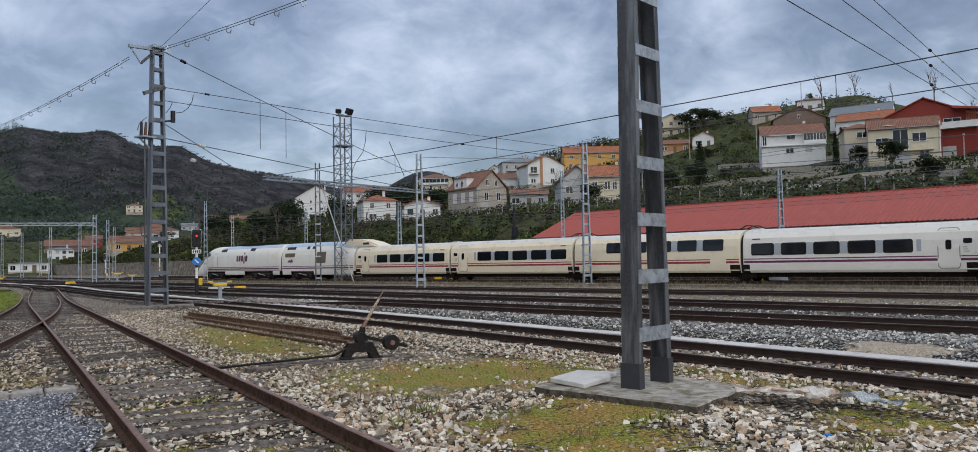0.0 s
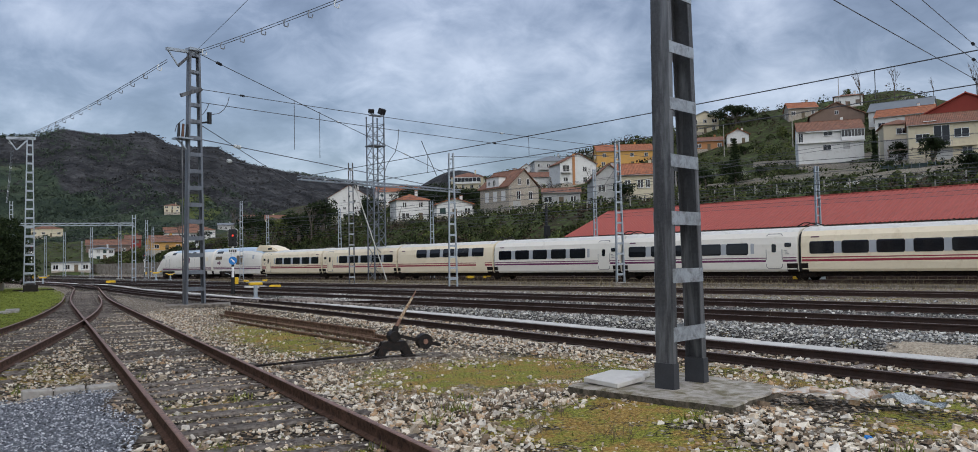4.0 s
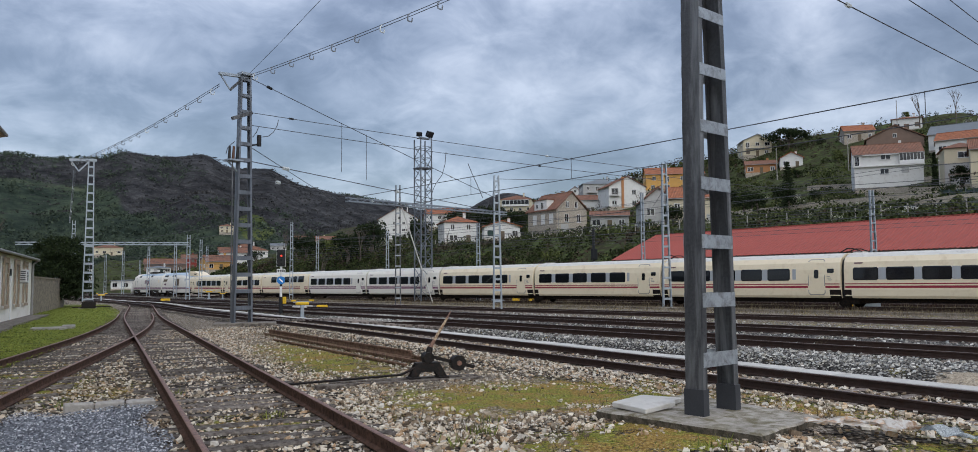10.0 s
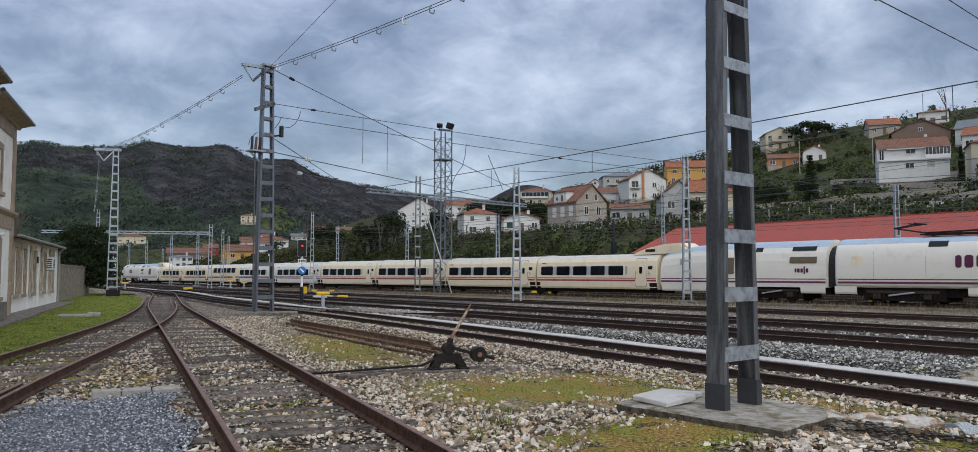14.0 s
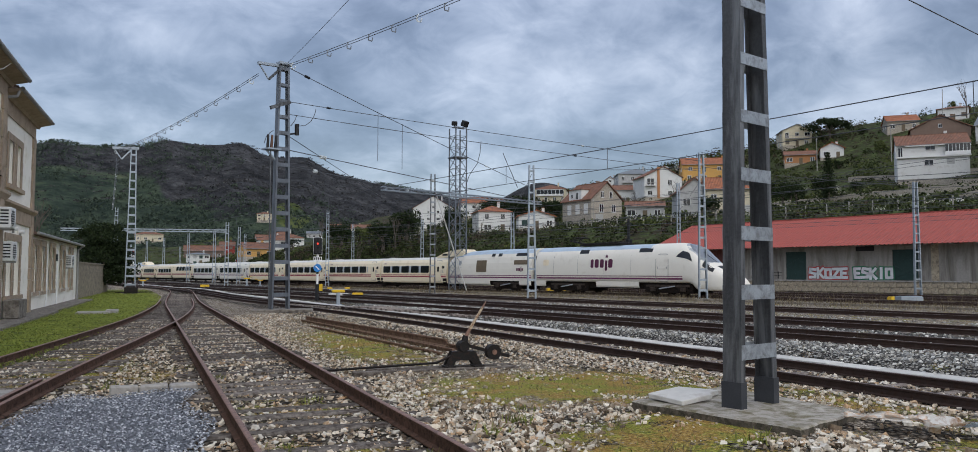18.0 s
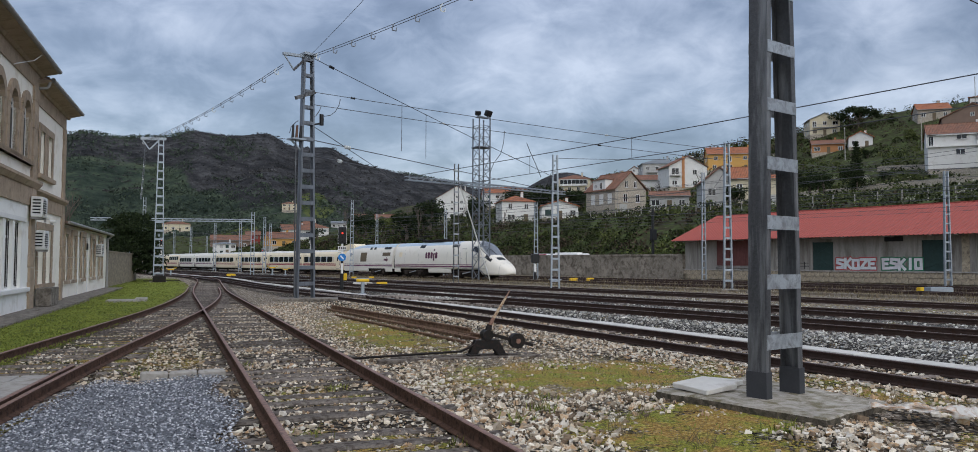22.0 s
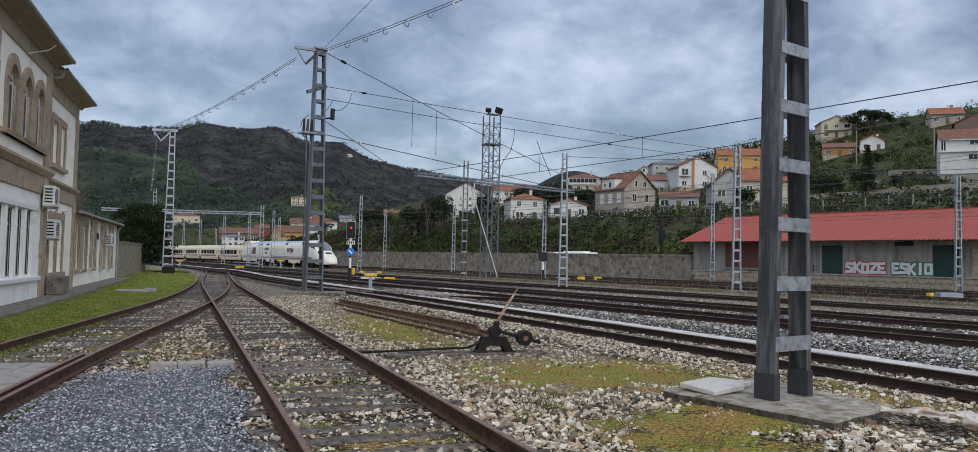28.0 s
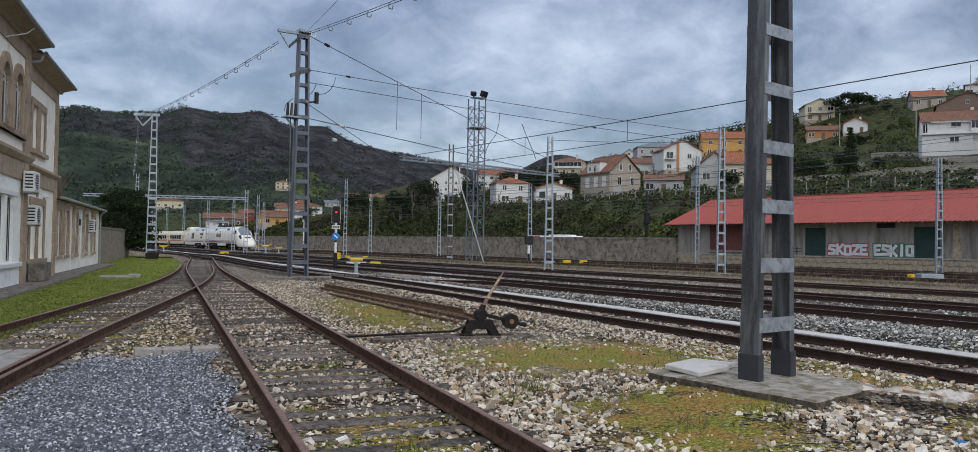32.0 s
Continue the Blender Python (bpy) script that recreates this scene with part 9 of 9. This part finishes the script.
def colour_light(x, y, label, height=3.7, turn=-10, blue=True, lit=1):
    ob = empty("signal", pose(x, y, ground_z(x, y), 0, 0, turn), label, "railway signal", "signals")
    bm = bmesh.new()
    rod(bm, (0, 0, 0), (0, 0, height - 0.9), 0.07, 10)
    part("post", bm, WHITE, ob)
    for z0, z1 in ((0.0, 0.95), (1.55, 1.72)):
        b = bmesh.new()
        rod(b, (0, 0, z0), (0, 0, z1), 0.115 if z0 == 0 else 0.076, 10)
        part("post_band", b, BLACK, ob, "black painted band")
    part("head", boxes((-0.24, 0.24, -0.1, 0.1, height - 1.0, height), bevel=0.05), BLACK, ob)
    part("head_border", boxes((-0.255, 0.255, 0.02, 0.05, height - 1.015, height + 0.015), bevel=0.012), WHITE, ob, "white border plate")
    for k in range(4):
        z = height - 0.14 - 0.24 * k
        h = bmesh.new()
        rod(h, (0, -0.1, z), (0, -0.25, z - 0.01), 0.085, 12, 0.09)
        hood = part("hood", h, BLACK, ob)
        l = bmesh.new()
        rod(l, (0, -0.252, z), (0, -0.262, z), 0.06, 14)
        part("lens", l, LAMP_RED if k == lit else LAMP_OFF, hood, "lit red lamp" if k == lit else "")
    part("number_plate", boxes((-0.24, 0.24, -0.1, -0.08, height - 1.36, height - 1.14)), WHITE, ob, "white plate with dark bars")
    for i in range(4):
        part("mark", boxes((-0.2 + i * 0.11, -0.13 + i * 0.11, -0.105, -0.1, height - 1.32, height - 1.18)), BLACK, ob)
    if blue:
        b = bmesh.new()
        rod(b, (0, -0.09, height - 1.8), (0, -0.11, height - 1.8), 0.23, 24)
        s = part("round_sign", b, BLUE, ob, "round blue sign with a white slanted bar")
        m = bmesh.new()
        bar(m, (-0.1, -0.115, height - 1.7), (0.1, -0.115, height - 1.9), 0.01, 0.07)
        part("sign_bar", m, WHITE, s)
    part("relay_box", boxes((0.1, 0.3, -0.12, 0.1, 0.55, 0.95), bevel=0.02), YELLOW, ob, "yellow junction box")
    return ob


def point_machine(x, y, label="yellow point indicator on a blue-grey stand", size=1.0, turn=0):
    ob = empty("point_indicator", pose(x, y, ground_z(x, y), 0, 0, turn), label, "point indicator", "point indicators")
    part("stand", boxes((-0.09 * size, 0.09 * size, -0.09, 0.09, 0, 0.8 * size), bevel=0.015), GALV, ob)
    part("base", boxes((-0.2 * size, 0.2 * size, -0.2, 0.2, 0, 0.08), bevel=0.015), GALV, ob)
    part("head", boxes((-0.36 * size, 0.36 * size, -0.14, 0.14, 0.74 * size, 0.9 * size), bevel=0.04), YELLOW, ob)
    for s in (-1, 1):
        part("arm", boxes((s * 0.5 * size - 0.14, s * 0.5 * size + 0.14, -0.08, 0.08, 0.94 * size, 1.03 * size), bevel=0.02), YELLOW, ob)
    part("link", boxes((-0.52 * size, 0.52 * size, -0.02, 0.02, 0.88 * size, 0.95 * size)), GALV, ob)


def low_box(x, y, mat, label, w=0.5, d=0.4, h=0.3, turn=-13, name="track_box"):
    o = part(name, boxes((-w / 2, w / 2, -d / 2, d / 2, 0, h), (-w / 2 + 0.04, w / 2 - 0.04, -d / 2 + 0.04, d / 2 - 0.04, h, h + 0.03), bevel=0.015), mat)
    o.matrix_basis = pose(x, y, ground_z(x, y), 0, 0, turn)
    tagged(o, label, "track box", "track boxes")


def flood_tower(x, y, height):
    ob = empty("floodlight_tower", pose(x, y, 0, 0, 0, 10), "tall lattice floodlight tower with lamps on its top", "floodlight tower")
    w = 1.25
    for sx in (-1, 1):
        for sy in (-1, 1):
            part("leg", boxes((sx * w / 2 - 0.05, sx * w / 2 + 0.05, sy * w / 2 - 0.05, sy * w / 2 + 0.05, 0, height)), GALV_MID, ob)
    z, k = 0.0, 0
    while z < height - 1.2:
        for f in range(4):
            a, b = [(-1, -1), (1, -1), (1, 1), (-1, 1)][f], [(1, -1), (1, 1), (-1, 1), (-1, -1)][f]
            p, q = (a, b) if k % 2 else (b, a)
            br = bmesh.new()
            rod(br, (p[0] * w / 2, p[1] * w / 2, z), (q[0] * w / 2, q[1] * w / 2, z + 1.1), 0.035, 4)
            rod(br, (p[0] * w / 2, p[1] * w / 2, z + 1.1), (q[0] * w / 2, q[1] * w / 2, z + 1.1), 0.03, 4)
            part("brace", br, GALV_MID, ob)
        z += 1.1
        k += 1
    part("platform", boxes((-w * 0.6, w * 0.6, -w * 0.6, w * 0.6, height - 3.0, height - 2.9)), GALV_MID, ob)
    part("head_frame", boxes((-w * 0.55, w * 0.55, -0.05, 0.05, height, height + 0.1), (-w * 0.55, w * 0.55, -w / 2, -w / 2 + 0.1, height, height + 0.1)), GALV_MID, ob)
    for sx, s in ((-1, 0.55), (1, 0.8)):
        l = part("floodlight", boxes((-s / 2, s / 2, -0.2, 0.2, 0, s * 0.75), bevel=0.04), BLACK, ob, "dark floodlight lamp")
        l.matrix_basis = pose(sx * w * 0.45, -0.2, height + 0.25, 25, 0, sx * 20)
        part("yoke", boxes((sx * w * 0.45 - 0.04, sx * w * 0.45 + 0.04, -0.24, -0.16, height, height + 0.4)), GALV_MID, ob)


def boom(p, q, label):
    """A lattice beam between two portal legs."""
    ob = empty("portal_beam", pose(*p), label, "portal beam", "portal beams")
    p, q = Vector(p), Vector(q)
    d = q - p
    for dz in (0, 0.26):
        for off in (-0.15, 0.15):
            s = d.cross(Vector((0, 0, 1))).normalized() * off
            part("chord", bar(bmesh.new(), s + Vector((0, 0, dz)), d + s + Vector((0, 0, dz)), 0.1, 0.1), GALV, ob)
    n = int(d.length / 0.8)
    for i in range(n):
        a, b = d * (i / n), d * ((i + 1) / n)
        up = Vector((0, 0, 0.26))
        br = bmesh.new()
        bar(br, a + (up if i % 2 else Vector()), b + (Vector() if i % 2 else up), 0.05, 0.05)
        part("web", br, GALV, ob)


def build_yard_things():
    main = colour_light(10.24, 51.65, "colour-light signal with a lit red lamp on a striped post")
    main.scale = (1.1, 1.1, 1.1)
    point_machine(10.52, 46.76, size=1.05)
    point_machine(13.0, 115.0, "yellow point indicator far along the tracks", 1.2)
    point_machine(14.4, 112.0, "yellow point indicator far along the tracks", 0.9)
    point_machine(-0.2, 100.0, "yellow point indicator near the curve", 1.0)
    low_box(14.6, 58.5, YELLOW, "low yellow track box beside the rails", 0.8, 0.5, 0.28)
    low_box(43.9, 36.5, YELLOW, "low yellow track box beside the rails", 0.75, 0.4, 0.3)
    low_box(42.6, 34.4, GALV, "grey trackside cabinet on the ground", 1.5, 0.6, 0.4)
    low_box(36.5, 69.5, YELLOW, "low yellow track box beside the rails", 0.7, 0.5, 0.3)
    low_box(38.4, 69.6, YELLOW, "low yellow track box beside the rails", 0.7, 0.5, 0.3)
    low_box(34.4, 69.3, GALV, "long pale trackside duct", 3.0, 0.5, 0.2, 80)
    low_box(6.2, 95.0, YELLOW, "low yellow track box near the curve", 0.9, 0.6, 0.35)
    low_box(13.5, 60.0, CONCRETE_PALE, "pile of pale sacks between the tracks", 1.5, 0.5, 0.22)
    # lesser masts: place, height, width
    lattice_mast(22.4, 64.0, -13, 10.2, 0.5, 0.42, "weathered steel mast with a diagonal stay", GALV_DARK, None, 0.9)
    lattice_mast(35.3, 75.6, -13, 8.1, 0.5, 0.32, "slim steel catenary mast beyond the running line", GALV)
    lattice_mast(32.5, 97.0, -13, 8.6, 0.5, 0.32, "slim steel catenary mast by the retaining wall", GALV)
    lattice_mast(27.5, 113.5, -13, 8.8, 0.5, 0.32, "slim steel catenary mast by the retaining wall", GALV)
    lattice_mast(20.9, 99.5, -13, 9.6, 0.5, 0.32, "slim steel catenary mast by the running line", GALV)
    lattice_mast(52.5, 70.3, -13, 11.5, 0.5, 0.32, "slim steel catenary mast before the goods shed", GALV)
    lattice_mast(-4.4, 139, 0, 12.0, 0.8, 0.45, "far anchor mast of the feeder line", GALV)
    for x, y in ((13.2, 128), (7.0, 152), (3.4, 176), (10.5, 140), (0.2, 196), (-3.5, 222), (16.5, 150), (-9, 190), (-12, 240), (8.5, 230)):
        lattice_mast(x, y, -13, 8.8, 0.55, 0.36, "distant slim steel catenary mast along the line", GALV, None, 1.1)
    st = empty("mast_stay", pose(0, 0, 0), "pale diagonal stay of the yard mast", "mast stay")
    part("stay_rod", rod(bmesh.new(), (22.5, 64.0, 9.0), (27.6, 69.2, 0.0), 0.05, 6), WHITE, st)
    flood_tower(28.6, 74.2, 16.2)
    boom((17.0, 60.5, 8.2), (37.5, 73.5, 8.8), "pale steel portal beam over the running line")
    boom((-9.0, 103, 6.5), (9.2, 103, 6.7), "pale steel portal beam over the tracks near the curve")
    lattice_mast(9.2, 103, 0, 8.0, 0.5, 0.4, "steel leg of the far portal", GALV, None, 1.0)
    # dark pole with boxes before the bank
    p = empty("equipment_pole", pose(56.2, 85.6, 0, 0, 0, 20), "dark equipment pole with cabinets before the retaining wall", "pole")
    part("pole", rod(bmesh.new(), (0, 0, 0), (0, 0, 8.6), 0.18, 10), BLACK, p)
    part("cabinet", boxes((-0.5, 0.35, -0.35, 0.1, 4.6, 6.0), bevel=0.03), BLACK, p)
    part("white_cabinet", boxes((-0.05, 0.65, -0.4, 0.0, 1.1, 1.9), bevel=0.03), WHITE, p, "white cabinet on the pole")
    part("cross_arm", boxes((-0.6, 0.6, -0.08, 0.08, 7.9, 8.05)), BLACK, p)
    d = empty("dwarf_signal", pose(34.0, 73.0, 0, 0, 0, -10), "small shunting signal on a black and white post", "railway signal", "signals")
    part("post", rod(bmesh.new(), (0, 0, 0), (0, 0, 1.6), 0.12, 8), WHITE, d)
    part("post_band", rod(bmesh.new(), (0, 0, 0), (0, 0, 0.8), 0.125, 8), BLACK, d)
    part("head", boxes((-0.42, 0.42, -0.2, 0.2, 1.7, 2.6), bevel=0.06), BLACK, d)
    colour_light(14.2, 140.5, "low colour-light signal with a lit red lamp far along the line", 4.1, -5, False)
    s2 = colour_light(19.0, 120.0, "distant colour-light signal with a lit red lamp", 6.0, -5, False)
    colour_light(-1.5, 118.0, "distant colour-light signal near the curve", 5.0, 0, False)
    # a bus on the street behind the retaining wall
    b = empty("bus", Matrix.Translation(WALL_START + AC * 4 + AL * 18) @ pose(0, 0, 1.7, 0, 0, 13.6), "white bus on the street behind the wall", "bus")
    part("body", boxes((-1.2, 1.2, -0.2, 9.0, 0.3, 1.35), bevel=0.12), WHITE, b)
    part("roof_pod", boxes((-0.9, 0.9, 1.0, 5.0, 1.35, 1.5), bevel=0.06), WHITE, b)
    part("red_rear", boxes((-1.21, 1.21, 6.5, 9.02, 0.4, 1.3), bevel=0.05), STRIPE_RED, b)
    for s in (-1, 1):
        for y in (1.5, 7.0):
            part("wheel", rod(bmesh.new(), (s * 0.95, y, 0.42), (s * 1.18, y, 0.42), 0.42, 14), BLACK, b)


build_yard_things()


# ---------------------------------------------------------------- mast fittings and wires
BROWN_INS = material("brown_porcelain", (0.1, 0.045, 0.025), 0.35, 0, 0.15, 6)


def build_fittings():
    def fit(name, bm, mat, host, lift):
        o = part(name, bm, mat, host)
        o.matrix_basis = pose(0, 0, lift)
        return o
    ob = MASTS["tall"]
    arm = bmesh.new()
    bar(arm, (-1.25, 0, 0.02), (0.25, 0, 0.1), 0.14, 0.12)
    fit("cross_arm", arm, GALV, ob, 10.75)
    fit("cap", boxes((-0.28, 0.34, -0.22, 0.22, 0.12, 0.26), bevel=0.02), GALV, ob, 10.75)
    fit("strut", bar(bmesh.new(), (-1.2, 0, 0), (-0.72, 0, -0.62), 0.05, 0.05), GALV, ob, 10.75)
    fit("strut", bar(bmesh.new(), (-0.72, 0, -0.62), (-0.15, 0, -0.05), 0.1, 0.1), GALV_DARK, ob, 10.75)
    fit("anchor_beam", bar(bmesh.new(), (-0.68, -0.14, -1.9), (0.28, -0.14, -1.5), 0.12, 0.16), GALV_DARK, ob, 10.75)
    fit("platform", boxes((-0.85, -0.2, -0.3, 0.3, -3.75, -3.68)), GALV, ob, 10.75)
    fit("bracket", bar(bmesh.new(), (-0.8, 0, -3.75), (-0.22, 0, -4.25), 0.06, 0.06), GALV, ob, 10.75)
    for i in range(3):
        b = bmesh.new()
        rod(b, (-0.78 + 0.18 * i, -0.12, -3.68), (-0.76 + 0.2 * i, -0.12, -3.1), 0.07, 8, 0.05)
        fit("switch", b, BLACK if i != 1 else BROWN_INS, ob, 10.75)
    b = bmesh.new()
    rod(b, (0.3, -0.1, -2.95), (0.75, -0.1, -2.85), 0.04, 6)
    rod(b, (0.68, -0.1, -2.95), (0.68, -0.1, -2.45), 0.1, 8)
    fit("insulator_arm", b, BLACK, ob, 10.75)
    fit("earth_cable", rod(bmesh.new(), (-0.62, -0.12, -3.7), (-0.6, -0.12, -10.7), 0.03, 5), GALV_DARK, ob, 10.75)
    t2 = MASTS["lawn"]
    fit("cross_arm", bar(bmesh.new(), (-1.6, 0, 0.0), (0.4, 0, 0.06), 0.2, 0.2), GALV, t2, 11.9)
    fit("strut", bar(bmesh.new(), (-1.5, 0, 0), (-0.9, 0, -0.9), 0.08, 0.08), GALV, t2, 11.9)
    fit("strut", bar(bmesh.new(), (-0.9, 0, -0.9), (-0.2, 0, -0.1), 0.1, 0.1), GALV, t2, 11.9)
    w = empty("winch", pose(-1.0, 71.2, 0), "dark tensioning gear at the mast's foot", "tensioning gear")
    part("drum", rod(bmesh.new(), (-0.3, 0, 0.35), (0.3, 0, 0.35), 0.3, 14), IRON, w)
    for y in (-0.5, 0.4):
        part("frame", boxes((-0.5, 0.5, y, y + 0.1, 0, 0.5)), IRON, w)
    part("lever", bar(bmesh.new(), (-1.2, 0, 0.1), (1.6, 0.2, 0.1), 0.08, 0.08), IRON, w)


def wire(points, r, name="overhead_wire", label="thin dark overhead wire", sag=0.0, beads=()):
    """A wire through points, each span hanging by sag metres; beads: (span fraction of the whole, size) insulators."""
    ob = empty(name, pose(*points[0]), label, "overhead wire", "overhead wires")
    o = Vector(points[0])
    line = []
    for p, q in zip(points, points[1:]):
        p, q = Vector(p) - o, Vector(q) - o
        n = 10 if sag else 1
        for i in range(n):
            line.append(p.lerp(q, i / n) - Vector((0, 0, sag * 4 * (i / n) * (1 - i / n))))
    line.append(Vector(points[-1]) - o)
    part("wire", tube(line, r), WIRE, ob)
    for f, s, mat in beads:
        k = f * (len(line) - 1)
        i = min(int(k), len(line) - 2)
        c = line[i].lerp(line[i + 1], k - i)
        d = (line[i + 1] - line[i]).normalized()
        b = bmesh.new()
        for j in range(3):
            rod(b, c + d * (j * 0.5 - 0.6) * s, c + d * (j * 0.5 - 0.35) * s, s * 0.34, 8)
        part("insulator", b, mat, ob)
    return ob, line, o


def build_wires():
    m1, mb, mc, ms = (5.62, 36.0), (23.3, 46.9), (34.9, 44.1), (22.4, 64.0)
    near = (6.62, 7.46)
    wire([(*m1, 9.37), (*mc, 9.4)], 0.016, sag=0.12, beads=((0.07, 0.15, BLACK), (0.62, 0.15, INSULATOR)))
    wire([(*m1, 8.8), (*mc, 8.7)], 0.016, sag=0.12, beads=((0.6, 0.15, BLACK), (0.88, 0.14, INSULATOR)))
    wire([(*m1, 10.95), (*mb, 7.3)], 0.018, sag=0.05, beads=((0.06, 0.2, BLACK), (0.45, 0.14, INSULATOR), (0.75, 0.14, INSULATOR)))
    wire([(*m1, 7.2), (*mb, 6.4)], 0.02, beads=((0.11, 0.26, INSULATOR), (0.5, 0.2, INSULATOR)))
    wire([(*m1, 6.5), (*ms, 8.3)], 0.02, beads=((0.12, 0.26, INSULATOR), (0.72, 0.2, INSULATOR)))
    wire([(*m1, 7.9), (17.0, 60.5, 7.6)], 0.018)
    for f in (0.29, 0.38):
        a = Vector((*m1, 10.95)).lerp(Vector((*mb, 7.3)), f)
        wire([(a.x, a.y, a.z), (a.x, a.y, a.z - 2.85 + f * 1.2)], 0.014, label="thin vertical dropper wire")
    # feeder line with hanging clamps
    for pts in ([(-2.6, 72, 11.6), (4.45, 36.1, 10.45)], [(5.6, 36.0, 10.9), (14.5, 7.0, 11.1)], [(-5.0, 139, 11.8), (-2.3, 72, 11.2)]):
        for dz in (0.0, 0.12):
            o, line, org = wire([(p[0], p[1] + dz, p[2] + dz) for p in pts], 0.013, "feeder_wire", "feeder wire with hanging clamps", 0.35)
        n = 30 if pts[1][1] == 72 else 19
        for k in range(n):
            f = (k + 0.5) / n * (len(line) - 1)
            i = min(int(f), len(line) - 2)
            c = line[i].lerp(line[i + 1], f - i)
            b = bmesh.new()
            for p, q in (((0, 0), (-0.08, -0.1)), ((-0.08, -0.1), (-0.07, -0.26)), ((-0.07, -0.26), (0.07, -0.28)), ((0.07, -0.28), (0.09, -0.14))):
                rod(b, c + Vector((p[0], 0, p[1])), c + Vector((q[0], 0, q[1])), 0.024, 4)
            part("clamp", b, GALV_MID if k % 6 else INSULATOR, o)
    wire([(5.62, 36.0, 11.05), (*near, 10.6)], 0.009, sag=0.2)
    # contact and messenger wires over the second main track
    pts = MAIN_LINE[1]
    for a, b in ((10, 96), (96, 182), (182, 268)):
        p, q = pts[a], pts[b]
        wire([(p.x, p.y, 5.45), (q.x, q.y, 5.45)], 0.013, label="contact wire over the yard track")
        wire([(p.x, p.y, 6.3), (q.x, q.y, 6.3)], 0.016, sag=0.12, label="messenger wire over the yard track")
        for k in range(1, 7):
            c = p.lerp(q, k / 7)
            wire([(c.x, c.y, 5.45), (c.x, c.y, 6.22)], 0.01, label="thin vertical dropper wire")
    # wires over the running line and the goods tracks
    for off, h in ((0, 5.5), (-8.5, 5.4), (7.5, 5.5), (-4.2, 5.6), (4.0, 7.6), (13.5, 5.6), (11.0, 8.4)):
        for s0 in range(-60, 180, 60):
            p, q = on_line(s0) + AC * off, on_line(s0 + 60) + AC * off
            wire([(p.x, p.y, h), (q.x, q.y, h)], 0.014, label="contact wire over a running track")
            wire([(p.x, p.y, h + 1.2), (q.x, q.y, h + 1.2)], 0.014, sag=0.6, label="messenger wire over a running track")
    # cross spans from the near mast to a mast out to the side
    far = (41.5, 21.0)
    for z0, z1, f in ((7.25, 9.3, 0.14), (8.1, 9.9, 0.16), (8.9, 10.3, 0.2)):
        wire([(*near, z0 - 1.2), (*far, z1 - 0.6)], 0.011, beads=((f, 0.12, INSULATOR), (0.62, 0.16, BLACK), (0.7, 0.16, INSULATOR)))
    lattice_mast(42.0, 20.8, -13, 10.5, 0.66, 0.36, "galvanised steel catenary mast beside the running line", GALV)
    wire([(*mc, 9.0), (55.5, 44.0, 8.6)], 0.016, sag=0.15)
    wire([(*mc, 8.2), (52.5, 70.3, 8.4)], 0.016, sag=0.15)
    wire([(*mb, 8.6), (*mc, 8.9)], 0.016, sag=0.1)
    wire([(*mb, 8.2), (35.3, 75.6, 7.8)], 0.016, sag=0.1)
    for k in range(4):
        wire([(14 + 4 * k, 52 + 3 * k, 7.8 - 0.3 * k), (30 + 2 * k, 66 + 2 * k, 8.0)], 0.014, sag=0.15)

    # jumper cables that hang between the cross spans
    for pts in ([(28.6, 68.2, 14.0), (28.5, 68.2, 12.9), (28.3, 68.4, 11.9), (27.7, 68.6, 11.0), (27.5, 68.7, 10.5), (27.3, 68.7, 9.8)], [(27.2, 60.1, 11.7), (27.5, 60.0, 10.9), (27.9, 59.8, 9.9), (28.3, 59.6, 8.8)]):
        wire(pts, 0.03, label="hanging dark jumper cable")
    for pts in ([(6.95, 35.84, 9.10), (6.89, 35.85, 8.82), (6.74, 35.88, 8.53), (6.52, 35.92, 8.34), (6.24, 35.97, 8.29)], [(6.12, 35.99, 8.76), (6.04, 36.00, 8.53), (5.89, 36.03, 8.30), (5.69, 36.06, 8.16)], [(4.76, 36.19, 7.47), (4.83, 36.18, 7.75), (5.00, 36.16, 7.94), (5.13, 36.14, 8.04)]):
        wire(pts, 0.016, label="looped jumper wire at the tall mast")


build_fittings()
build_wires()

motions()
